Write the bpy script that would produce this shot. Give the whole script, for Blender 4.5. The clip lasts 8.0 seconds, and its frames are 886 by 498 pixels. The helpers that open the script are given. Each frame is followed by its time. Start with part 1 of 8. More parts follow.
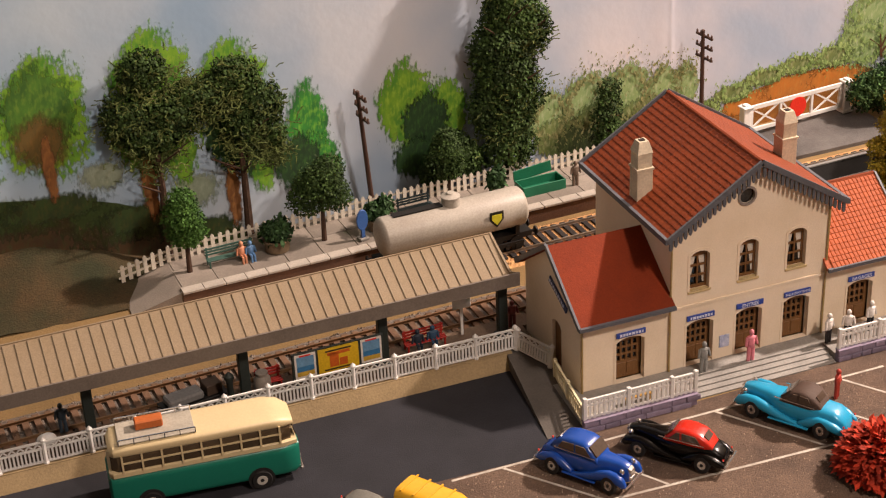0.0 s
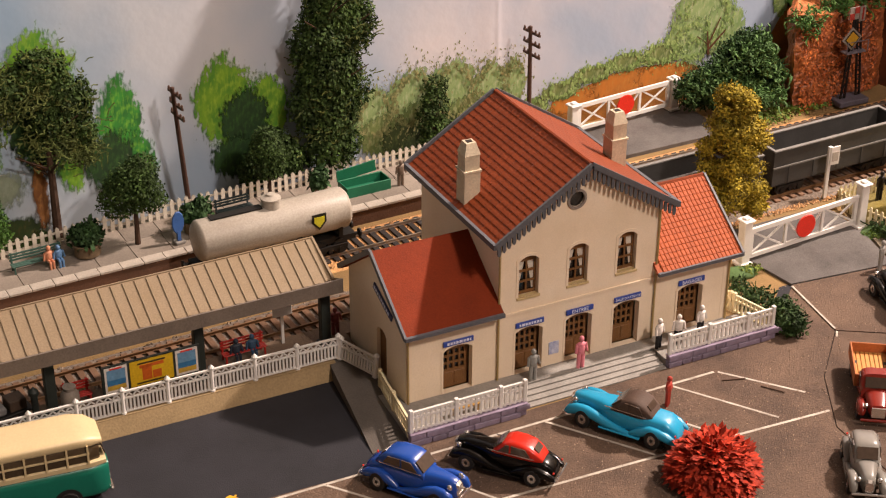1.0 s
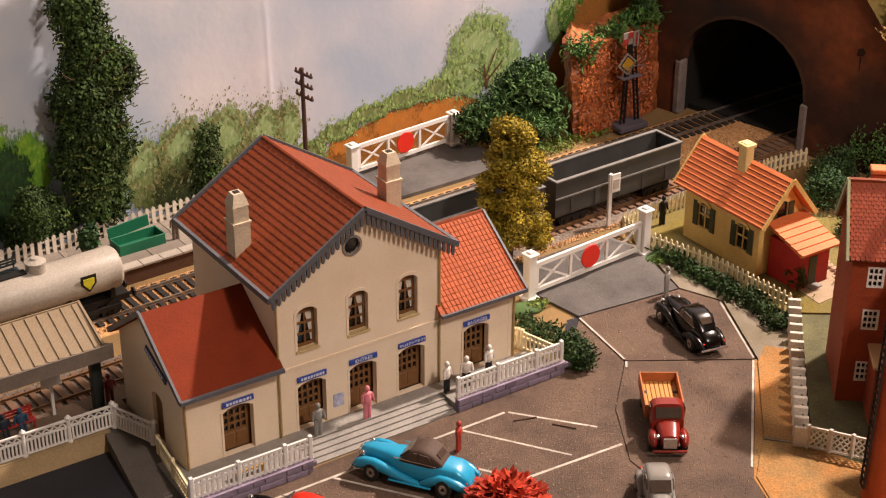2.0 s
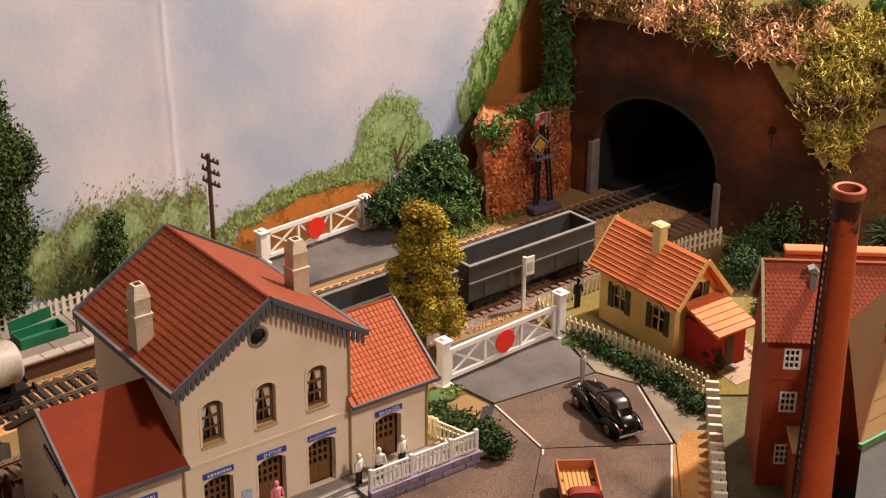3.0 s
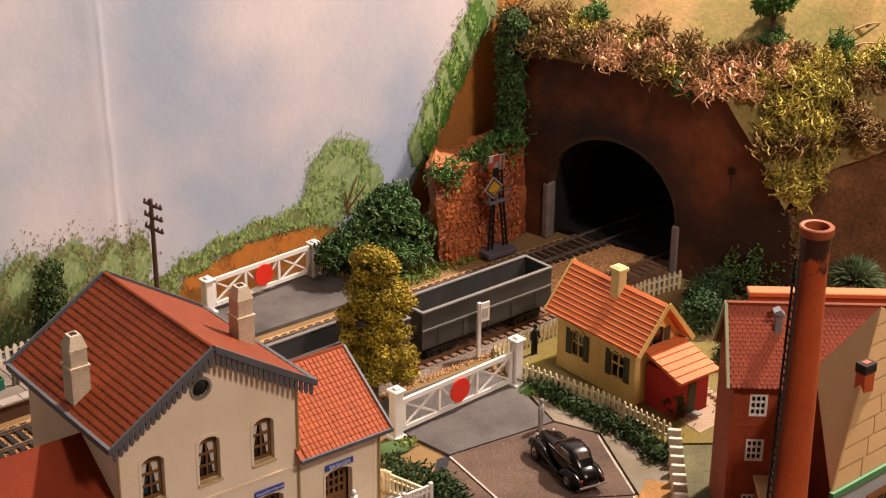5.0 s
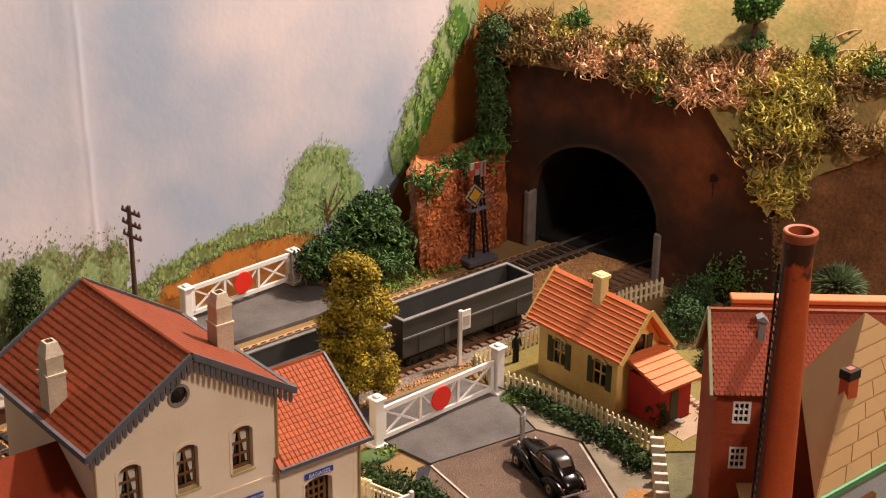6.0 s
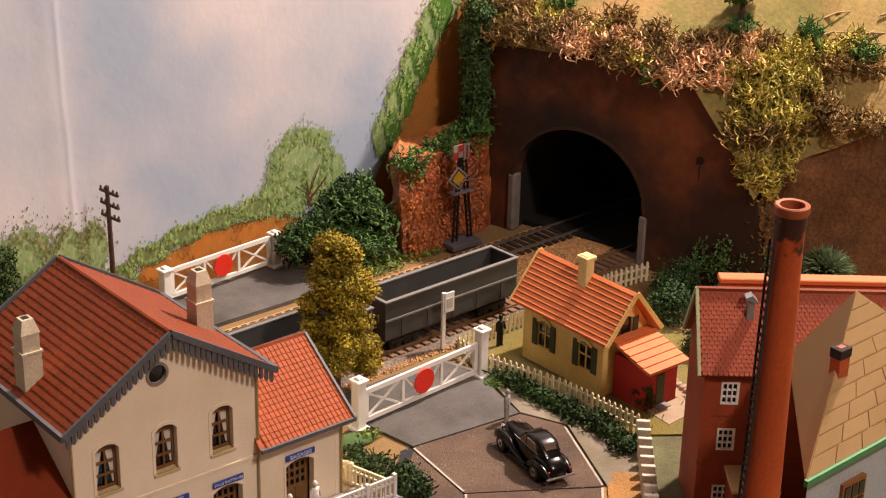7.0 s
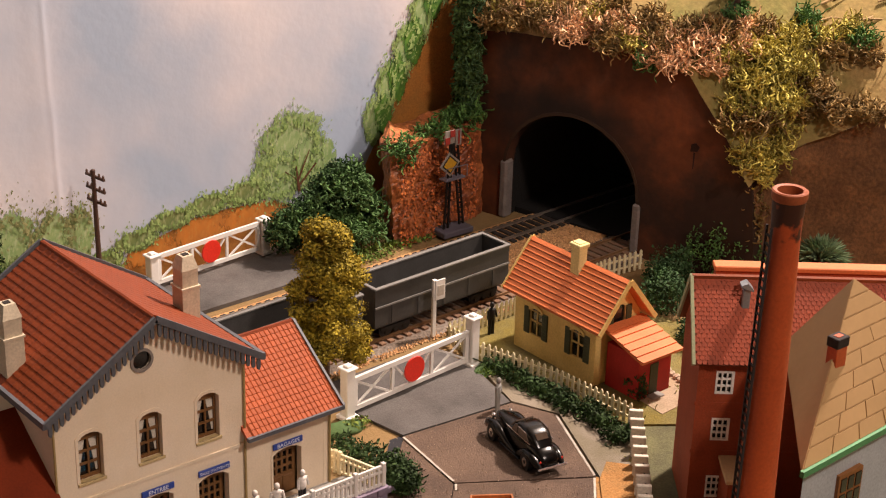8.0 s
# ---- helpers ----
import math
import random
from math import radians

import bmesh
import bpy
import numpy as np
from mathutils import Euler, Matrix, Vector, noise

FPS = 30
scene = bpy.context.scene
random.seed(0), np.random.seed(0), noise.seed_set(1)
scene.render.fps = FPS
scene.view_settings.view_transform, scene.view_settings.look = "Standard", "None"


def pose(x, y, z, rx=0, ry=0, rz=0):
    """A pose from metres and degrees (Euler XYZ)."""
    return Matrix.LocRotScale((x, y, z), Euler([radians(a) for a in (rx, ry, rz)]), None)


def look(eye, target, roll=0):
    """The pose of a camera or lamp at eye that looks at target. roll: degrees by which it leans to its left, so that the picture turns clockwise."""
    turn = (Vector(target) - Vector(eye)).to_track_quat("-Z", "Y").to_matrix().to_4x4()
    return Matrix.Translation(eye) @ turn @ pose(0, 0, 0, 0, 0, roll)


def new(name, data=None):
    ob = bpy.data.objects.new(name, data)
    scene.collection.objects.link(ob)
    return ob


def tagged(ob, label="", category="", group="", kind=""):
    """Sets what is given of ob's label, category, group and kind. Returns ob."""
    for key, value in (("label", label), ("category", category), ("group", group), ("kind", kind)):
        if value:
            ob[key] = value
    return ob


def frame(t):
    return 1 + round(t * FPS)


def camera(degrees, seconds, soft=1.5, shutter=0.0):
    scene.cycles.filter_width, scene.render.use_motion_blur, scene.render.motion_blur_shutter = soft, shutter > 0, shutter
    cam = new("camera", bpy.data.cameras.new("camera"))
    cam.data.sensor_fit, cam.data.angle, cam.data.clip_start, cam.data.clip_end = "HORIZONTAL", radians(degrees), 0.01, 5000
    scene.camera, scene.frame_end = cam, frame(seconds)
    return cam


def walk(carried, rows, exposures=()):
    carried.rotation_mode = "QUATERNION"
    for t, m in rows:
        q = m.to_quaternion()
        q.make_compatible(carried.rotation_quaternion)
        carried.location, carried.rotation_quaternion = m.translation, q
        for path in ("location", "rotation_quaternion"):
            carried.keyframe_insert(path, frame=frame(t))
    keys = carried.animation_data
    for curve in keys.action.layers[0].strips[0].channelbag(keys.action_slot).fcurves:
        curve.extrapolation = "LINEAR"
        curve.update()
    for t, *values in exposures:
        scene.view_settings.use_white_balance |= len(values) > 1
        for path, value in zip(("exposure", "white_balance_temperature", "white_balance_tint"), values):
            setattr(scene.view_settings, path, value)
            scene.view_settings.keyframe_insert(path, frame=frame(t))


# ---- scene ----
# All sizes below are in layout units of 8.7 mm (track gauge 1.9 units = 16.5 mm); U turns them into metres.
U = 0.0087

cam = camera(29.83, 8.0, soft=1.2)
# seconds, eye (units), heading clockwise from +y, pitch, roll (degrees)
PATH = [
    (0, -40.647, -74.072, 54.357, 19.851, -28.269, -2.700),
    (0.5, -40.016, -72.001, 53.625, 22.116, -28.388, -1.626),
    (1, -38.877, -70.508, 53.233, 26.617, -28.756, 0.314),
    (1.5, -37.654, -69.932, 53.095, 30.655, -28.444, -0.049),
    (2, -35.443, -68.838, 52.460, 33.844, -27.564, 0.144),
    (2.2, -34.766, -68.291, 52.218, 34.765, -27.028, 0.374),
    (3.3, -33.184, -67.071, 51.757, 37.126, -24.415, 0.392),
    (3.5, -32.809, -66.535, 51.299, 37.331, -24.287, 0.409),
    (4, -32.504, -65.785, 51.004, 37.806, -23.895, 0.465),
    (4.5, -32.012, -65.407, 50.652, 38.156, -23.472, 0.531),
    (6, -31.180, -64.584, 49.640, 39.193, -22.712, 0.873),
    (6.5, -31.172, -64.464, 49.295, 39.595, -22.691, 1.072),
    (7, -30.714, -63.701, 48.099, 39.943, -22.779, 1.304),
    (7.5, -30.141, -62.750, 47.484, 40.199, -22.982, 1.533),
    (8, -29.840, -62.755, 47.313, 40.258, -23.112, 1.688),
]


def cam_pose(x, y, z, yaw, pitch, roll):
    a, p = radians(yaw), radians(pitch)
    way = Vector((math.sin(a) * math.cos(p), math.cos(a) * math.cos(p), math.sin(p)))
    eye = Vector((x, y, z)) * U
    return look(eye, eye + way, roll)


walk(cam, [(r[0], cam_pose(*r[1:])) for r in PATH], exposures=[(0.0, 0.19), (1.5, 0.16), (3.5, 0.03), (8.0, 0.0)])

# ---- world and lamps: a room lit by warm ceiling lamps ----
world = bpy.data.worlds.new("room_air")
scene.world = world
world.use_nodes = True
world.node_tree.nodes["Background"].inputs[0].default_value = (1.0, 0.86, 0.72, 1)
world.node_tree.nodes["Background"].inputs[1].default_value = 0.02


def lamp(name, x, y, z, watts, radius, color):
    d = bpy.data.lights.new(name, "POINT")
    d.energy, d.shadow_soft_size, d.color = watts, radius, color
    ob = new(name, d)
    ob.location = (x * U, y * U, z * U)
    return ob


lamp("ceiling_lamp_main", 112, 2, 118, 136.0, 0.03, (1.0, 0.80, 0.69))
lamp("ceiling_lamp_front", 30, -125, 140, 48.0, 0.07, (1.0, 0.82, 0.72))


# ---- materials ----
def lin(h):
    h = h.lstrip("#")
    v = [int(h[i:i + 2], 16) / 255 for i in (0, 2, 4)]
    return tuple(c / 12.92 if c <= 0.04045 else ((c + 0.055) / 1.055) ** 2.4 for c in v)


MATS = {}


def mat(name, col, rough=0.6, var=0.25, scale=1.0, bump=0.15, bscale=6.0, metal=0.0, col2=None, spec=0.4, rnd=0.0, island=0.0, coat=0.0, fine=0.12):
    """A painted or textured surface: two scales of colour variation, grain and fine relief."""
    if name in MATS:
        return MATS[name]
    m = bpy.data.materials.new(name)
    m.use_nodes = True
    nt = m.node_tree
    n, l = nt.nodes, nt.links
    b = n["Principled BSDF"]
    c = lin(col) if isinstance(col, str) else col
    c2 = (lin(col2) if isinstance(col2, str) else col2) if col2 else tuple(v * 0.55 for v in c)
    tc = n.new("ShaderNodeTexCoord")
    mp = n.new("ShaderNodeMapping")
    mp.inputs["Scale"].default_value = (1 / U,) * 3
    l.new(tc.outputs["Object"], mp.inputs[0])
    big = n.new("ShaderNodeTexNoise")
    big.inputs["Scale"].default_value = 0.35 * scale
    big.inputs["Detail"].default_value = 6
    big.inputs["Roughness"].default_value = 0.65
    small = n.new("ShaderNodeTexNoise")
    small.inputs["Scale"].default_value = bscale
    small.inputs["Detail"].default_value = 4
    for t in (big, small):
        l.new(mp.outputs[0], t.inputs["Vector"])
    ramp = n.new("ShaderNodeMapRange")
    ramp.inputs[1].default_value, ramp.inputs[2].default_value = 0.35, 0.72
    ramp.inputs[3].default_value, ramp.inputs[4].default_value = 0.0, var * 2
    l.new(big.outputs[0], ramp.inputs[0])
    mix = n.new("ShaderNodeMix")
    mix.data_type = "RGBA"
    mix.inputs[6].default_value, mix.inputs[7].default_value = (*c, 1), (*c2, 1)
    l.new(ramp.outputs[0], mix.inputs[0])
    hsv = n.new("ShaderNodeHueSaturation")
    l.new(mix.outputs[2], hsv.inputs["Color"])
    val = n.new("ShaderNodeMapRange")
    val.inputs[1].default_value, val.inputs[2].default_value = 0.3, 0.7
    val.inputs[3].default_value, val.inputs[4].default_value = 1 - fine, 1 + fine
    l.new(small.outputs[0], val.inputs[0])
    last = val.outputs[0]
    for on, node, out in ((rnd, "ShaderNodeObjectInfo", "Random"), (island, "ShaderNodeNewGeometry", "Random Per Island")):
        if on:
            oi = n.new(node)
            mr = n.new("ShaderNodeMapRange")
            mr.inputs[3].default_value, mr.inputs[4].default_value = 1 - on, 1 + on
            l.new(oi.outputs[out], mr.inputs[0])
            mu = n.new("ShaderNodeMath")
            mu.operation = "MULTIPLY"
            l.new(last, mu.inputs[0])
            l.new(mr.outputs[0], mu.inputs[1])
            last = mu.outputs[0]
    l.new(last, hsv.inputs["Value"])
    l.new(hsv.outputs[0], b.inputs["Base Color"])
    b.inputs["Roughness"].default_value = rough
    b.inputs["Metallic"].default_value = metal
    b.inputs["Specular IOR Level"].default_value = spec
    b.inputs["Coat Weight"].default_value = coat
    if bump:
        bp = n.new("ShaderNodeBump")
        bp.inputs["Strength"].default_value = bump
        bp.inputs["Distance"].default_value = 0.12 * U
        l.new(small.outputs[0], bp.inputs["Height"])
        l.new(bp.outputs[0], b.inputs["Normal"])
    MATS[name] = m
    return m


M_WALL = mat("cream_wall", "#ebdac2", 0.75, 0.14, 0.8, 0.1, 9, col2="#bda274", fine=0.04)
M_TRIM = mat("stone_trim", "#c7b080", 0.7, 0.2, 2, 0.15, 8)
M_ROOF = mat("terracotta_tiles", "#803a1a", 0.6, 0.35, 1.2, 0.2, 10, col2="#5c2611", rnd=0.09, spec=0.22)
M_ROOF_ORANGE = mat("orange_wing_tiles", "#a2502a", 0.6, 0.3, 1.2, 0.2, 10, col2="#7c381a", rnd=0.1, spec=0.22)
M_ROOF_SMOOTH = mat("smooth_red_roof", "#7c2f12", 0.7, 0.3, 1, 0.15, 10, col2="#5e220e", spec=0.15)
M_FASCIA = mat("slate_grey_fascia", "#5e6066", 0.55, 0.25, 2, 0.1, 8)
M_WOOD = mat("brown_door_wood", "#7a5530", 0.55, 0.3, 3, 0.2, 14)
M_GLASS = mat("dark_window_glass", "#1c1814", 0.1, 0.1, 2, 0.0, 4, spec=0.6)
M_CURTAIN = mat("curtain_cloth", "#d8cfc0", 0.8, 0.3, 4, 0.2, 12)
M_BLUE = mat("blue_enamel_plaque", "#2f4aa0", 0.4, 0.15, 3, 0.0, 5)
M_WHITE = mat("white_plastic", "#e2dfda", 0.5, 0.12, 2, 0.05, 10, fine=0.04, col2="#b8b2a8")
M_LETTER = mat("white_lettering", "#d9def0", 0.6, 0.05, 2, 0.0, 5)
M_STONE = mat("lilac_stone", "#8d8296", 0.8, 0.5, 3, 0.4, 8, col2="#6f6070", rnd=0.18)
M_CONC = mat("grey_concrete_steps", "#96928c", 0.8, 0.35, 1.5, 0.25, 8)
M_ASPH = mat("brown_grey_asphalt", "#685445", 0.85, 0.5, 0.6, 0.6, 14, col2="#42342c", fine=0.35)
M_DARK = mat("black_asphalt", "#2a2a30", 0.85, 0.5, 0.5, 0.2, 14, col2="#1c1c20", fine=0.15)
M_ROADGREY = mat("grey_road", "#605c59", 0.8, 0.5, 0.7, 0.3, 12, col2="#3e3a38", fine=0.2)
M_LINE = mat("white_road_paint", "#c4bcb0", 0.7, 0.5, 2, 0.1, 10, col2="#8a8074")
M_EARTH = mat("sandy_earth", "#8c7048", 0.9, 0.45, 0.5, 0.5, 7, col2="#6f5b38")
M_BALLAST = mat("tan_ballast", "#cf9f6a", 0.9, 0.4, 0.8, 1.0, 5, col2="#95683c", fine=0.35)
M_GREYBALL = mat("grey_ballast", "#7c7268", 0.9, 0.4, 0.8, 1.0, 5, col2="#5b4a3c", fine=0.35)
M_RAIL = mat("steel_rail", "#b9aca0", 0.3, 0.2, 2, 0.0, 6, metal=0.8, col2="#6b5a4a")
M_RUSTRAIL = mat("rusty_rail", "#8a6a4c", 0.5, 0.3, 2, 0.1, 6, metal=0.3)
M_SLEEPER = mat("dark_sleeper", "#2e2825", 0.7, 0.3, 3, 0.3, 8, rnd=0.2)
M_BROWNSLEEPER = mat("brown_sleeper", "#7a5c46", 0.8, 0.3, 3, 0.3, 8, rnd=0.2)
M_PLAT = mat("platform_paving", "#8d8378", 0.85, 0.3, 0.8, 0.2, 10, rnd=0.1)
M_PLATEDGE = mat("platform_edge_stone", "#b5aca0", 0.8, 0.3, 2, 0.2, 9, rnd=0.1)
M_PLATSIDE = mat("platform_brown_side", "#5e4434", 0.85, 0.35, 1.5, 0.3, 8)
M_CANOPY = mat("canopy_beige_sheet", "#8c7b64", 0.6, 0.25, 1, 0.08, 10, col2="#7d694a")
M_CANOPYGREY = mat("canopy_grey_fascia", "#756a60", 0.6, 0.3, 1.5, 0.15, 8)
M_POST = mat("dark_green_post", "#2c322e", 0.6, 0.2, 2, 0.1, 8)
M_BEIGEWALL = mat("beige_low_wall", "#9c8662", 0.8, 0.3, 1, 0.2, 8)
M_PICKET = mat("white_picket_paint", "#d9d0c0", 0.6, 0.2, 2, 0.1, 8, rnd=0.06)
M_CREAMPICKET = mat("cream_picket_paint", "#ded2ac", 0.6, 0.2, 2, 0.1, 8, rnd=0.06)
M_POLE = mat("brown_pole_wood", "#4c352b", 0.65, 0.3, 3, 0.2, 10)
M_TRUNK = mat("tree_bark", "#4b3628", 0.85, 0.4, 3, 0.5, 9)
M_RED = mat("signal_red", "#d8301f", 0.45, 0.1, 2, 0.05, 8)
M_TUNNEL = mat("tunnel_rock_plaster", "#743d1b", 0.85, 0.8, 0.2, 0.35, 1.6, col2="#2c180c", fine=0.14)
M_CLIFF = mat("red_rock", "#b26a3a", 0.5, 0.7, 0.6, 1.0, 3.2, col2="#743a1c", fine=0.5, spec=0.65)
M_PORTAL = mat("grey_portal_stone", "#7c7470", 0.85, 0.4, 2, 0.4, 6)
# Near-black stands in for the shade inside the tunnel and the factory.
M_INNERSHADE = mat("inner_shade_black", "#0e0b09", 0.95, 0.3, 1, 0.4, 6)
M_HILL = mat("hill_scatter", "#9c7c50", 0.95, 0.6, 0.25, 0.4, 3, col2="#6c6a36", fine=0.16)
M_BRICK = mat("orange_brick_wall", "#9a4422", 0.75, 0.35, 1.2, 0.25, 10, col2="#6f2c14")
M_STACK = mat("orange_stack", "#b24e24", 0.5, 0.35, 0.5, 0.12, 6, col2="#8a3414")
M_SOOTBLACK = mat("soot_black", "#2a211e", 0.8, 0.4, 2, 0.3, 8)
M_BEIGEROOF = mat("beige_panel_roof", "#ac8b60", 0.7, 0.3, 0.5, 0.05, 3, col2="#987a4e", rnd=0.06, fine=0.03)
M_PALEWALL = mat("pale_blue_grey_wall", "#a9adb2", 0.75, 0.2, 1, 0.1, 8)
M_GREEN = mat("green_gutter", "#4a8a5a", 0.5, 0.2, 2, 0.1, 8)
M_YELLOWWALL = mat("yellow_house_wall", "#dcc07a", 0.75, 0.3, 1.0, 0.12, 9, col2="#b08c3e")
M_HOUSEROOF = mat("orange_plank_roof", "#cf7442", 0.6, 0.2, 1.5, 0.1, 9, col2="#b25a2c", rnd=0.06)
M_ANNEX = mat("red_annex_wall", "#a82420", 0.7, 0.3, 2, 0.1, 9)
M_SHUTTER = mat("dark_green_shutter", "#3d4028", 0.6, 0.2, 3, 0.1, 9)
M_TYRE = mat("black_rubber", "#1e1c1b", 0.7, 0.2, 3, 0.1, 9)
M_CHROME = mat("chrome", "#d0ccc8", 0.18, 0.1, 3, 0.0, 5, metal=0.9)
M_CARGLASS = mat("car_glass", "#4a3e35", 0.08, 0.1, 3, 0.0, 5, spec=0.7)
M_TANK = mat("grey_white_tank", "#a8a195", 0.45, 0.25, 0.8, 0.08, 8, col2="#8a8074")
M_HOPPER = mat("dark_grey_hopper", "#434241", 0.45, 0.35, 0.9, 0.1, 8, col2="#2c2a27")
M_WAGONDARK = mat("black_underframe", "#191614", 0.6, 0.2, 2, 0.1, 8)


def leafmat(name, a, b):
    return mat(name, a, 0.75, 0.5, 1.6, 0.0, 9, col2=b, island=0.45, spec=0.25, fine=0.25)




def sooted(name, base, cx, cz, rx, rz, grain=0.45, amp=0.7, edge=0.5):
    """A copy of a plaster with a smoky stain of its own shape, in the part's own x and z."""
    m = base.copy()
    m.name = name
    n, l = m.node_tree.nodes, m.node_tree.links
    b = n["Principled BSDF"]
    mp = next(q for q in n if q.bl_idname == "ShaderNodeMapping")
    shift = n.new("ShaderNodeVectorMath")
    shift.operation = "SUBTRACT"
    shift.inputs[1].default_value = (cx, 0, cz)
    l.new(mp.outputs[0], shift.inputs[0])
    sc = n.new("ShaderNodeVectorMath")
    sc.operation = "MULTIPLY"
    sc.inputs[1].default_value = (1 / rx, 0, 1 / rz)
    l.new(shift.outputs[0], sc.inputs[0])
    ln = n.new("ShaderNodeVectorMath")
    ln.operation = "LENGTH"
    l.new(sc.outputs[0], ln.inputs[0])
    no = n.new("ShaderNodeTexNoise")
    no.inputs["Scale"].default_value = grain
    no.inputs["Detail"].default_value = 5
    l.new(mp.outputs[0], no.inputs["Vector"])
    add = n.new("ShaderNodeMath")
    add.operation = "MULTIPLY_ADD"
    add.inputs[1].default_value = amp
    l.new(no.outputs[0], add.inputs[0])
    l.new(ln.outputs["Value"], add.inputs[2])
    mr = n.new("ShaderNodeMapRange")
    mr.inputs[1].default_value, mr.inputs[2].default_value = 1.0, 1.0 + edge
    mr.inputs[3].default_value, mr.inputs[4].default_value = 0.93, 0.0
    l.new(add.outputs[0], mr.inputs[0])
    mix = n.new("ShaderNodeMix")
    mix.data_type = "RGBA"
    mix.inputs[7].default_value = (*lin("#1c110b"), 1)
    old = b.inputs["Base Color"].links[0].from_socket
    l.new(mr.outputs[0], mix.inputs[0])
    l.new(old, mix.inputs[6])
    l.new(mix.outputs[2], b.inputs["Base Color"])
    return m


L_DARK = leafmat("dark_foliage", "#3f5626", "#202f15")
L_MID = leafmat("mid_green_foliage", "#4a6e2c", "#2c4a1c")
L_OLIVE = leafmat("olive_yellow_foliage", "#a48f28", "#5c5416")
L_BUSH = leafmat("bush_green", "#35502c", "#1e341a")
L_HEDGE = leafmat("hedge_green", "#3a5228", "#1c2e14")
L_RED = leafmat("red_foliage", "#b83a22", "#7d2414")
L_MOSS = leafmat("moss_olive", "#bfb25a", "#6e682e")
L_MOSSPINK = leafmat("moss_pinkish_tan", "#ecc49c", "#ae825a")
L_MOSSGREEN = leafmat("moss_green", "#5a7e40", "#35542c")
L_MOSSBROWN = leafmat("moss_brown", "#9c8250", "#4e3c26")


# ---- mesh helpers (units) ----
def thing(name, x=0, y=0, z=0, rz=0, label="", category="", group="", kind=""):
    ob = new(name)
    ob.empty_display_size = 0.01
    ob.matrix_basis = pose(x * U, y * U, z * U, 0, 0, rz)
    return tagged(ob, label, category, group, kind)


def finish(name, me, material, parent, label, smooth, loc=None):
    me.materials.append(material)
    if smooth:
        me.polygons.foreach_set("use_smooth", [True] * len(me.polygons))
        try:
            me.set_sharp_from_angle(angle=radians(38))
        except AttributeError:
            pass
    ob = new(name, me)
    if parent:
        ob.parent = parent
    if loc:
        ob.location = Vector(loc) * U
    if label:
        tagged(ob, label)
    return ob


def part(name, bm, material, parent=None, label="", smooth=False, loc=None):
    me = bpy.data.meshes.new(name)
    bmesh.ops.recalc_face_normals(bm, faces=bm.faces)
    bm.transform(Matrix.Scale(U, 4))
    bm.to_mesh(me)
    bm.free()
    return finish(name, me, material, parent, label, smooth, loc)


def raw(name, verts, faces, material, parent=None, label="", smooth=False):
    me = bpy.data.meshes.new(name)
    me.from_pydata([(v[0] * U, v[1] * U, v[2] * U) for v in verts], [], faces)
    me.update()
    return finish(name, me, material, parent, label, smooth)


def piece(name, mesh, parent, x, y, z, rx=0, ry=0, rz=0, sc=None):
    ob = new(name, mesh)
    ob.parent = parent
    m = pose(x * U, y * U, z * U, rx, ry, rz)
    ob.matrix_basis = m @ Matrix.Diagonal((*sc, 1)) if sc else m
    return ob


def shared(name, bm, material, smooth=False):
    me = bpy.data.meshes.new(name)
    bmesh.ops.recalc_face_normals(bm, faces=bm.faces)
    bm.transform(Matrix.Scale(U, 4))
    bm.to_mesh(me)
    bm.free()
    me.materials.append(material)
    if smooth:
        me.polygons.foreach_set("use_smooth", [True] * len(me.polygons))
    return me


def BM():
    return bmesh.new()


def box(bm, x0, x1, y0, y1, z0, z1, bev=0.0, m=None):
    r = bmesh.ops.create_cube(bm, size=1)
    vs = r["verts"]
    for v in vs:
        v.co = Vector((x0 + (v.co.x + .5) * (x1 - x0), y0 + (v.co.y + .5) * (y1 - y0), z0 + (v.co.z + .5) * (z1 - z0)))
    if bev:
        es = list({e for v in vs for e in v.link_edges})
        out = bmesh.ops.bevel(bm, geom=es, offset=bev, segments=1, affect="EDGES")
        vs = list({v for f in out["faces"] for v in f.verts} | {v for v in vs if v.is_valid})
    if m is not None:
        bmesh.ops.transform(bm, matrix=m, verts=vs)
    return bm


def prism(bm, pts, axis, a, b):
    """A closed outline pushed along an axis. pts are the two other coordinates in cyclic-free order (x,y / x,z / y,z)."""
    def put(p, w):
        return {"z": (p[0], p[1], w), "y": (p[0], w, p[1]), "x": (w, p[0], p[1])}[axis]
    lo = [bm.verts.new(put(p, a)) for p in pts]
    hi = [bm.verts.new(put(p, b)) for p in pts]
    n = len(pts)
    bm.faces.new(lo)
    bm.faces.new(hi)
    for i in range(n):
        bm.faces.new((lo[i], lo[(i + 1) % n], hi[(i + 1) % n], hi[i]))
    return bm


def tube(bm, p0, p1, r0, r1=None, n=8, caps=True):
    r1 = r0 if r1 is None else r1
    p0, p1 = Vector(p0), Vector(p1)
    q = (p1 - p0).to_track_quat("Z", "Y")
    rings = []
    for p, r in ((p0, r0), (p1, r1)):
        rings.append([bm.verts.new(p + q @ Vector((r * math.cos(2 * math.pi * i / n), r * math.sin(2 * math.pi * i / n), 0))) for i in range(n)])
    for i in range(n):
        bm.faces.new((rings[0][i], rings[0][(i + 1) % n], rings[1][(i + 1) % n], rings[1][i]))
    if caps:
        bm.faces.new(rings[0])
        bm.faces.new(rings[1])
    return bm


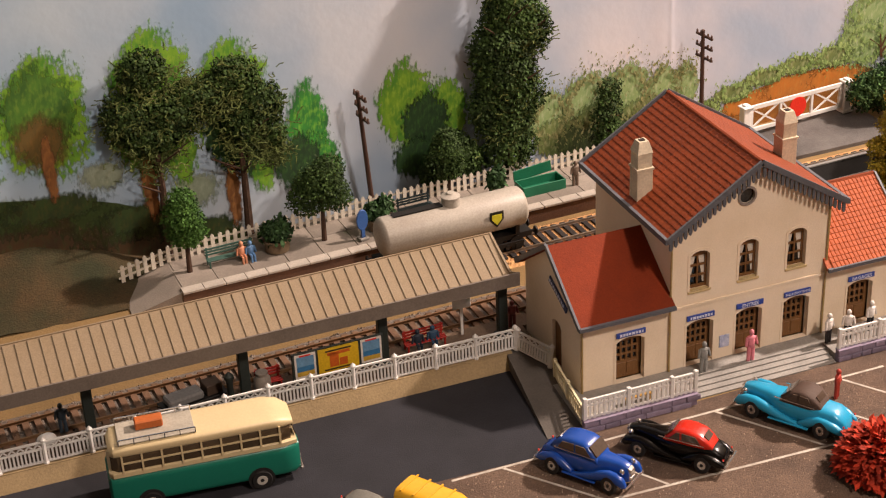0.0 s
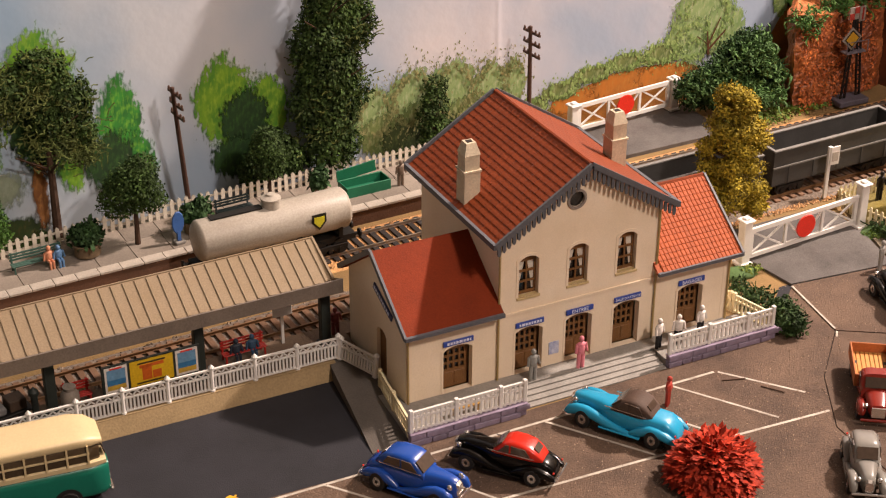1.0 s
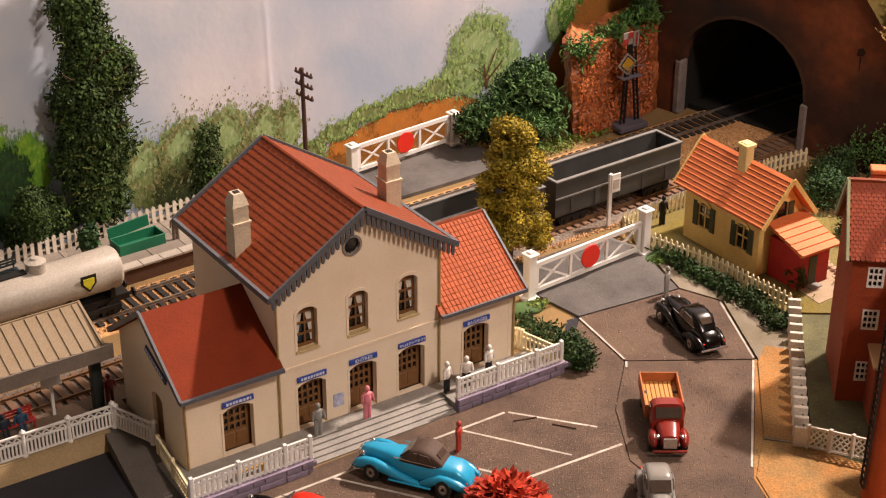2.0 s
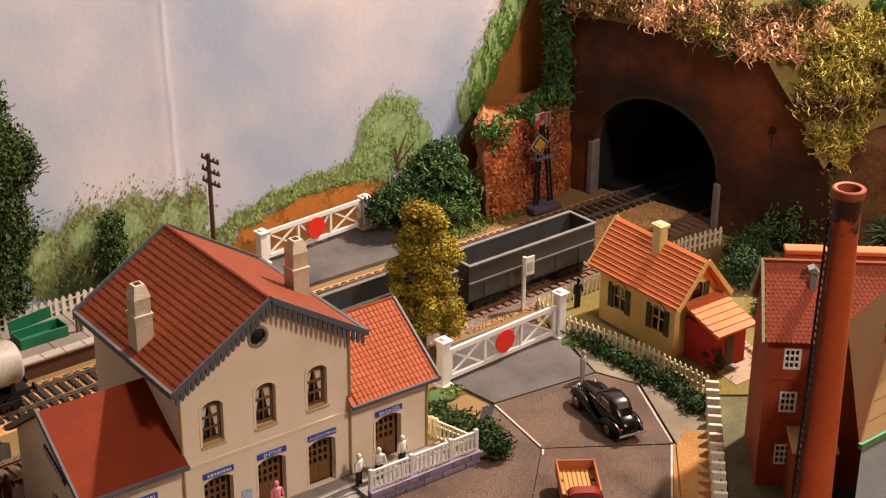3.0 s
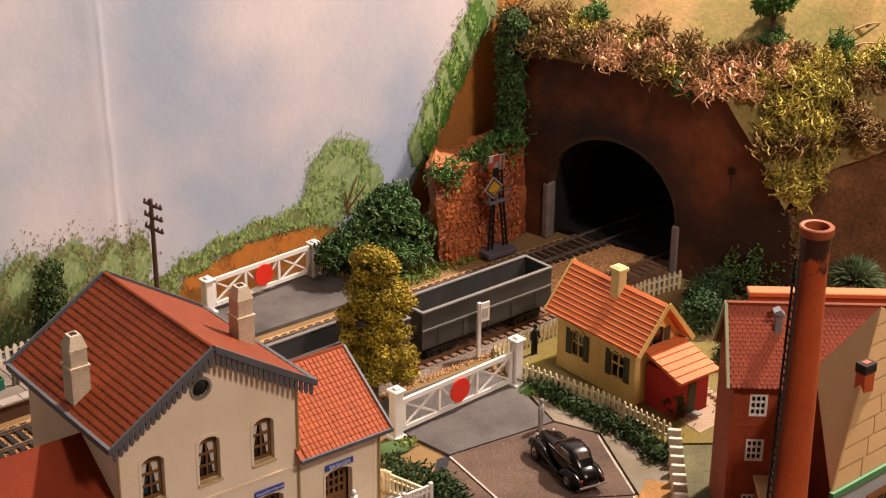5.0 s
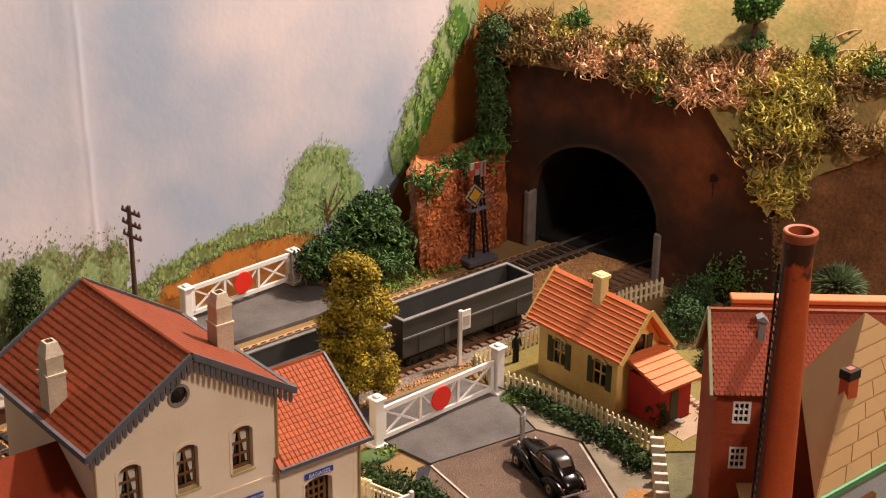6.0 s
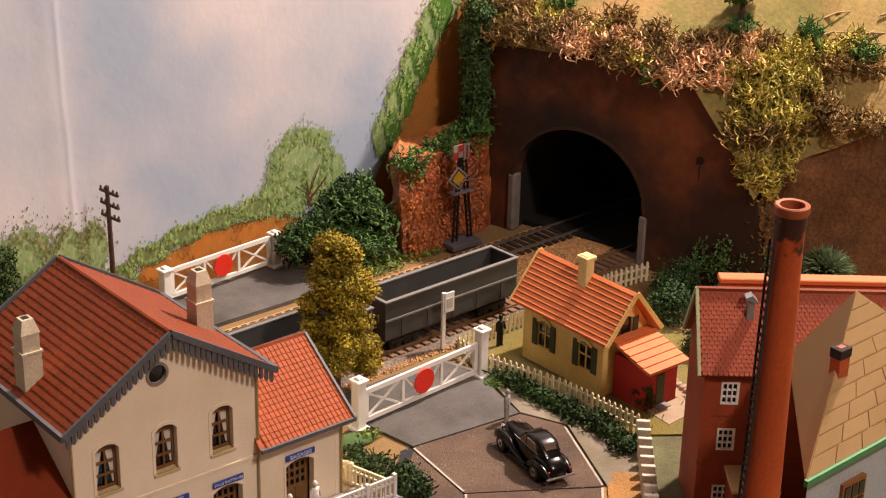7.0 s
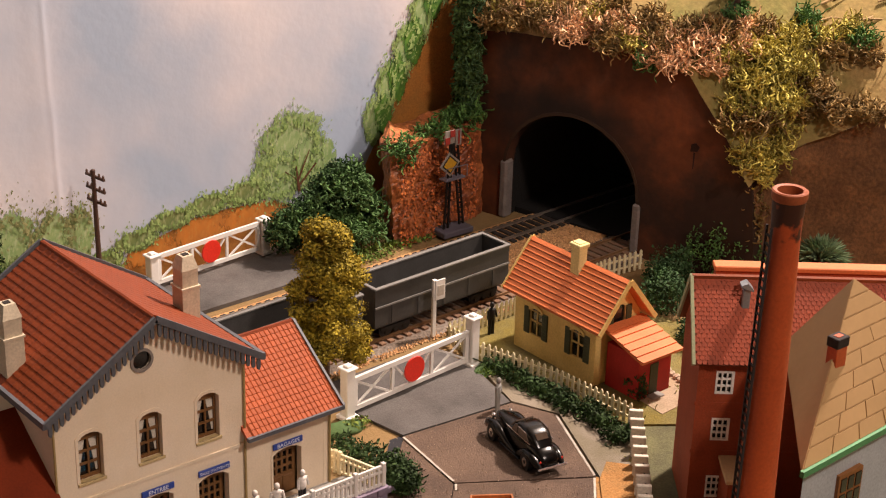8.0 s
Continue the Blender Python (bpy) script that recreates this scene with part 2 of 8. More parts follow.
def lathe(bm, prof, n=16, m=None):
    """Profile of (radius, height) turned round z."""
    rings = []
    for r, h in prof:
        ring = []
        for i in range(n):
            p = Vector((r * math.cos(2 * math.pi * i / n), r * math.sin(2 * math.pi * i / n), h))
            ring.append(bm.verts.new(m @ p if m else p))
        rings.append(ring)
    for a, b in zip(rings, rings[1:]):
        for i in range(n):
            bm.faces.new((a[i], a[(i + 1) % n], b[(i + 1) % n], b[i]))
    for ring in (rings[0], rings[-1]):
        bm.faces.new(ring)
    return bm


def loft(bm, secs, n=16, power=2.6):
    """Rounded sections along x: (x, half width, z low, z high)."""
    rings = []
    for x, w, a, b in secs:
        ring = []
        for i in range(n):
            t = 2 * math.pi * (i + 0.5) / n
            c, s = math.cos(t), math.sin(t)
            ring.append(bm.verts.new((x, w * math.copysign(abs(c) ** (2 / power), c), (a + b) / 2 + (b - a) / 2 * math.copysign(abs(s) ** (2 / power), s))))
        rings.append(ring)
    for a, b in zip(rings, rings[1:]):
        for i in range(n):
            bm.faces.new((a[i], a[(i + 1) % n], b[(i + 1) % n], b[i]))
    bm.faces.new(rings[0])
    bm.faces.new(rings[-1])
    return bm


def ball(bm, x, y, z, rx, ry=None, rz=None, sub=2):
    r = bmesh.ops.create_icosphere(bm, subdivisions=sub, radius=1)
    for v in r["verts"]:
        v.co = Vector((x + v.co.x * rx, y + v.co.y * (ry or rx), z + v.co.z * (rz or rx)))
    return bm


def bar(bm, p0, p1, w, h):
    """A straight bar of width w and height h from p0 to p1."""
    p0, p1 = Vector(p0), Vector(p1)
    d = p1 - p0
    q = d.to_track_quat("X", "Z")
    m = Matrix.Translation((p0 + p1) / 2) @ q.to_matrix().to_4x4()
    L = d.length / 2
    return box(bm, -L, L, -w / 2, w / 2, -h / 2, h / 2, m=m)


def leaves(blobs, count, size, seed, shell=0.55, droop=0.0):
    """Many small bent leaf clumps over blobs (x, y, z, rx, ry, rz): verts and faces."""
    rg = random.Random(seed)
    V, F = [], []
    vol = [b[3] * b[4] * b[5] for b in blobs]
    tot = sum(v ** 0.67 for v in vol)
    for b, v in zip(blobs, vol):
        for _ in range(int(count * v ** 0.67 / tot)):
            d = Vector((rg.gauss(0, 1), rg.gauss(0, 1), rg.gauss(0, 1))).normalized()
            lump = 1 + 0.22 * noise.noise(d * 2.3 + Vector((b[0], b[1], b[2])))
            r = (shell + (1 - shell) * rg.random() ** 0.6) * lump
            p = Vector((b[0] + d.x * b[3] * r, b[1] + d.y * b[4] * r, b[2] + d.z * b[5] * r))
            t = Vector((rg.gauss(0, 1), rg.gauss(0, 1), rg.gauss(0, 1) - droop)).normalized()
            s = d.cross(t)
            if s.length < 0.1:
                continue
            s.normalize()
            k = size * (0.5 + rg.random())
            i = len(V)
            mid = p + t * k * 0.5 + d * k * 0.18
            V += [p - s * k * 0.22, p + s * k * 0.22, mid + s * k * 0.3, p + t * k, mid - s * k * 0.3]
            F += [(i, i + 1, i + 2, i + 4), (i + 4, i + 2, i + 3)]
    return V, F


def strands(spots, per, length, seed, wid=0.09, spread=0.5, flat=0.5):
    """Curly moss strands round spots (x, y, z, r)."""
    rg = random.Random(seed)
    V, F = [], []
    for x, y, z, r in spots:
        for _ in range(per):
            p = Vector((x + rg.gauss(0, r * spread), y + rg.gauss(0, r * spread), z + rg.gauss(0, r * spread * flat)))
            d = Vector((rg.gauss(0, 1), rg.gauss(0, 1), rg.gauss(0, 0.7))).normalized()
            i0 = len(V)
            segs = 5
            for s in range(segs + 1):
                sd = d.cross(Vector((rg.random() - .5, rg.random() - .5, 1))).normalized() * wid
                up = d.cross(sd).normalized() * wid
                V += [p - sd * .5, p + sd * .5, p + up * .8]
                p = p + d * (length / segs) * (0.6 + rg.random() * 0.8)
                d = (d + Vector((rg.gauss(0, .75), rg.gauss(0, .75), rg.gauss(0, .6)))).normalized()
            for s in range(segs):
                a = i0 + 3 * s
                for u, w in ((0, 1), (1, 2), (2, 0)):
                    F.append((a + u, a + w, a + 3 + w, a + 3 + u))
    return V, F


def near_y(x):
    return 11.75 + 0.0467 * x


def far_y(x):
    return 18.85 + 0.04 * x


# ---- large structure: ground, road surfaces, backdrop, room ----
def slab(name, pts, z0, z1, material, kind="structure", label="", category="", parent=None):
    ob = part(name, prism(BM(), pts, "z", z0, z1), material, parent)
    return tagged(ob, label, category, "", kind)


slab("ground", [(-75, -45), (85, -45), (85, 45), (-75, 45)], -1.2, 0.0, M_EARTH, label="sandy brown scenic base of the layout", category="ground")
slab("road_base", [(-12, -30.5), (28.6, -30.5), (28.6, 2.2), (21.6, 2.2), (17, -2.6), (-7.2, -3.1), (-12, -3.6)], 0.0, 0.04, M_DARK, label="dark card under the road pieces", category="ground")
slab("forecourt_road", [(-75, -30), (-8.2, -30), (-8.2, 5.3), (-75, 5.3)], 0.0, 0.06, M_DARK, label="smooth black asphalt forecourt beside the station", category="road")
slab("parking_pavement", [(-16.5, -30), (14.3, -30), (15.0, -12), (17.56, -7.57), (21.36, -3.76), (22.3, 1.8), (17.5, -2.6), (-7.4, -3.2), (-8.6, -4.3), (-16.5, -4.1)], 0.0, 0.1, M_ASPH, label="brown-grey gritty asphalt of the station car park", category="pavement")
slab("road_lane", [(14.35, -30), (15.05, -12), (17.6, -7.6), (21.4, -3.8), (28.0, -8.0), (24.0, -12.3), (19.5, -17), (14, -30)][::1], 0.0, 0.14, M_ASPH, label="dusty brown asphalt road with white edge lines", category="road")
slab("road_bend", [(21.45, -3.75), (22.4, 1.9), (30.0, 1.2), (31.2, -1.5), (28.1, -7.9)], 0.0, 0.16, M_ASPH, label="dusty brown road piece before the level crossing", category="road")
slab("crossing_road", [(22.4, 2.0), (21.9, 5.2), (21.4, 9.6), (31.0, 9.9), (31.2, 6.0), (30.0, 1.3)], 0.0, 0.2, M_ROADGREY, label="pale grey road leading onto the level crossing", category="road")
slab("crossing_road_far", [(20.6, 22.6), (20.4, 28.5), (32, 28.9), (32, 22.9)], 0.0, 0.3, M_ROADGREY, label="grey road beyond the level crossing", category="road")
slab("verge", [(30.1, 1.3), (31.3, -1.6), (28.2, -8.1), (22.5, -14.6), (24.2, -16.4), (34.5, -5.2), (32.5, 5.9), (31.4, 5.6)], 0.0, 0.22, mat("pale_pavement", "#857b6c", 0.9, 0.4, 1, 0.3, 9, col2="#5f583c"), label="pale sandy pavement along the hedge", category="pavement")
slab("house_yard", [(31.6, 6.9), (33.5, -5.0), (37, -7.5), (46, -3), (46, 10.4), (33, 10.8)], 0.0, 0.3, mat("yard_scatter", "#76682c", 0.95, 0.5, 0.9, 0.6, 9, col2="#6e6848", fine=0.25), label="yellow-green scatter yard round the crossing house", category="ground")
slab("factory_yard", [(24.3, -16.6), (34.4, -5.4), (37, -7.7), (46, -3.2), (60, -20), (40, -40), (16, -40)], 0.0, 0.18, mat("grey_green_yard", "#6e6c4a", 0.95, 0.5, 0.7, 0.4, 9, col2="#4c4a38", fine=0.2), label="grey-green yard in front of the factory", category="ground")

M_OCHRE = mat("ochre_sand", "#a9743e", 0.95, 0.5, 0.7, 0.5, 8, col2="#7c6a44", fine=0.25)
slab("roadside_sand", [(19.7, -17.0), (22.4, -14.6), (24.3, -16.5), (25.6, -20.2), (22, -30), (14.2, -30)], 0.0, 0.19, M_OCHRE, label="ochre sand beside the road and fence", category="ground")
slab("road_shoulder", [(28.1, -7.9), (24, -12.1), (19.4, -16.9), (14, -30), (22, -30), (25.2, -16), (29, -9)], 0.0, 0.12, M_OCHRE, label="ochre sandy shoulder of the road", category="ground")
slab("fence_sand", [(28.0, -8.3), (22.6, -14.5), (24.2, -16.2), (30.8, -8.7), (29.6, -7.2)], 0.1, 0.235, M_OCHRE, label="ochre sand strip along the slab fence", category="ground")
slab("track_bed", [(-62, 6.4), (-6, 9.2), (10, 10.2), (10, 14.1), (-62, 10.9)], 0.0, 0.03, mat("brown_grey_bed", "#6a594a", 0.95, 0.4, 0.8, 0.6, 6, col2="#46382c", fine=0.3), label="brown-grey gravel bed beside the platform track", category="ground")

# painted parking lines
lines = thing("parking_line", 0, 0, 0, label="white painted parking bay lines on asphalt", category="road marking", kind="structure")
for a, b, w in (((-15.6, -4.35), (12.1, -4.3), .17), ((-12.0, -9.3), (5.2, -9.95), .17), ((5.2, -9.95), (15.7, -10.5), .17),
                ((-12.6, -4.4), (-8.0, -10.2), .15), ((-3.75, -4.35), (-1.6, -9.6), .15), ((0.7, -4.4), (4.6, -9.9), .15), ((-8.2, -4.4), (-5.0, -9.5), .15),
                ((5.3, -4.4), (8.9, -9.9), .15), ((9.0, -4.4), (12.7, -9.8), .15), ((12.3, -4.4), (15.6, -8.4), .15)):
    part("stripe", bar(BM(), (*a, 0.105), (*b, 0.105), w, 0.02), M_LINE, lines)
edge = thing("road_edge_line", 0, 0, 0, label="white painted edge lines of the road", category="road marking", kind="structure")
for a, b in (((27.9, -8.0), (20.1, -16.2)), ((22.3, 1.8), (21.5, -3.6)), ((21.4, -3.9), (21.0, -4.4)), ((31.1, -1.5), (28.1, -7.8))):
    part("stripe", bar(BM(), (*a, 0.17), (*b, 0.17), .13, 0.03), M_LINE, edge)


# ---- painted backdrop ----
def backdrop_material():
    m = bpy.data.materials.new("painted_sky_sheet")
    m.use_nodes = True
    nt = m.node_tree
    n, l = nt.nodes, nt.links
    b = n["Principled BSDF"]
    b.inputs["Roughness"].default_value = 0.75
    tc = n.new("ShaderNodeTexCoord")
    mp = n.new("ShaderNodeMapping")
    mp.inputs["Scale"].default_value = (1 / U,) * 3
    l.new(tc.outputs["Object"], mp.inputs[0])
    no = n.new("ShaderNodeTexNoise")
    no.inputs["Scale"].default_value = 0.07
    no.inputs["Detail"].default_value = 3
    l.new(mp.outputs[0], no.inputs["Vector"])
    r = n.new("ShaderNodeValToRGB")
    e = r.color_ramp.elements
    e[0].position, e[0].color = 0.36, (*lin("#a2b1c6"), 1)
    e[1].position, e[1].color = 0.62, (*lin("#d4cfd4"), 1)
    l.new(no.outputs[0], r.inputs[0])
    fine = n.new("ShaderNodeTexNoise")
    fine.inputs["Scale"].default_value = 1.4
    l.new(mp.outputs[0], fine.inputs["Vector"])
    bp = n.new("ShaderNodeBump")
    bp.inputs["Strength"].default_value = 0.02
    bp.inputs["Distance"].default_value = U
    l.new(fine.outputs[0], bp.inputs["Height"])
    l.new(bp.outputs[0], b.inputs["Normal"])
    # Multiplies the sheet's colour, bluer and darker towards -x.
    sep = n.new("ShaderNodeSeparateXYZ")
    l.new(mp.outputs[0], sep.inputs[0])
    side = n.new("ShaderNodeMapRange")
    side.inputs[1].default_value, side.inputs[2].default_value = -30.0, 16.0
    side.inputs[3].default_value, side.inputs[4].default_value = 1.0, 0.0
    l.new(sep.outputs[0], side.inputs[0])
    wash = n.new("ShaderNodeMix")
    wash.data_type, wash.blend_type = "RGBA", "MULTIPLY"
    wash.inputs[7].default_value = (0.73, 0.93, 1.0, 1)
    l.new(side.outputs[0], wash.inputs[0])
    l.new(r.outputs[0], wash.inputs[6])
    l.new(wash.outputs[2], b.inputs["Base Color"])
    return m


M_SKY = backdrop_material()


def back_y(x):
    return 28.9 + 0.03 * x


def back_sheet(name, x0, x1, lab):
    V, F = [], []
    xs = [x0, -40, -20, 0, 8, 12] + [13.4 + .1 * i for i in range(42)] + [19, 24, 30, 40, 60, x1]
    zs = [-1.2 + 1.2 * i for i in range(31)] + [60]
    n, h = len(xs) - 1, len(zs)
    for k, dy in ((0, 0.0), (1, 0.35)):
        for x in xs:
            for z in zs:
                c = 15.85 - .03 * z + .16 * noise.noise(Vector((z * .35, 2.0, 0)))
                w = .2 + .1 * noise.noise(Vector((z * .5, 7.0, 0)))
                fold = -(.03 + .04 * noise.noise(Vector((z * .45, 0, 0)))) * math.exp(-((x - c) / w) ** 2) - .04 * math.exp(-((x - c + .6) / .9) ** 2)
                V.append((x, back_y(x) + dy + fold, z))
    m = h * (n + 1)
    for i in range(n):
        for j in range(h - 1):
            a = i * h + j
            F += [(a, a + h, a + h + 1, a + 1), (m + a, m + a + 1, m + a + h + 1, m + a + h)]
    ob = raw(name, V, F, M_SKY, smooth=True)
    return tagged(ob, lab, "backdrop", "", "structure")


back_sheet("backdrop", -80, 100, "painted cloudy sky backdrop sheet with a creased fold")

# unseen room added to close the place; dark plaster keeps bounced light low
for nm, a in (("floor", (-110, 170, -180, 52, -96, -92)), ("ceiling", (-110, 170, -180, 52, 170, 174)), ("wall_south", (-110, 170, -184, -180, -96, 174)),
              ("wall_north", (-110, 170, 52, 56, -96, 174)), ("wall_west", (-114, -110, -184, 56, -96, 174)), ("wall_east", (170, 174, -184, 56, -96, 174))):
    ob = part(nm, box(BM(), *a), mat("room_plaster", "#5c554e", 0.9, 0.1, 0.05, 0.05, 2) if nm != "floor" else mat("room_floor_wood", "#7a5f45", 0.6, 0.3, 0.05, 0.05, 2))
    tagged(ob, "plain unseen room " + nm.split("_")[0], "room", "", "structure")
tb = part("table_front", box(BM(), -75, 85, -45.6, -45.05, -8, 0), mat("fascia_board", "#5a4330", 0.6, 0.2, 0.5, 0.1, 6))
tagged(tb, "brown wooden front board of the layout", "trim", "", "structure")


# ---- tracks ----
def track(name, fy, slope, x0, x1, rail_m, sl_m, ball_m, lab, rail_z=0.57):
    t = thing(name, 0, 0, 0, 0, lab, "railway track", "", "structure")
    ang = math.degrees(math.atan(slope))
    bm = BM()
    prof = [(-2.3, 0.0), (-1.75, 0.26), (1.75, 0.26), (2.3, 0.0)]
    lo = [bm.verts.new((x0, fy(x0) + p[0], p[1])) for p in prof]
    hi = [bm.verts.new((x1, fy(x1) + p[0], p[1])) for p in prof]
    for i in range(3):
        bm.faces.new((lo[i], lo[i + 1], hi[i + 1], hi[i]))
    part("ballast_bed", bm, ball_m, t)
    for side in (-.95, .95):
        b = BM()
        bar(b, (x0, fy(x0) + side, rail_z - .03), (x1, fy(x1) + side, rail_z - .03), .1, .07)
        bar(b, (x0, fy(x0) + side, rail_z - .11), (x1, fy(x1) + side, rail_z - .11), .04, .12)
        bar(b, (x0, fy(x0) + side, rail_z - .19), (x1, fy(x1) + side, rail_z - .19), .18, .05)
        part("rail", b, rail_m, t)
    me = shared("sleeper", box(BM(), -.21, .21, -1.5, 1.5, -.11, .1, bev=.03), sl_m)
    k, x = 0, x0 + .4
    while x < x1 and k < 290:
        piece("sleeper", me, t, x, fy(x), .3, rz=ang)
        x += .72
        k += 1
    return t


track("track_near", near_y, 0.0467, -62, 78, M_RUSTRAIL, M_BROWNSLEEPER, M_GREYBALL, "model railway track with brown sleepers beside the canopy")
track("track_far", far_y, 0.04, -62, 78, M_RAIL, M_SLEEPER, M_BALLAST, "model railway track with shiny rails and black sleepers")


def pebbles(name, x0, x1, ya, yb, count, seed, material, zf, lab):
    rg = random.Random(seed)
    V, F = [], []
    for _ in range(count):
        x = rg.uniform(x0, x1)
        y = rg.uniform(ya(x), yb(x))
        r = rg.uniform(.05, .13)
        z = zf
        i = len(V)
        a = rg.uniform(0, 6.28)
        for k in range(4):
            V.append((x + r * math.cos(a + k * 1.57) * rg.uniform(.7, 1.3), y + r * math.sin(a + k * 1.57) * rg.uniform(.7, 1.3), z - .02))
        V.append((x + rg.uniform(-.4, .4) * r, y + rg.uniform(-.4, .4) * r, z + r * rg.uniform(.5, 1.1)))
        F += [(i, i + 1, i + 4), (i + 1, i + 2, i + 4), (i + 2, i + 3, i + 4), (i + 3, i, i + 4)]
    return tagged(raw(name, V, F, material), lab, "ballast", "", "stuff")


M_PEBBLE = mat("ballast_grains", "#c49a6c", 0.9, 0.3, 1, 0.0, 6, col2="#8a6340", island=0.35)
slab("ballast_strip", [(10, 14.2), (60, 16.6), (60, 19.2), (10, 17.2)], 0.0, 0.24, M_BALLAST, label="tan ballast strip between two tracks", category="ground")
pebbles("ballast_grains", 20, 52, lambda x: near_y(x) + 1.5, lambda x: far_y(x) - 1.6, 7000, 3, M_PEBBLE, 0.25, "loose tan ballast grains between the tracks")
pebbles("ballast_grains_front", 22, 46, lambda x: near_y(x) - 2.6, lambda x: near_y(x) - 1.4, 1500, 4, M_PEBBLE, 0.08, "loose brown ballast grains beside the near track")
pebbles("ballast_grains_left", -45, 8, lambda x: near_y(x) - 2.0, lambda x: near_y(x) + 2.0, 3500, 5, mat("grey_grains", "#8d8073", 0.9, 0.3, 1, 0.0, 6, col2="#5d4c3e", island=0.35), 0.22, "grey ballast grains of the platform track")
pebbles("ballast_grains_far", -30, 20, lambda x: far_y(x) - 2.0, lambda x: far_y(x) + 1.9, 3500, 6, M_PEBBLE, 0.25, "tan ballast grains of the through track")

# ---- far platform ----
plat = thing("platform_far", 0, 0, 0, 0, "grey paved island platform with pale stone edge", "platform", "", "structure")


def pe(x):
    return 21.15 + 0.045 * (x + 10)


def pb(x):
    return 26.9 + 0.035 * x


b = BM()
prism(b, [(-24.6, pe(-24.6) + .3), (13, pe(13) + .3), (13, pb(13)), (-24.6, pb(-24.6) - .4)], "z", 0, 1.12)
part("deck", b, M_PLAT, plat)
b = BM()
v = [b.verts.new(p) for p in ((-28.0, pe(-28) + .6, .1), (-24.6, pe(-24.6) + .3, 1.12), (-24.6, pb(-24.6) - .4, 1.12), (-28.0, pb(-28) - 1.0, .1), (-28.0, pe(-28) + .6, 0), (-24.6, pe(-24.6) + .3, 0), (-24.6, pb(-24.6) - .4, 0), (-28.0, pb(-28) - 1.0, 0))]
for f in ((0, 1, 2, 3), (4, 5, 6, 7), (0, 1, 5, 4), (1, 2, 6, 5), (2, 3, 7, 6), (3, 0, 4, 7)):
    b.faces.new([v[i] for i in f])
part("ramp", b, M_PLAT, plat)
b = BM()
bar(b, (-24.6, pe(-24.6) + .2, .5), (13, pe(13) + .2, .5), .2, 1.0)
part("side_wall", b, M_PLATSIDE, plat)
me = shared("edge_stone", box(BM(), -.72, .72, -.4, .4, -.09, .09, bev=.03), M_PLATEDGE)
x = -23.9
while x < 13:
    piece("edge_stone", me, plat, x, pe(x) + .42, 1.14, rz=2.6)
    x += 1.46
me = shared("paving_slab", box(BM(), -1.22, 1.22, -1.22, 1.22, -.05, .05, bev=.02), M_PLAT)
x = -23.3
while x < 12:
    for r in range(2):
        piece("paving_slab", me, plat, x, pe(x) + 2.1 + r * 2.48, 1.12, rz=2.4)
    x += 2.48

# ---- near platform with low wall ----
p1 = thing("platform_near", 0, 0, 0, 0, "brown platform under the canopy with beige low wall", "platform", "", "structure")
part("deck", prism(BM(), [(-62, 5.5), (-6.0, 5.5), (-6.0, 8.0), (16.5, 8.0), (16.5, 10.2), (-6, 9.3), (-62, 6.7)], "z", 0, 0.85), mat("platform_brown", "#6d5a48", 0.9, 0.4, 0.8, 0.3, 9, col2="#4c3c30"), p1)
part("low_wall", prism(BM(), [(4.62, 0), (5.5, 0), (5.5, .95), (5.16, .95)], "x", -62, -7.9), M_BEIGEWALL, p1)
part("coping", box(BM(), -62, -7.9, 5.18, 5.56, 0.95, 1.02, bev=.02), M_BEIGEWALL, p1)

# ramp beside the station
b = BM()
v = [b.verts.new(p) for p in ((-8.2, 5.5, .95), (-6.1, 5.5, .95), (-6.1, -2.9, .12), (-9.2, -2.9, .1), (-8.2, 5.5, 0), (-6.1, 5.5, 0), (-6.1, -2.9, 0), (-9.2, -2.9, 0))]
for f in ((0, 1, 2, 3), (4, 5, 6, 7), (0, 1, 5, 4), (1, 2, 6, 5), (2, 3, 7, 6), (3, 0, 4, 7)):
    b.faces.new([v[i] for i in f])
tagged(part("pavement_ramp", b, mat("dark_grey_paving", "#5c5650", 0.85, 0.35, 0.8, 0.2, 10)), "dark grey ramp sloping up beside the station", "pavement", "", "structure")


# ---- station ----
def arch(x0, x1, z0, z1, rise=0.28, n=6):
    """Outline of an opening with a segmental head, counter-clockwise."""
    pts = [(x0, z0), (x1, z0)]
    for i in range(n + 1):
        t = i / n
        pts.append((x1 + (x0 - x1) * t, z1 - rise + rise * math.sin(math.pi * t) ** 0.6))
    return pts


def wall_with_holes(outline, holes, axis, a, b):
    """A wall of some thickness, its outline in (along, z), with openings cut through it."""
    bm = BM()

    def put(p, w):
        return (p[0], w, p[1]) if axis == "y" else (w, p[0], p[1])
    for w in (a, b):
        loops = []
        for pts in [outline] + holes:
            vs = [bm.verts.new(put(p, w)) for p in pts]
            es = [bm.edges.new((vs[i], vs[(i + 1) % len(vs)])) for i in range(len(vs))]
            loops += es
        bmesh.ops.triangle_fill(bm, use_beauty=True, use_dissolve=False, edges=loops)
    n0 = sum(len(p) for p in [outline] + holes)
    bm.verts.ensure_lookup_table()
    k = 0
    for pts in [outline] + holes:
        m = len(pts)
        for i in range(m):
            bm.faces.new((bm.verts[k + i], bm.verts[k + (i + 1) % m], bm.verts[n0 + k + (i + 1) % m], bm.verts[n0 + k + i]))
        k += m
    return bm


TZ = 0.55
EZ, AZ = 9.75, 13.42
ROOF_S = (AZ - EZ) / 5.9


def main_roof_z(x):
    return AZ - abs(x - 5.25) * ROOF_S


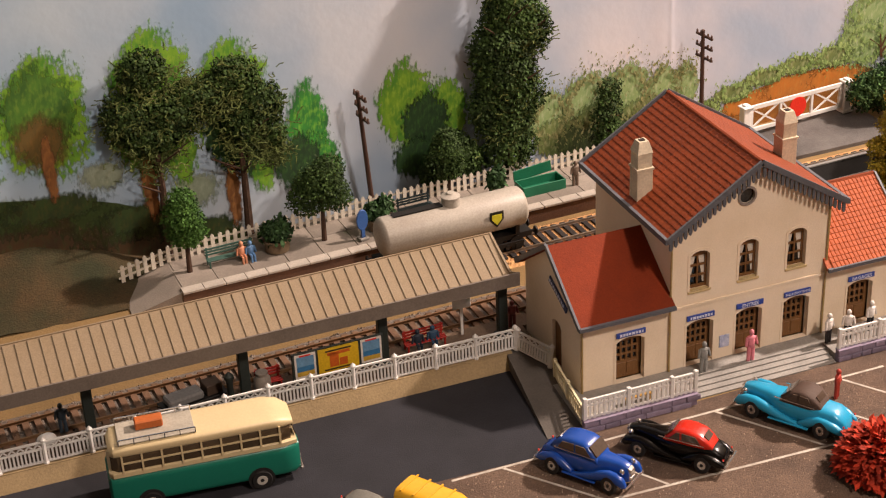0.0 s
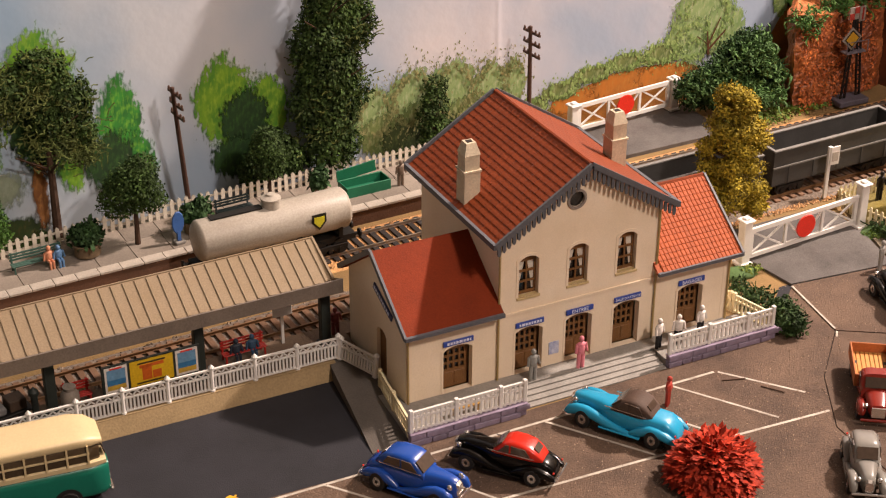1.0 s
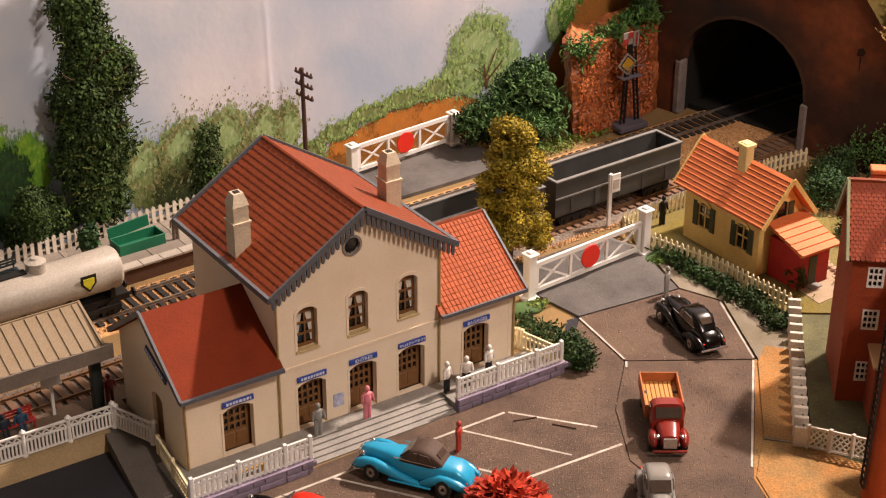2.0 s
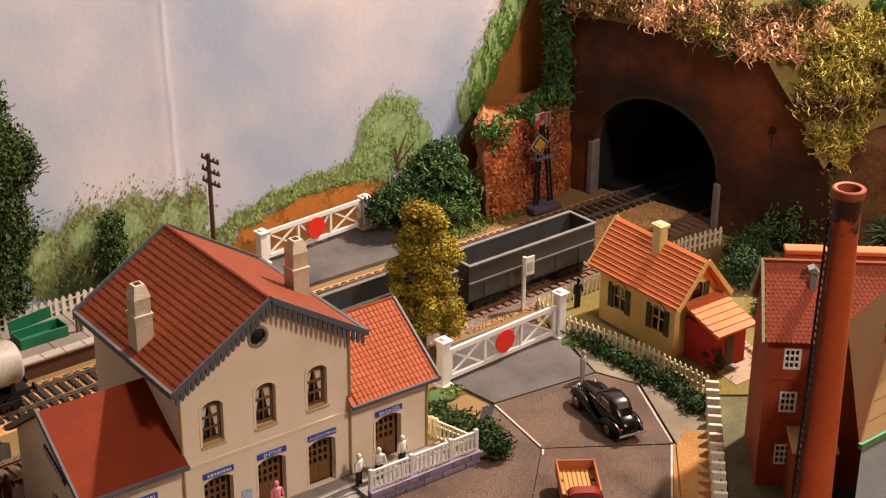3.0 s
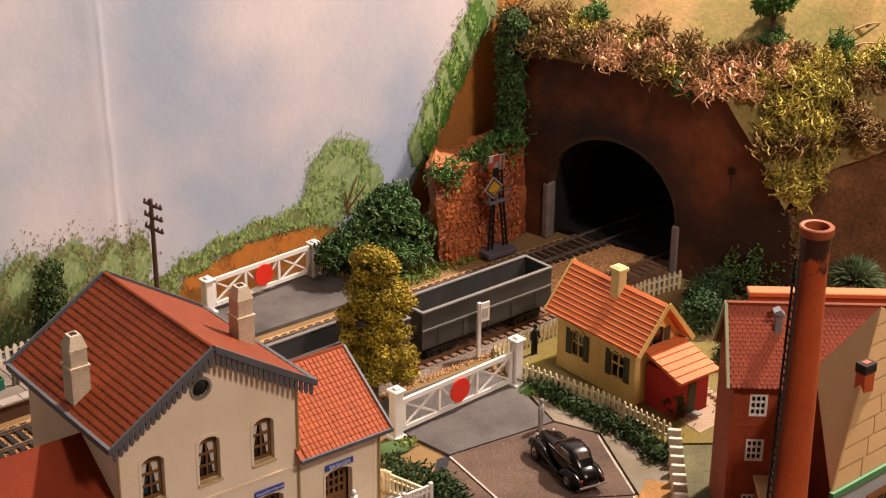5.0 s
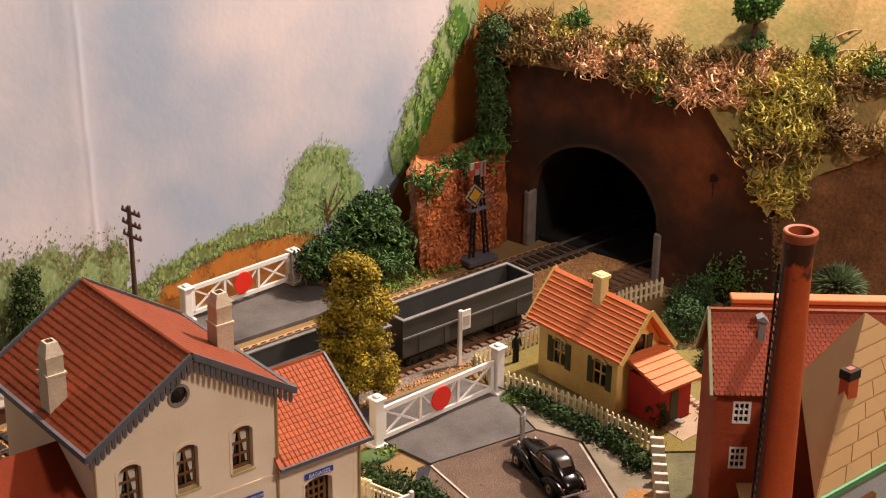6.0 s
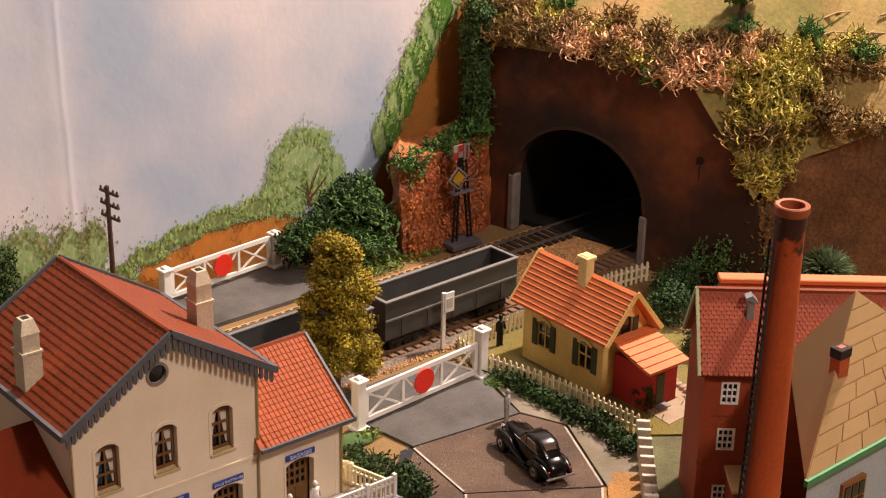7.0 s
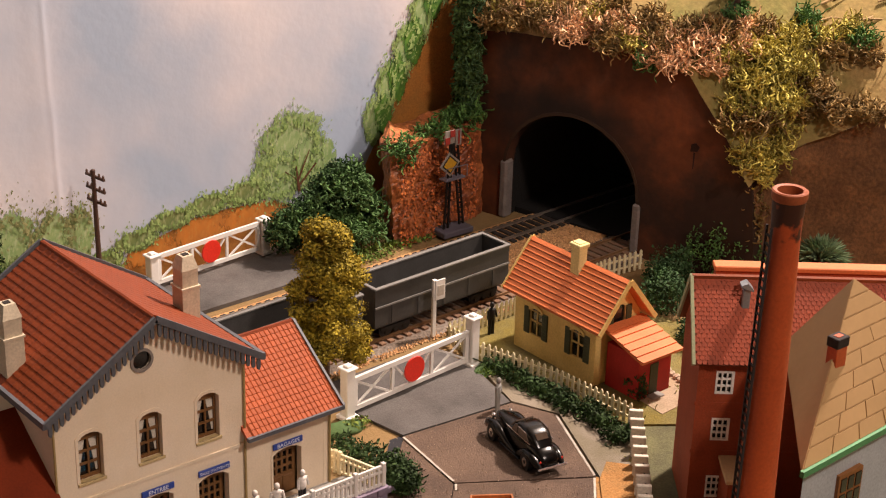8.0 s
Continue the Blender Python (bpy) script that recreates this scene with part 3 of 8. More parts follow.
def wing_roof_z(y):
    return 8.5 - abs(y - 3.9) * 0.70


station = thing("station_building", 0, 0, 0, 0, "cream two-storey station with red tiled gable roof", "station")
DOORS = [(-3.5, -1.65), (1.1, 2.9), (4.42, 6.2), (7.66, 9.45), (12.15, 13.95)]
WINS = [(1.2, 2.5), (4.45, 5.72), (7.7, 8.98)]
doors_main = [arch(a, b, TZ, 3.6) for a, b in DOORS[1:4]]
wins = [arch(a, b, 5.65, 8.25, .3) for a, b in WINS]
rnd_hole = [(4.78 + .5 * math.cos(-i * math.pi / 6), 11.15 + .5 * math.sin(-i * math.pi / 6)) for i in range(12)]
T = 0.42
wf = part("front_wall", wall_with_holes([(0, 0), (10.5, 0), (10.5, main_roof_z(10.5) - .05), (5.25, AZ - .25), (0, main_roof_z(0) - .05)], doors_main + wins + [rnd_hole], "y", 0, T), M_WALL, station)
part("rear_wall", prism(BM(), [(0, 0), (10.5, 0), (10.5, main_roof_z(10.5) - .05), (5.25, AZ - .25), (0, main_roof_z(0) - .05)], "y", 10 - T, 10), M_WALL, station)
part("side_wall", box(BM(), 0, T, T, 10 - T, 0, main_roof_z(0) - .05), M_WALL, station)
part("side_wall", box(BM(), 10.5 - T, 10.5, T, 10 - T, 0, main_roof_z(10.5) - .05), M_WALL, station)
gable = [(0, 0), (7.8, 0), (7.8, wing_roof_z(7.8) - .05), (3.9, 8.4), (0, wing_roof_z(0) - .05)]
part("wing_front_wall", wall_with_holes([(-5.77, 0), (0, 0), (0, 5.6), (-5.77, 5.6)], [arch(*DOORS[0], TZ, 3.6)], "y", 0.02, T), M_WALL, station)
part("wing_front_wall", wall_with_holes([(10.5, 0), (15.77, 0), (15.77, 5.6), (10.5, 5.6)], [arch(*DOORS[4], TZ, 3.6)], "y", 0.02, T), M_WALL, station)
part("wing_end_wall", wall_with_holes(gable, [arch(2.6, 3.9, TZ, 3.7)], "x", -5.8, -5.8 + T), M_WALL, station)
part("wing_end_wall", prism(BM(), gable, "x", 15.8 - T, 15.8), M_WALL, station)
part("wing_rear_wall", box(BM(), -5.38, 0, 7.4, 7.8, 0, 5.7), M_WALL, station)
part("wing_rear_wall", box(BM(), 10.5, 15.38, 7.4, 7.8, 0, 5.7), M_WALL, station)
# floor plates keep the inside dark
part("storey_floor", box(BM(), .42, 10.08, .42, 9.58, 4.4, 4.6), M_WOOD, station)
part("inner_partition", box(BM(), .42, 10.08, 1.6, 1.75, .5, 9.0), mat("dim_room_wall", "#8a7558", 0.9, 0.2, 1, 0.1, 8), station)
part("inner_partition", box(BM(), -5.3, -.05, 1.6, 1.75, .5, 5.0), mat("dim_room_wall", "#8a7558"), station)
part("inner_partition", box(BM(), 10.6, 15.3, 1.6, 1.75, .5, 5.0), mat("dim_room_wall", "#8a7558"), station)


def slope_sheet(bm, p00, p10, p01, p11, t):
    """A slab of thickness t under four corners."""
    a = [Vector(p) for p in (p00, p10, p11, p01)]
    nrm = (a[1] - a[0]).cross(a[3] - a[0]).normalized()
    if nrm.z < 0:
        nrm = -nrm
    vs = [bm.verts.new(p) for p in a] + [bm.verts.new(p - nrm * t) for p in a]
    for f in ((0, 1, 2, 3), (7, 6, 5, 4), (0, 1, 5, 4), (1, 2, 6, 5), (2, 3, 7, 6), (3, 0, 4, 7)):
        bm.faces.new([vs[i] for i in f])


def tile_mesh(name, w, h, t, material):
    """A roof tile with a rolled edge: across x, down -y."""
    bm = BM()
    prof = [(-w / 2, 0), (-w / 2 + .22 * w, .75 * t), (-w / 2 + .44 * w, .1 * t), (w / 2, .1 * t)]
    lo = [bm.verts.new((p[0], -h * .58, p[1] + t)) for p in prof]
    hi = [bm.verts.new((p[0], h * .55, p[1] + .15 * t)) for p in prof]
    dn = [bm.verts.new((p[0], -h * .58, p[1] - .2 * t)) for p in prof]
    for i in range(3):
        bm.faces.new((lo[i], lo[i + 1], hi[i + 1], hi[i]))
        bm.faces.new((dn[i], dn[i + 1], lo[i + 1], lo[i]))
    return shared(name, bm, material)


def tiled(parent, a, b, c, cols, rows, material, t=.09, limit=300):
    """Tiles on a slope: a top-left, b top-right, c bottom-left corners."""
    a, b, c = Vector(a), Vector(b), Vector(c)
    u, v = b - a, c - a
    w, h = u.length / cols, v.length / rows
    me = tile_mesh("roof_tile", w, h, t, material)
    ex, ey = u.normalized(), -v.normalized()
    ez = ex.cross(ey)
    R = Matrix((ex, ey, ez)).transposed().to_4x4()
    k = 0
    for r in range(rows):
        for q in range(cols):
            if k >= limit:
                return
            p = a + u * ((q + .5) / cols) + v * ((r + .5) / rows) + ez * .02
            ob = new("roof_tile", me)
            ob.parent = parent
            ob.matrix_basis = Matrix.Translation(p * U) @ R
            k += 1


bm = BM()
slope_sheet(bm, (5.25, -.65, AZ), (5.25, 10.65, AZ), (-.65, -.65, EZ), (-.65, 10.65, EZ), .2)
roofL = part("roof_slope", bm, M_ROOF, station)
bm = BM()
slope_sheet(bm, (5.25, -.65, AZ), (5.25, 10.65, AZ), (11.15, -.65, EZ), (11.15, 10.65, EZ), .2)
roofR = part("roof_slope", bm, M_ROOF, station)
tiled(roofL, (5.2, 10.55, AZ), (5.2, -.55, AZ), (-.6, 10.55, EZ), 17, 17, M_ROOF, .05)
tiled(roofR, (5.3, -.55, AZ), (5.3, 10.55, AZ), (11.1, -.55, EZ), 17, 17, M_ROOF, .05)
bm = BM()
tube(bm, (5.25, -.6, AZ + .02), (5.25, 10.6, AZ + .02), .16, n=8)
part("ridge_cap", bm, M_ROOF, station)
# wings
bm = BM()
slope_sheet(bm, (-6.15, 3.9, 8.5), (0, 3.9, 8.5), (-6.15, -.65, 5.3), (0, -.65, 5.3), .18)
wl = part("wing_roof_slope", bm, M_ROOF_SMOOTH, station, "smooth brick-red wing roof")
bm = BM()
slope_sheet(bm, (-6.15, 3.9, 8.5), (0, 3.9, 8.5), (-6.15, 8.45, 5.3), (0, 8.45, 5.3), .18)
part("wing_roof_slope", bm, M_ROOF_SMOOTH, station)
bm = BM()
slope_sheet(bm, (10.5, 3.9, 8.5), (16.15, 3.9, 8.5), (10.2, -.65, 5.3), (16.15, -.65, 5.3), .18)
wr = part("wing_roof_slope", bm, M_ROOF_ORANGE, station, "orange tiled wing roof")
bm = BM()
slope_sheet(bm, (10.5, 3.9, 8.5), (16.15, 3.9, 8.5), (10.5, 8.45, 5.3), (16.15, 8.45, 5.3), .18)
part("wing_roof_slope", bm, M_ROOF, station)
tiled(wr, (10.55, 3.85, 8.5), (16.1, 3.85, 8.5), (10.55, -.62, 5.3), 20, 15, M_ROOF_ORANGE, .05)
bm = BM()
tube(bm, (10.6, 3.9, 8.5), (16.1, 3.9, 8.5), .14, n=6)
part("ridge_cap", bm, M_ROOF, station)
# bargeboards, gutters, valance
FA = (5.25, -.72, AZ + .02)
for s in (-1, 1):
    bm = BM()
    e = (5.25 + s * 5.95, -.72, EZ - .05)
    bar(bm, FA, e, .14, .34)
    part("bargeboard", bm, M_FASCIA, station, "slate-grey bargeboard")
    bm = BM()
    bar(bm, (5.25, 10.7, AZ + .02), (5.25 + s * 5.95, 10.7, EZ - .05), .14, .42)
    part("bargeboard", bm, M_FASCIA, station)
    bm = BM()
    bar(bm, (5.25 + s * 5.97, -.75, EZ - .05), (5.25 + s * 5.97, 10.7, EZ - .05), .2, .34)
    part("gutter", bm, M_FASCIA, station)
    tooth = shared("valance_tooth", prism(BM(), [(-.1, 0), (.1, 0), (.1, -.5), (.06, -.62), (0, -.66), (-.06, -.62), (-.1, -.5)], "y", -.05, .05), M_FASCIA)
    for i in range(19):
        x = 5.25 + s * (.2 + i * .305)
        piece("valance_tooth", tooth, station, x, -.66, main_roof_z(x) - .2)
for x in (-6.17, 16.17):
    for ya, za in ((-.7, 5.27), (8.5, 5.27)):
        bm = BM()
        bar(bm, (x, 3.9, 8.52), (x, ya, za), .14, .3)
        part("bargeboard", bm, M_FASCIA, station)
for x0, x1 in ((-6.2, -.02), (10.2, 16.2)):
    bm = BM()
    bar(bm, (x0, -.72, 5.24), (x1, -.72, 5.24), .2, .22)
    part("gutter", bm, M_FASCIA, station)
for x in (-.05, 10.42, -5.72, 15.72):
    bm = BM()
    zt = 9.3 if -1 < x < 11 else 4.9
    tube(bm, (x, -.1, .55), (x, -.1, zt), .07, n=6)
    tube(bm, (x, -.1, zt), (x, -.62, zt + .35), .07, n=6)
    part("downpipe", bm, mat("tan_pipe", "#a8905e", 0.5, 0.2, 3, 0.1, 8), station)
bm = BM()
box(bm, -.05, 10.55, -.08, .0, 4.62, 4.78)
part("string_course", bm, M_WALL, station)

# doors and windows
for i, (a, b_) in enumerate(DOORS):
    d = part("door", wall_with_holes(arch(a + .06, b_ - .06, TZ + .02, 3.54), [[(a + .2 + (b_ - a - .4) * p / 4 + .06, z), (a + .2 + (b_ - a - .4) * (p + 1) / 4 - .06, z), (a + .2 + (b_ - a - .4) * (p + 1) / 4 - .06, z + .36), (a + .2 + (b_ - a - .4) * p / 4 + .06, z + .36)] for p in range(4) for z in (1.75, 2.22, 2.69)], "y", .5, .62), M_WOOD, station, "brown wooden door with small panes")
    part("door_glass", box(BM(), a + .1, b_ - .1, .64, .66, 1.6, 3.3), M_GLASS, d)
    for s in (0, 1):
        x0 = a + .22 + s * (b_ - a - .4) / 2
        part("door_panel", box(BM(), x0, x0 + (b_ - a) / 2 - .28, .46, .52, TZ + .2, 1.6, bev=.03), M_WOOD, d)
    pq = part("name_plaque", box(BM(), a - .02, b_ + .02, -.12, -.02, 3.68, 4.02, bev=.02), M_BLUE, station, "blue enamel name plaque")
    words = {4: "BAGAGES", 2: "ENTREE", 3: "SALLE D'ATTENTE"}.get(i)
    if words:
        cu = bpy.data.curves.new("plaque_text", "FONT")
        cu.body, cu.align_x, cu.align_y, cu.size, cu.extrude = words, "CENTER", "CENTER", (.26 if len(words) < 9 else .17) * U * 1.25, .01 * U
        cu.materials.append(M_LETTER)
        tx = new("plaque_lettering", cu)
        tx.parent = pq
        tx.matrix_basis = pose((a + b_) / 2 * U, -.135 * U, 3.85 * U, 90, 0, 0)
    else:
        bm = BM()
        x = a + .2
        rg = random.Random(i)
        while x < b_ - .2:
            w = rg.choice((.1, .14, .2))
            box(bm, x, min(x + w, b_ - .15), -.135, -.12, 3.77, 3.93)
            x += w + .06
        part("plaque_lettering", bm, M_LETTER, pq)
for a, b_ in WINS:
    w = part("window", wall_with_holes(arch(a + .02, b_ - .02, 5.68, 8.2, .28), [[(a + .12 + (b_ - a - .2) * p / 2 + .05, z), (a + .12 + (b_ - a - .2) * (p + 1) / 2 - .05, z), (a + .12 + (b_ - a - .2) * (p + 1) / 2 - .05, z + .56), (a + .12 + (b_ - a - .2) * p / 2 + .05, z + .56)] for p in range(2) for z in (5.85, 6.52, 7.2)], "y", .3, .4), M_WOOD, station, "brown framed window with curtains")
    part("pane", box(BM(), a + .1, b_ - .1, .44, .46, 5.8, 8.0), M_GLASS, w)
    for s in (-1, 1):
        bm = BM()
        m = (a + b_) / 2
        prism(bm, [(m + s * .55, 5.9), (m + s * .5, 7.9), (m + s * .06, 7.9), (m + s * .3, 6.7), (m + s * .42, 5.9)], "y", .40, .435)
        part("curtain", bm, M_CURTAIN, w)
    part("window_sill", box(BM(), a - .1, b_ + .1, -.1, .3, 5.5, 5.66, bev=.02), M_TRIM, w)
    bm = wall_with_holes(arch(a - .14, b_ + .14, 5.66, 8.42, .34), [arch(a + .01, b_ - .01, 5.66, 8.24, .3)], "y", -.04, .0)
    part("surround", bm, M_WALL, w)
for a, b_ in DOORS:
    bm = wall_with_holes(arch(a - .12, b_ + .12, TZ, 3.68, .3), [arch(a + .01, b_ - .01, TZ + .01, 3.59)], "y", -.03, .0)
    part("door_surround", bm, M_WALL, station)
def lathe_ring(bm, r0, r1, t, m):
    """A flat ring with an open middle, turned round z."""
    rings = [[bm.verts.new(m @ Vector((r * math.cos(math.pi * i / 12), r * math.sin(math.pi * i / 12), h))) for i in range(24)] for r, h in ((r0, -t), (r1, -t), (r1, t), (r0, t))]
    for a, b in zip(rings, rings[1:] + rings[:1]):
        for i in range(24):
            bm.faces.new((a[i], a[(i + 1) % 24], b[(i + 1) % 24], b[i]))
    return bm


bm = BM()
lathe_ring(bm, .48, .62, .06, Matrix.Translation((4.78, -.02, 11.15)) @ Matrix.Rotation(radians(90), 4, "X"))
oc = part("round_window", bm, mat("grey_stone_ring", "#8a8078", 0.7, 0.2, 2, 0.1, 8), station, "round gable window with stone ring", smooth=True)
bm = BM()
lathe(bm, [(.02, -.02), (.5, -.02), (.5, .02), (.02, .02)], 20, Matrix.Translation((4.78, .12, 11.15)) @ Matrix.Rotation(radians(90), 4, "X"))
part("pane", bm, M_GLASS, oc)
part("notice_board", box(BM(), 3.35, 4.0, -.06, .0, 1.3, 2.1), mat("notice_blue_white", "#8e98c0", 0.6, 0.5, 6, 0, 12, col2="#d8d8e0"), station, "small blue and white notice")
bm = BM()
bar(bm, (-5.85, 4.1, 6.2), (-5.85, 1.7, 5.2), .08, .42)
sb = part("name_board", bm, mat("navy_enamel", "#222e58", 0.4, 0.15, 3, 0.0, 5), station, "blue station name board")
bm = BM()
for k in range(9):
    f = (k + .8) / 10.5
    y, z = 4.1 - 2.4 * f, 6.2 - 1.0 * f
    bar(bm, (-5.905, y - .07, z - .01), (-5.905, y + .07, z + .03), .02, .19)
part("board_lettering", bm, M_LETTER, sb)
part("side_door", box(BM(), -5.6, -5.5, 2.65, 3.85, TZ, 3.6), M_WOOD, station)

# chimneys
M_CHIM = mat("chimney_cream", "#cdbfa6", 0.7, 0.25, 2, 0.15, 8)
for x in (0.25, 9.95):
    zb = main_roof_z(x) - .6
    bm = BM()
    y = 4.4
    for w, z0, z1 in ((.5, zb, 12.0), (.56, 12.0, 12.12), (.46, 12.12, 13.05)):
        box(bm, x - w, x + w, y - w, y + w, z0, z1)
    vs = [bm.verts.new((x + sx * w, y + sy * w, z)) for w, z in ((.5, 13.05), (.3, 13.75)) for sx, sy in ((-1, -1), (1, -1), (1, 1), (-1, 1))]
    for f in ((0, 1, 5, 4), (1, 2, 6, 5), (2, 3, 7, 6), (3, 0, 4, 7), (4, 5, 6, 7), (0, 3, 2, 1)):
        bm.faces.new([vs[i] for i in f])
    ch = part("chimney", bm, M_CHIM, station, "tapered cream chimney")
    part("flue", box(BM(), x - .16, x + .16, y - .16, y + .16, 13.76, 13.79), M_SOOTBLACK, ch)

# terrace, steps and plinths
terrace = thing("terrace", 0, 0, 0, 0, "grey terrace with steps and lilac stone plinth", "terrace", "", "structure")
part("terrace_deck", prism(BM(), [(-6.9, -3.0), (.1, -2.9), (.1, -1.15), (9.9, -1.15), (9.9, -2.45), (17.4, -2.55), (17.4, 0), (15.8, 0), (-5.8, 0), (-6.1, 3.5), (-6.9, 3.5)], "z", 0, TZ), M_CONC, terrace)
for i, (y0, z) in enumerate(((-1.55, .44), (-1.95, .33), (-2.35, .22), (-2.75, .11))):
    part("step", box(BM(), .12, 9.88, y0, -1.15 + .0, 0 if i == 3 else .11 * (3 - i) - .0, z - .001 * i, bev=.015), M_CONC, terrace, "pale worn concrete step")


def stone_wall(parent, x0, x1, y, z1, seed):
    rg = random.Random(seed)
    part("plinth_core", box(BM(), x0, x1, y, y + .3, 0, z1 - .03), M_STONE, parent)
    me = [shared("stone_block", box(BM(), -w / 2, w / 2, -.07, .07, -h / 2, h / 2, bev=.04), M_STONE) for w, h in ((.9, .34), (1.25, .36), (.65, .33), (1.6, .35))]
    ws = (.9, 1.25, .65, 1.6)
    for r in range(2):
        x = x0
        while x < x1 - .5:
            k = rg.randrange(4)
            piece("stone_block", me[k], parent, x + ws[k] / 2, y - .02 + rg.uniform(-.02, .02), .24 + r * .4)
            x += ws[k] + .05
    part("capstone", box(BM(), x0 - .05, x1 + .05, y - .12, y + .34, z1 - .05, z1 + .04, bev=.03), M_STONE, parent)


stone_wall(terrace, -7.1, .1, -3.3, .88, 1)
stone_wall(terrace, 9.95, 17.6, -2.75, .88, 2)


# ---- fences ----
def picket_fence(name, pts, z, h, step, material, lab, pw=.24, rails=(.3, .72), tip=.14):
    f = thing(name, 0, 0, 0, 0, lab, "fence")
    bm = BM()
    prism(bm, [(-pw / 2, 0), (pw / 2, 0), (pw / 2, h - tip), (0, h), (-pw / 2, h - tip)], "y", -.045, .045)
    me = shared("picket", bm, material)
    for (xa, ya, za), (xb, yb, zb) in zip(pts, pts[1:]):
        L = math.hypot(xb - xa, yb - ya)
        ang = math.degrees(math.atan2(yb - ya, xb - xa))
        n = max(1, int(L / step))
        for i in range(n):
            t = (i + .5) / n
            piece("picket", me, f, xa + (xb - xa) * t, ya + (yb - ya) * t, z + za + (zb - za) * t + .05, rz=ang + random.uniform(-1.5, 1.5), ry=random.uniform(-1.5, 1.5))
        for r in rails:
            bm = BM()
            off = Vector((-(yb - ya), xb - xa, 0)).normalized() * .06
            bar(bm, Vector((xa, ya, z + za + h * r)) + off, Vector((xb, yb, z + zb + h * r)) + off, .08, .13)
            part("fence_rail", bm, material, f)
    return f


picket_fence("platform_fence", [(-28.0, 24.8, -.6), (-24.2, 25.3, 0), (-12, 26.35, 0), (13, 27.2, 0)], 1.1, 1.3, .52, M_PICKET, "white picket fence behind the far platform", pw=.27)


def ornate_fence(name, x0, x1, y, z, h, panel, lab, rz=0):
    """White station fence: posts, close bars below and a scrolled top rail."""
    f = thing(name, x0, y, z, rz, lab, "fence")
    L = x1 - x0
    n = round(L / panel)
    pm = shared("fence_post", lathe(BM(), [(.17, 0), (.17, .1), (.13, .14), (.13, h * .95), (.18, h), (.18, h + .06), (.02, h + .24)], 8), M_WHITE)
    bmr = shared("bar", box(BM(), -.055, .055, -.05, .05, 0, h * .56), M_WHITE)
    for i in range(n + 1):
        piece("fence_post", pm, f, i * L / n, 0, 0)
    for i in range(n):
        a, b = i * L / n, (i + 1) * L / n
        k = int((b - a) / .2)
        for j in range(1, k):
            piece("bar", bmr, f, a + (b - a) * j / k, 0, h * .08)
        bm = BM()
        for zz in (.06, .62, .9):
            box(bm, a + .1, b - .1, -.07, .07, h * zz, h * zz + .1)
        m = max(2, int((b - a) / .45))
        for j in range(m):
            c = a + .12 + (b - a - .24) * (j + .5) / m
            bar(bm, (c - .2, 0, h * .72), (c + .05, 0, h * .9), .08, .07)
            bar(bm, (c + .2, 0, h * .72), (c - .05, 0, h * .9), .08, .07)
        part("fence_panel", bm, M_WHITE, f)
    return f


ornate_fence("station_fence", -54.0, -7.6, 5.37, 1.02, 1.5, 2.62, "white scrolled plastic fence on the low wall")
ornate_fence("station_fence", 0, 2.6, 5.3, 1.0, 1.45, 2.6, "short white return of the scrolled fence", rz=0).matrix_basis = pose(-7.55 * U, 5.35 * U, 0.98 * U, 0, 6, -62)


def rail_fence(name, pts, z, h, lab, material, step=.3):
    f = thing(name, 0, 0, 0, 0, lab, "fence")
    bmr = shared("baluster", box(BM(), -.06, .06, -.05, .05, 0, h * .9), material)
    pm = shared("fence_post", box(BM(), -.12, .12, -.12, .12, 0, h + .1, bev=.03), material)
    for (xa, ya), (xb, yb) in zip(pts, pts[1:]):
        L = math.hypot(xb - xa, yb - ya)
        ang = math.degrees(math.atan2(yb - ya, xb - xa))
        n = int(L / step)
        for i in range(n + 1):
            t = i / n
            big = i % 9 == 0 or i == n
            piece("fence_post" if big else "baluster", pm if big else bmr, f, xa + (xb - xa) * t, ya + (yb - ya) * t, z, rz=ang)
        for r in (.1, .68, .93):
            bm = BM()
            bar(bm, (xa, ya, z + h * r), (xb, yb, z + h * r), .13, .12)
            part("fence_rail", bm, material, f)
    return f


rail_fence("terrace_fence", [(-7.0, -3.12), (0.05, -3.12)], .92, 1.35, "white balustrade on the lilac stone plinth", M_WHITE)
rail_fence("terrace_fence", [(10.05, -2.6), (17.4, -2.6)], .92, 1.3, "white balustrade on the stone plinth beside the steps", M_WHITE)
rail_fence("terrace_fence", [(17.4, -2.4), (16.6, .6), (16.4, 3.4)], .5, 1.3, "cream balustrade round the end of the terrace", M_CREAMPICKET)
rail_fence("terrace_fence", [(-7.0, -2.9), (-6.4, 2.2)], .5, 1.2, "cream balustrade along the side ramp", M_CREAMPICKET)


# ---- canopy over the near platform ----
canopy = thing("platform_canopy", 0, 0, 0, 0, "beige ribbed butterfly canopy on dark green posts", "canopy")
X0, X1 = -60.0, -7.15
CP = [(5.85, 5.95), (7.1, 5.2), (10.2, 6.5)]


def cy(x):
    return 0.02 * (x + 7)


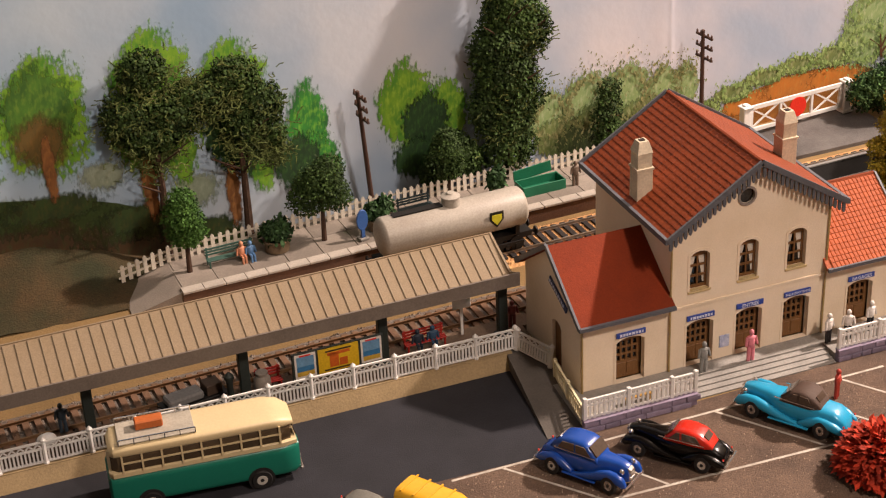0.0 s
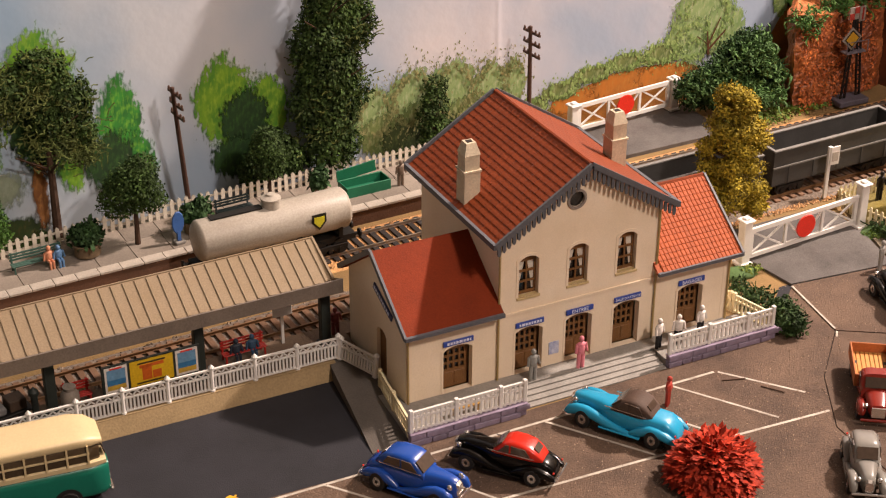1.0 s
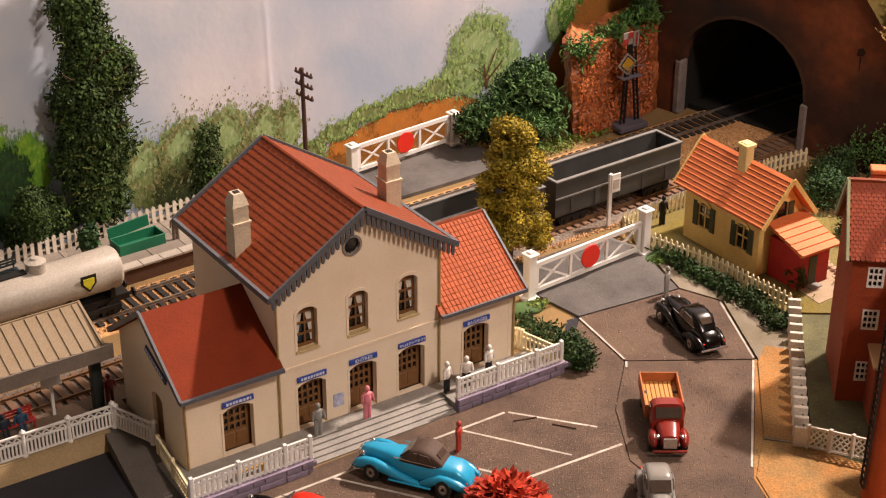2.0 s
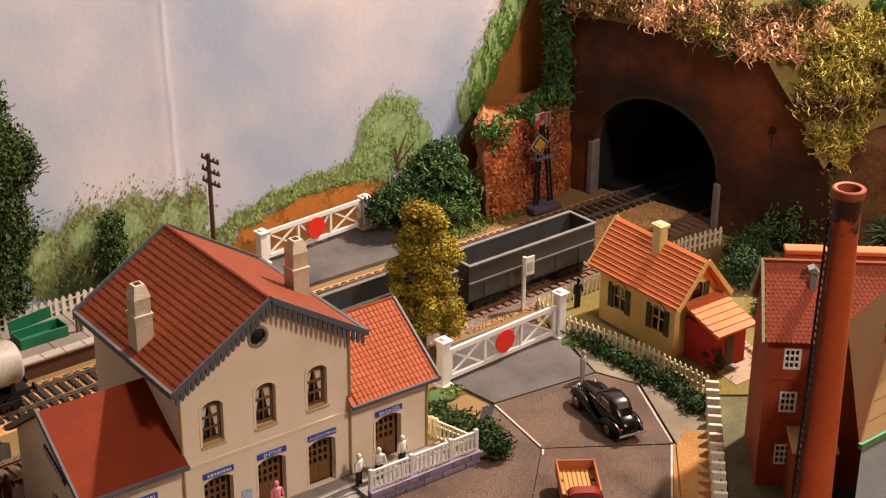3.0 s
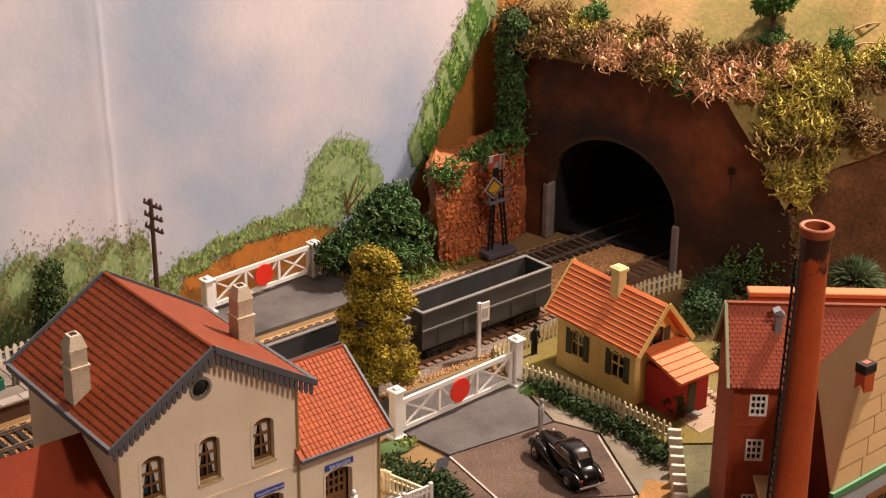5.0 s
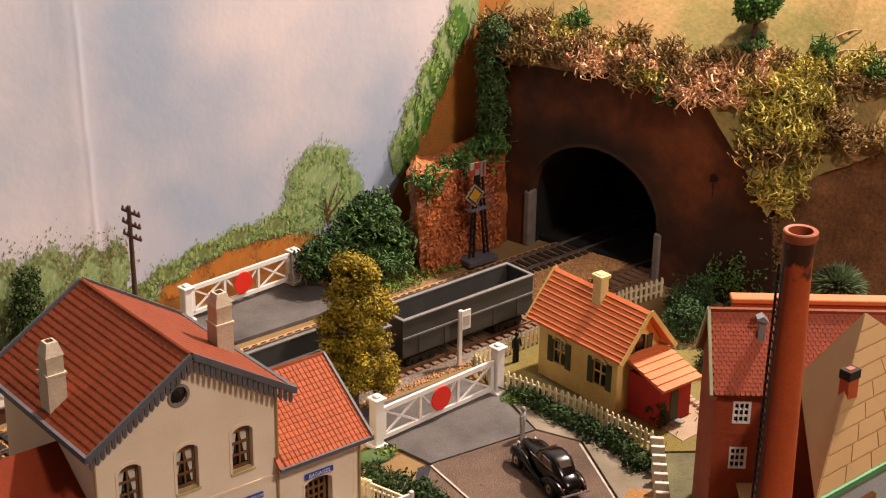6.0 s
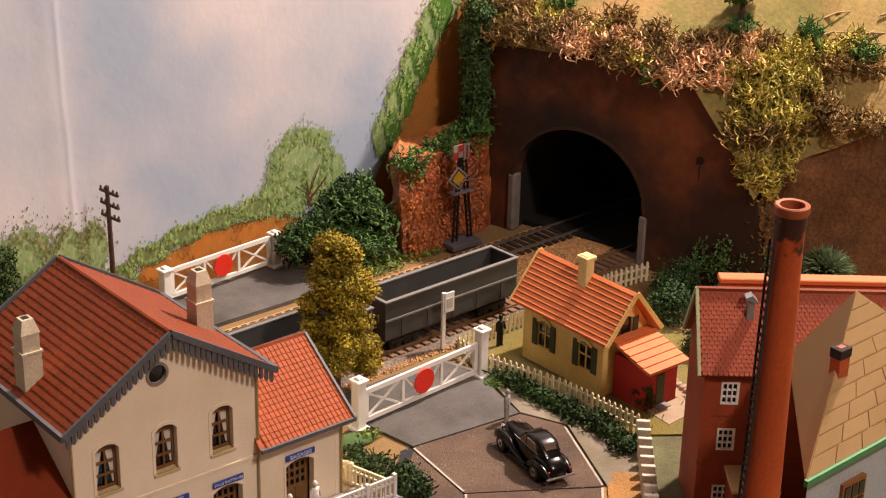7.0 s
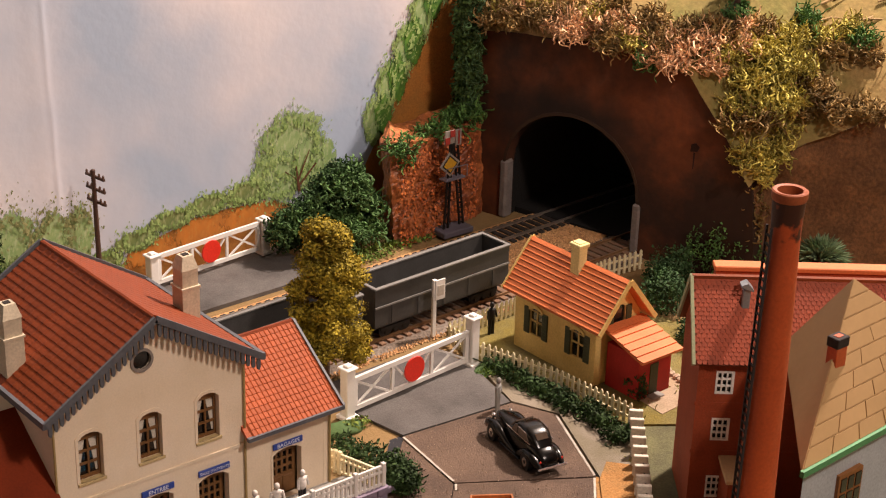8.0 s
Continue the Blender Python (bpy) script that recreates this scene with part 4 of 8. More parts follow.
bm = BM()
lo, hi = [], []
for x in (X0, X1):
    for (y, z) in CP:
        lo.append(bm.verts.new((x, y + cy(x), z)))
        hi.append(bm.verts.new((x, y + cy(x), z - .14)))
for r in (lo, hi):
    bm.faces.new((r[0], r[1], r[4], r[3]))
    bm.faces.new((r[1], r[2], r[5], r[4]))
for i, j in ((0, 3), (2, 5)):
    bm.faces.new((lo[i], lo[j], hi[j], hi[i]))
cr = part("canopy_roof", bm, M_CANOPY, canopy)
bm = BM()
a = Vector((0, 5.9, 5.97)), Vector((0, 7.1, 5.26)), Vector((0, 10.15, 6.54))
bar(bm, a[0] - Vector((0, 0, .03)), a[1] - Vector((0, 0, .03)), .1, .08)
bar(bm, a[1] - Vector((0, 0, .03)), a[2] - Vector((0, 0, .03)), .1, .08)
rib = shared("rib", bm, M_CANOPY)
x = X1 - .35
while x > -52:
    piece("rib", rib, cr, x, cy(x), 0)
    x -= .7
for nm, bx in (("front_fascia", (5.72, 5.85, 5.15, 6.02)), ("rear_fascia", (10.2, 10.3, 6.2, 6.58))):
    bm = BM()
    bar(bm, (X0, (bx[0] + bx[1]) / 2 + cy(X0), (bx[2] + bx[3]) / 2), (X1 + .1, (bx[0] + bx[1]) / 2, (bx[2] + bx[3]) / 2), bx[1] - bx[0], bx[3] - bx[2])
    part(nm, bm, M_CANOPYGREY if nm[0] == "f" else M_CANOPY, canopy)
part("end_board", prism(BM(), [(5.8, 5.2), (7.1, 4.85), (10.3, 6.2), (10.3, 6.6), (7.1, 5.4), (5.8, 6.02)], "x", X1, X1 + .14), M_CANOPY, canopy)
for i, x in enumerate((-50.6, -41.8, -33.1, -24.0, -15.4, -7.6)):
    bm = BM()
    box(bm, x - .3, x + .3, 7.15 + cy(x), 7.65 + cy(x), .8, 5.1, bev=.05)
    box(bm, x - .42, x + .42, 7.0 + cy(x), 7.8 + cy(x), .8, 1.1, bev=.05)
    bar(bm, (x, 7.4 + cy(x), 4.2), (x, 9.6 + cy(x), 6.1), .2, .22)
    bar(bm, (x, 7.4 + cy(x), 4.4), (x, 6.0 + cy(x), 5.4), .2, .22)
    part("canopy_post", bm, M_POST, canopy)


# ---- level crossing gates ----
def crossing_gate(name, x0, y0, x1, y1, z, lab, ph=3.2, bar_m=M_WHITE):
    g = thing(name, x0, y0, z, math.degrees(math.atan2(y1 - y0, x1 - x0)), lab, "gate", "level crossing gates")
    L = math.hypot(x1 - x0, y1 - y0)
    for x in (0, L):
        bm = BM()
        box(bm, x - .33, x + .33, -.33, .33, 0, ph, bev=.05)
        box(bm, x - .45, x + .45, -.45, .45, ph, ph + .16, bev=.05)
        box(bm, x - .22, x + .22, -.22, .22, ph + .16, ph + .3, bev=.05)
        box(bm, x - .5, x + .5, -.5, .5, 0, .25, bev=.05)
        part("gate_post", bm, M_WHITE, g)
    a, b, lo, hi = .4, L - .4, .5, 2.35
    for nm, p, q, w in (("top_rail", (a, 0, hi), (b, 0, hi), .3), ("bottom_rail", (a, 0, lo), (b, 0, lo), .28), ("stile", (a + .15, 0, lo), (a + .15, 0, hi), .28), ("stile", (b - .15, 0, lo), (b - .15, 0, hi), .28)):
        part(nm, bar(BM(), p, q, .2, w), M_WHITE, g)
    for t in (.33, .67):
        x = a + (b - a) * t
        part("stile", bar(BM(), (x, 0, lo), (x, 0, hi), .16, .2), M_WHITE, g)
    for p, q in (((a, lo), (a + (b - a) * .33, hi)), ((a, hi), (a + (b - a) * .33, lo)), ((a + (b - a) * .33, hi), (a + (b - a) * .5, lo)), ((a + (b - a) * .67, hi), (a + (b - a) * .5, lo)), ((a + (b - a) * .67, lo), (b, hi)), ((a + (b - a) * .67, hi), (b, lo))):
        part("brace", bar(BM(), (p[0], 0, p[1]), (q[0], 0, q[1]), .1, .13), M_WHITE, g)
    bm = BM()
    lathe(bm, [(.8, -.05), (.82, 0), (.8, .05)], 28, Matrix.Translation((a + (b - a) * .5, -.2, 1.55)) @ Matrix.Rotation(radians(90), 4, "X"))
    part("red_disc", bm, M_RED, g, "round red warning disc")
    return g


crossing_gate("crossing_gate", 21.15, 5.6, 31.4, 6.5, .1, "white level crossing gate with red disc, closed across the road")
crossing_gate("crossing_gate", 21.0, 27.3, 30.6, 28.3, .3, "white level crossing gate with red disc beside the backdrop", ph=2.5)

# ---- crossing keeper's house ----
hs = thing("crossing_house", 35.2, -0.4, .3, 0, "small yellow house with orange plank roof and shutters", "house")
HW, HL, HE = 3.7, 7.2, 4.05   # depth in x, length in y, wall height
RZ = 6.75
hg = [(0, 0), (HW, 0), (HW, HE), (HW / 2, RZ - .15), (0, HE)]
hw_holes = [arch(1.0, 2.1, 1.35, 3.15, .2), arch(4.7, 5.8, 1.35, 3.15, .2)]
part("front_wall", wall_with_holes([(.03, 0), (HL - .03, 0), (HL - .03, HE - .02), (.03, HE - .02)], hw_holes, "x", -.02, .25), M_YELLOWWALL, hs)
part("rear_wall", box(BM(), HW - .25, HW + .02, .03, HL - .03, 0, HE - .02), M_YELLOWWALL, hs)
part("gable_wall", wall_with_holes(hg, [arch(1.35, 2.35, 3.55, 4.95, .2)], "y", 0, .25), M_YELLOWWALL, hs)
part("gable_wall", prism(BM(), hg, "y", HL - .25, HL), M_YELLOWWALL, hs)
sl = (RZ - (HE - .25)) / (HW / 2 + .55)
for s in (-1, 1):
    bm = BM()
    xe = HW / 2 + s * (HW / 2 + .55)
    slope_sheet(bm, (HW / 2, -.75, RZ), (HW / 2, HL + .7, RZ), (xe, -.75, HE - .25), (xe, HL + .7, HE - .25), .16)
    rf = part("roof_slope", bm, M_HOUSEROOF, hs)
    n = 11
    for i in range(n):
        t0, t1 = i / n, (i + 1.12) / n
        z0_, z1_ = RZ + (HE - .25 - RZ) * t0 + .04, RZ + (HE - .25 - RZ) * min(1, t1) + .17
        bm = BM()
        slope_sheet(bm, (HW / 2 + (xe - HW / 2) * t0, -.73, z0_), (HW / 2 + (xe - HW / 2) * t0, HL + .68, z0_), (HW / 2 + (xe - HW / 2) * t1, -.73, z1_), (HW / 2 + (xe - HW / 2) * t1, HL + .68, z1_), .1)
        part("roof_plank", bm, M_HOUSEROOF, rf)
    for y in (-.78, HL + .72):
        part("bargeboard", bar(BM(), (HW / 2, y, RZ + .02), (xe, y, HE - .24), .1, .3), M_YELLOWWALL, hs)
for a, b_ in ((1.0, 2.1), (4.7, 5.8)):
    w = part("window", box(BM(), .12, .16, a, b_, 1.35, 3.15), M_GLASS, hs)
    bm = BM()
    box(bm, .06, .12, (a + b_) / 2 - .05, (a + b_) / 2 + .05, 1.35, 3.1)
    box(bm, .06, .12, a, b_, 2.2, 2.3)
    part("glazing_bar", bm, M_YELLOWWALL, w)
    for s0, s1 in ((a - .52, a - .02), (b_ + .02, b_ + .52)):
        sh = part("shutter", box(BM(), -.09, -.01, s0, s1, 1.3, 3.1, bev=.02), M_SHUTTER, w, "dark green louvred shutter")
        bm = BM()
        for k in range(8):
            box(bm, -.12, -.09, s0 + .07, s1 - .07, 1.42 + k * .2, 1.52 + k * .2)
        part("slat", bm, M_SHUTTER, sh)
    bm = wall_with_holes(arch(a - .08, b_ + .08, 3.0, 3.42, .25), [arch(a + .05, b_ - .05, 3.02, 3.2, .12)], "x", -.12, -.0)
    part("window_head", bm, M_YELLOWWALL, w)
w = part("gable_window", box(BM(), 1.35, 2.35, .12, .16, 3.55, 4.95), M_GLASS, hs)
for s0, s1 in ((.85, 1.33), (2.37, 2.85)):
    part("shutter", box(BM(), s0, s1, -.09, -.01, 3.55, 4.8, bev=.02), M_SHUTTER, w)
bm = BM()
box(bm, 1.15, 1.85, 3.0, 3.75, 5.4, 7.7, bev=.04)
box(bm, 1.05, 1.95, 2.9, 3.85, 7.7, 7.95, bev=.04)
box(bm, 1.22, 1.78, 3.07, 3.68, 7.95, 8.0)
part("chimney", bm, mat("cream_yellow_chimney", "#dcc98c", 0.7, 0.2, 2, 0.1, 8), hs)
an = thing("house_annex", 36.0, -3.3, .3, 0, "red lean-to annex with orange plank roof", "annex")
part("annex_wall", prism(BM(), [(0, 0), (2.75, 0), (2.75, 2.7), (0, 2.7)], "z", 0, 2.85), M_ANNEX, an)
bm = BM()
AT, AE, AY = 3.85, 2.8, -.6
slope_sheet(bm, (-.4, 2.85, AT), (3.05, 2.85, AT), (-.4, AY, AE), (3.05, AY, AE), .12)
ar = part("annex_roof", bm, M_HOUSEROOF, an)
for i in range(6):
    t0, t1 = i / 6, (i + 1.1) / 6
    bm = BM()
    ya, yb, za, zb = 2.85 + (AY - 2.85) * t0, 2.85 + (AY - 2.85) * t1, AT + .04 + (AE - AT) * t0, AT + .13 + (AE - AT) * t1
    slope_sheet(bm, (-.4, ya, za), (3.05, ya, za), (-.4, yb, zb), (3.05, yb, zb), .08)
    part("roof_plank", bm, M_HOUSEROOF, ar)
part("annex_door", box(BM(), .95, 1.65, -.05, .02, 0, 2.15, bev=.02), M_SHUTTER, an, "dark green plank door")
part("door_step", box(BM(), .8, 1.8, -.6, 0, -.05, .15, bev=.04), M_CONC, an)
slab("garden_path", [(36.0, -5.4), (38.6, -5.2), (40.3, -2.6), (40.6, -.6), (39.0, -.8), (38.95, -3.35), (36.2, -3.4)], 0.2, 0.34, mat("pale_path", "#a8937c", 0.9, 0.4, 1.2, 0.3, 8, col2="#8a7a5c"), label="pale trodden path round the red annex", category="pavement")
rg = random.Random(5)
for k in range(7):
    bm = BM()
    ball(bm, 0, 0, 0, .3, .25, .22, 1)
    rk = part("garden_stone", bm, mat("garden_stone", "#b09a84", 0.85, 0.3, 3, 0.3, 8))
    rk.location = Vector((39.3 + rg.uniform(0, 1.0), -3.2 + k * .45, .45)) * U
    tagged(rk, "small pale garden stone beside the annex", "stone", "garden stones")

CREEPER = [(36.15, -3.36, .5), (36.2, -3.36, .9), (36.35, -3.36, 1.3), (36.1, -3.36, 1.7), (36.4, -3.36, .7), (35.98, -2.9, .6), (35.98, -2.6, 1.2)]

picket_fence("house_fence", [(31.9, 6.3, 0), (33.2, 1.0, 0), (33.7, -5.2, 0)], .28, 1.35, .42, M_CREAMPICKET, "cream picket fence between hedge and house", pw=.2)
picket_fence("house_fence", [(32.0, 9.6, 0), (40, 10.1, 0), (47.5, 10.9, 0), (50.8, 10.6, 0)], .1, 1.5, .42, M_CREAMPICKET, "cream picket fence along the track", pw=.2)
picket_fence("house_fence", [(32.0, 9.6, 0), (32.0, 6.6, 0)], .1, 1.4, .42, M_CREAMPICKET, "short cream picket fence by the gate post", pw=.2)
yf = thing("yard_fence", 0, 0, 0, 0, "white slab-post fence running beside the road", "fence")
slabm = shared("picket", box(BM(), -.14, .14, -.4, .4, 0, 1.25, bev=.03), M_PICKET)
for k in range(15):
    t = k / 14
    piece("picket", slabm, yf, 33.6 - 9.9 * t, -5.5 - 10.7 * t, .2, rz=47)
for zz in (.5, 1.0):
    part("fence_rail", bar(BM(), (33.75, -5.55, zz), (23.85, -16.25, zz), .1, .12), mat("dark_rail_wood", "#4a3c30", 0.7, 0.3, 2, 0.1, 8), yf)
lf = thing("lattice_fence", 0, 0, 0, 0, "low white lattice fence by the factory yard", "fence")
LA, LB = Vector((23.9, -16.5, .2)), Vector((26.6, -20.6, .2))
LU = (LB - LA).normalized()
for zz in (.1, 1.35):
    part("fence_rail", bar(BM(), LA + Vector((0, 0, zz)), LB + Vector((0, 0, zz)), .1, .12), M_PICKET, lf)
for k in range(5):
    q = LA.lerp(LB, k / 4)
    part("fence_post", box(BM(), q.x - .1, q.x + .1, q.y - .1, q.y + .1, .15, 1.7, bev=.02), M_PICKET, lf)
for k in range(15):
    for d in (-1, 1):
        q = LA.lerp(LB, (k + .5) / 15)
        part("lattice_slat", bar(BM(), q - LU * d * .5 + Vector((0, 0, .12)), q + LU * d * .5 + Vector((0, 0, 1.33)), .03 + .02 * d, .07), M_PICKET, lf)


# ---- factory ----
DX, DY = .768, -.64      # along the front


def fac(name, x, y, lab):
    return thing(name, x, y, 0, -39.8, lab, "building")


fb = fac("brick_factory", 28.75, -13.85, "orange brick factory with scalloped red tile roof")
# local: x along the front, y back
FE, FR, FD = 9.75, 12.98, 5.2
bwins = [[(x, z), (x + .88, z), (x + .88, z + 1.25), (x, z + 1.25)] for x in (.95, 10.6) for z in (7.7, 5.0, 1.6)]
part("front_wall", wall_with_holes([(.03, 0), (13.47, 0), (13.47, FE - .02), (.03, FE - .02)], bwins, "y", -.02, .3), M_BRICK, fb)
fg = [(0, 0), (FD, 0), (FD, FE), (FD / 2, FR - .15), (0, FE)]
part("end_wall", prism(BM(), fg, "x", 0, .3), M_BRICK, fb)
part("end_wall", prism(BM(), fg, "x", 13.2, 13.5), M_BRICK, fb)
part("rear_wall", box(BM(), .3, 13.2, FD - .3, FD, 0, FE), M_BRICK, fb)
# Upright black sheet added behind the windows for the dark interior.
part("inner_floor", box(BM(), .3, 13.2, 1.2, 1.3, .2, 9.5), M_INNERSHADE, fb)
for pts in bwins:
    (xa, za), (xb, zb) = pts[0], pts[2]
    w = part("window", box(BM(), xa, xb, .2, .24, za, zb), M_GLASS, fb)
    bm = wall_with_holes([(xa - .03, za - .03), (xb + .03, za - .03), (xb + .03, zb + .03), (xa - .03, zb + .03)], [[(xa + .07 + (xb - xa - .1) * i / 3, za + .07 + (zb - za - .1) * j / 3), (xa - .0 + (xb - xa - .1) * (i + 1) / 3, za + .07 + (zb - za - .1) * j / 3), (xa + (xb - xa - .1) * (i + 1) / 3, za + (zb - za - .1) * (j + 1) / 3), (xa + .07 + (xb - xa - .1) * i / 3, za + (zb - za - .1) * (j + 1) / 3)] for i in range(3) for j in range(3)], "y", -.04, .12)
    part("window_frame", bm, M_WHITE, w, "white nine-pane window frame")
    part("brick_head", prism(BM(), [(xa - .08, zb + .04), (xb + .08, zb + .04), (xb + .15, zb + .36), ((xa + xb) / 2, zb + .48), (xa - .15, zb + .36)], "y", -.05, .0), M_BRICK, w)
bm = BM()
slope_sheet(bm, (-.3, FD / 2, FR), (13.8, FD / 2, FR), (-.3, -.35, FE - .3), (13.8, -.35, FE - .3), .15)
frf = part("roof_slope", bm, M_ROOF, fb)
bm = BM()
slope_sheet(bm, (-.3, FD / 2, FR), (13.8, FD / 2, FR), (-.3, FD + .35, FE - .3), (13.8, FD + .35, FE - .3), .15)
part("roof_slope", bm, M_ROOF, fb)
tile_m = mat("red_scallop_tile", "#98452a", 0.6, 0.3, 1.5, 0.15, 9, col2="#6a2a18", rnd=0.12, spec=0.25)
scal = shared("roof_tile", prism(BM(), [(-.125, .2), (.125, .2), (.125, -.05), (.07, -.14), (-.07, -.14), (-.125, -.05)], "z", 0, .06), tile_m)
ang = math.degrees(math.atan2(FR - FE + .3, FD / 2 + .35))
ca, sa = math.cos(radians(ang - 4)), math.sin(radians(ang - 4))
V, F = [], []
for r in range(20):
    t = (r + .5) / 20
    y, z = FD / 2 - (FD / 2 + .35) * t, FR - (FR - FE + .3) * t + .04
    for q in range(52):
        x = -.18 + q * .268 + (.134 if r % 2 else 0)
        if q < 15:
            piece("roof_tile", scal, frf, x, y, z, rx=ang - 4)
            continue
        i = len(V)
        for h in (.06, 0):
            for px_, py_ in ((-.125, .2), (.125, .2), (.125, -.05), (.07, -.14), (-.07, -.14), (-.125, -.05)):
                V.append((x + px_, y + py_ * ca - h * sa, z + py_ * sa + h * ca))
        F += [tuple(range(i, i + 6))] + [(i + k, i + (k + 1) % 6, i + 6 + (k + 1) % 6, i + 6 + k) for k in range(6)]
tagged(raw("roof_tiles_rest", V, F, tile_m, frf), "", "", "", "stuff")
bm = BM()
for y in (-.38, FD + .38):
    bar(bm, (-.34, FD / 2, FR + .05), (-.34, y, FE - .3), .16, .3)
part("bargeboard", bm, mat("pale_green_board", "#9aa07c", 0.6, 0.2, 2, 0.1, 8), fb)
bm = BM()
bar(bm, (-.3, FD / 2, FR + .05), (13.8, FD / 2, FR + .05), .28, .18)
part("ridge_cap", bm, M_ROOF, fb)
bm = BM()
for z in (4.2, 7.0):
    box(bm, -.05, 13.55, -.06, 0, z, z + .18)
for x in (0, 2.8, 6.2, 9.6):
    box(bm, x, x + .35, -.08, 0, 0, FE - .2)
part("brick_pilaster", bm, M_BRICK, fb)
vp = thing("roof_vent", 0, 0, 0, 0, "grey metal roof ventilator on the factory", "ventilator")
m = Matrix.Translation(Vector((28.75, -13.85, 0)) * U) @ Matrix.Rotation(radians(-39.8), 4, "Z")
vp.matrix_basis = m @ Matrix.Translation(Vector((2.35, 1.7, 0)) * U)
bm = BM()
box(bm, -.2, .2, -.2, .2, 10.6, 12.8, bev=.04)
part("duct", bm, mat("galvanised_metal", "#9aa0a6", 0.35, 0.3, 3, 0.05, 8, metal=0.6), vp)
bm = BM()
prism(bm, [(-.32, 12.95), (.32, 12.75), (.32, 12.85), (0, 13.2), (-.32, 13.05)], "y", -.3, .3)
part("cowl", bm, mat("galvanised_metal", "#9aa0a6"), vp)
hb_ = thing("rear_shed", 33.0, -9.2, 0, -39.8, "orange flat roof of the building behind the factory", "building")
part("wall", box(BM(), 1.3, 16, .1, .8, 0, 11.7), M_BRICK, hb_)
part("roof", box(BM(), 1.2, 16.2, 0, .9, 11.7, 12.0, bev=.05), mat("flat_orange_roof", "#c8703e", 0.6, 0.2, 1, 0.1, 9), hb_)
lt = thing("lean_to", 0, 0, 0, 0, "cream flat-roofed porch before the factory", "annex")
lt.matrix_basis = m @ Matrix.Translation(Vector((1.6, -2.6, 0)) * U)
part("wall", box(BM(), 0, 2.2, .1, 2.6, 0, 3.9), M_BRICK, lt)
part("roof", box(BM(), -.15, 2.4, -.1, 2.6, 3.9, 4.1, bev=.04), mat("cream_porch_roof", "#c9a97c", 0.7, 0.2, 1, 0.1, 9), lt)

# tall stack
st = thing("factory_stack", 23.8, -22.0, 0, 0, "tall orange factory chimney with sooty rim and ladder", "chimney")
bm = BM()
lathe(bm, [(1.0, 0), (.92, 6), (.74, 17), (.68, 19.4)], 32)
sooty = sooted("sooty_stack", M_STACK, 0, 22, 100, 3.2, 1.3, 1.5, .16)
part("shaft", bm, sooty, st, smooth=True)
bm = BM()
lathe(bm, [(.68, 19.3), (.66, 20.6), (.68, 21.2), (.72, 21.9), (.73, 22.0)], 32)
part("sooty_band", bm, sooty, st, smooth=True)
bm = BM()
lathe(bm, [(.73, 22.0), (.78, 22.1), (.78, 22.4), (.72, 22.45), (.56, 22.42), (.52, 20.6)], 32)
part("rim", bm, mat("scorched_rim", "#a0522c", 0.6, 0.3, 2, 0.1, 9), st, smooth=True)
bm = BM()
lathe(bm, [(.54, 20.55), (.54, 20.6)], 24)
part("flue", bm, M_SOOTBLACK, st)
ld = BM()
la = radians(152)
for s in (-.26, .26):
    for z0, z1, r0, r1 in ((1, 20.8, 1.06, .76),):
        dx, dy = -math.sin(la) * s, math.cos(la) * s
        bar(ld, (r0 * math.cos(la) + dx, r0 * math.sin(la) + dy, z0), (r1 * math.cos(la) + dx, r1 * math.sin(la) + dy, z1), .09, .09)
lad = part("ladder", ld, M_SOOTBLACK, st, "black iron ladder")
rung = shared("rung", box(BM(), -.04, .04, -.26, .26, -.04, .04), M_SOOTBLACK)
for k in range(48):
    t = k / 48
    r = 1.06 + (.76 - 1.06) * t
    piece("rung", rung, lad, r * math.cos(la), r * math.sin(la), 1 + 19.8 * t, rz=152)

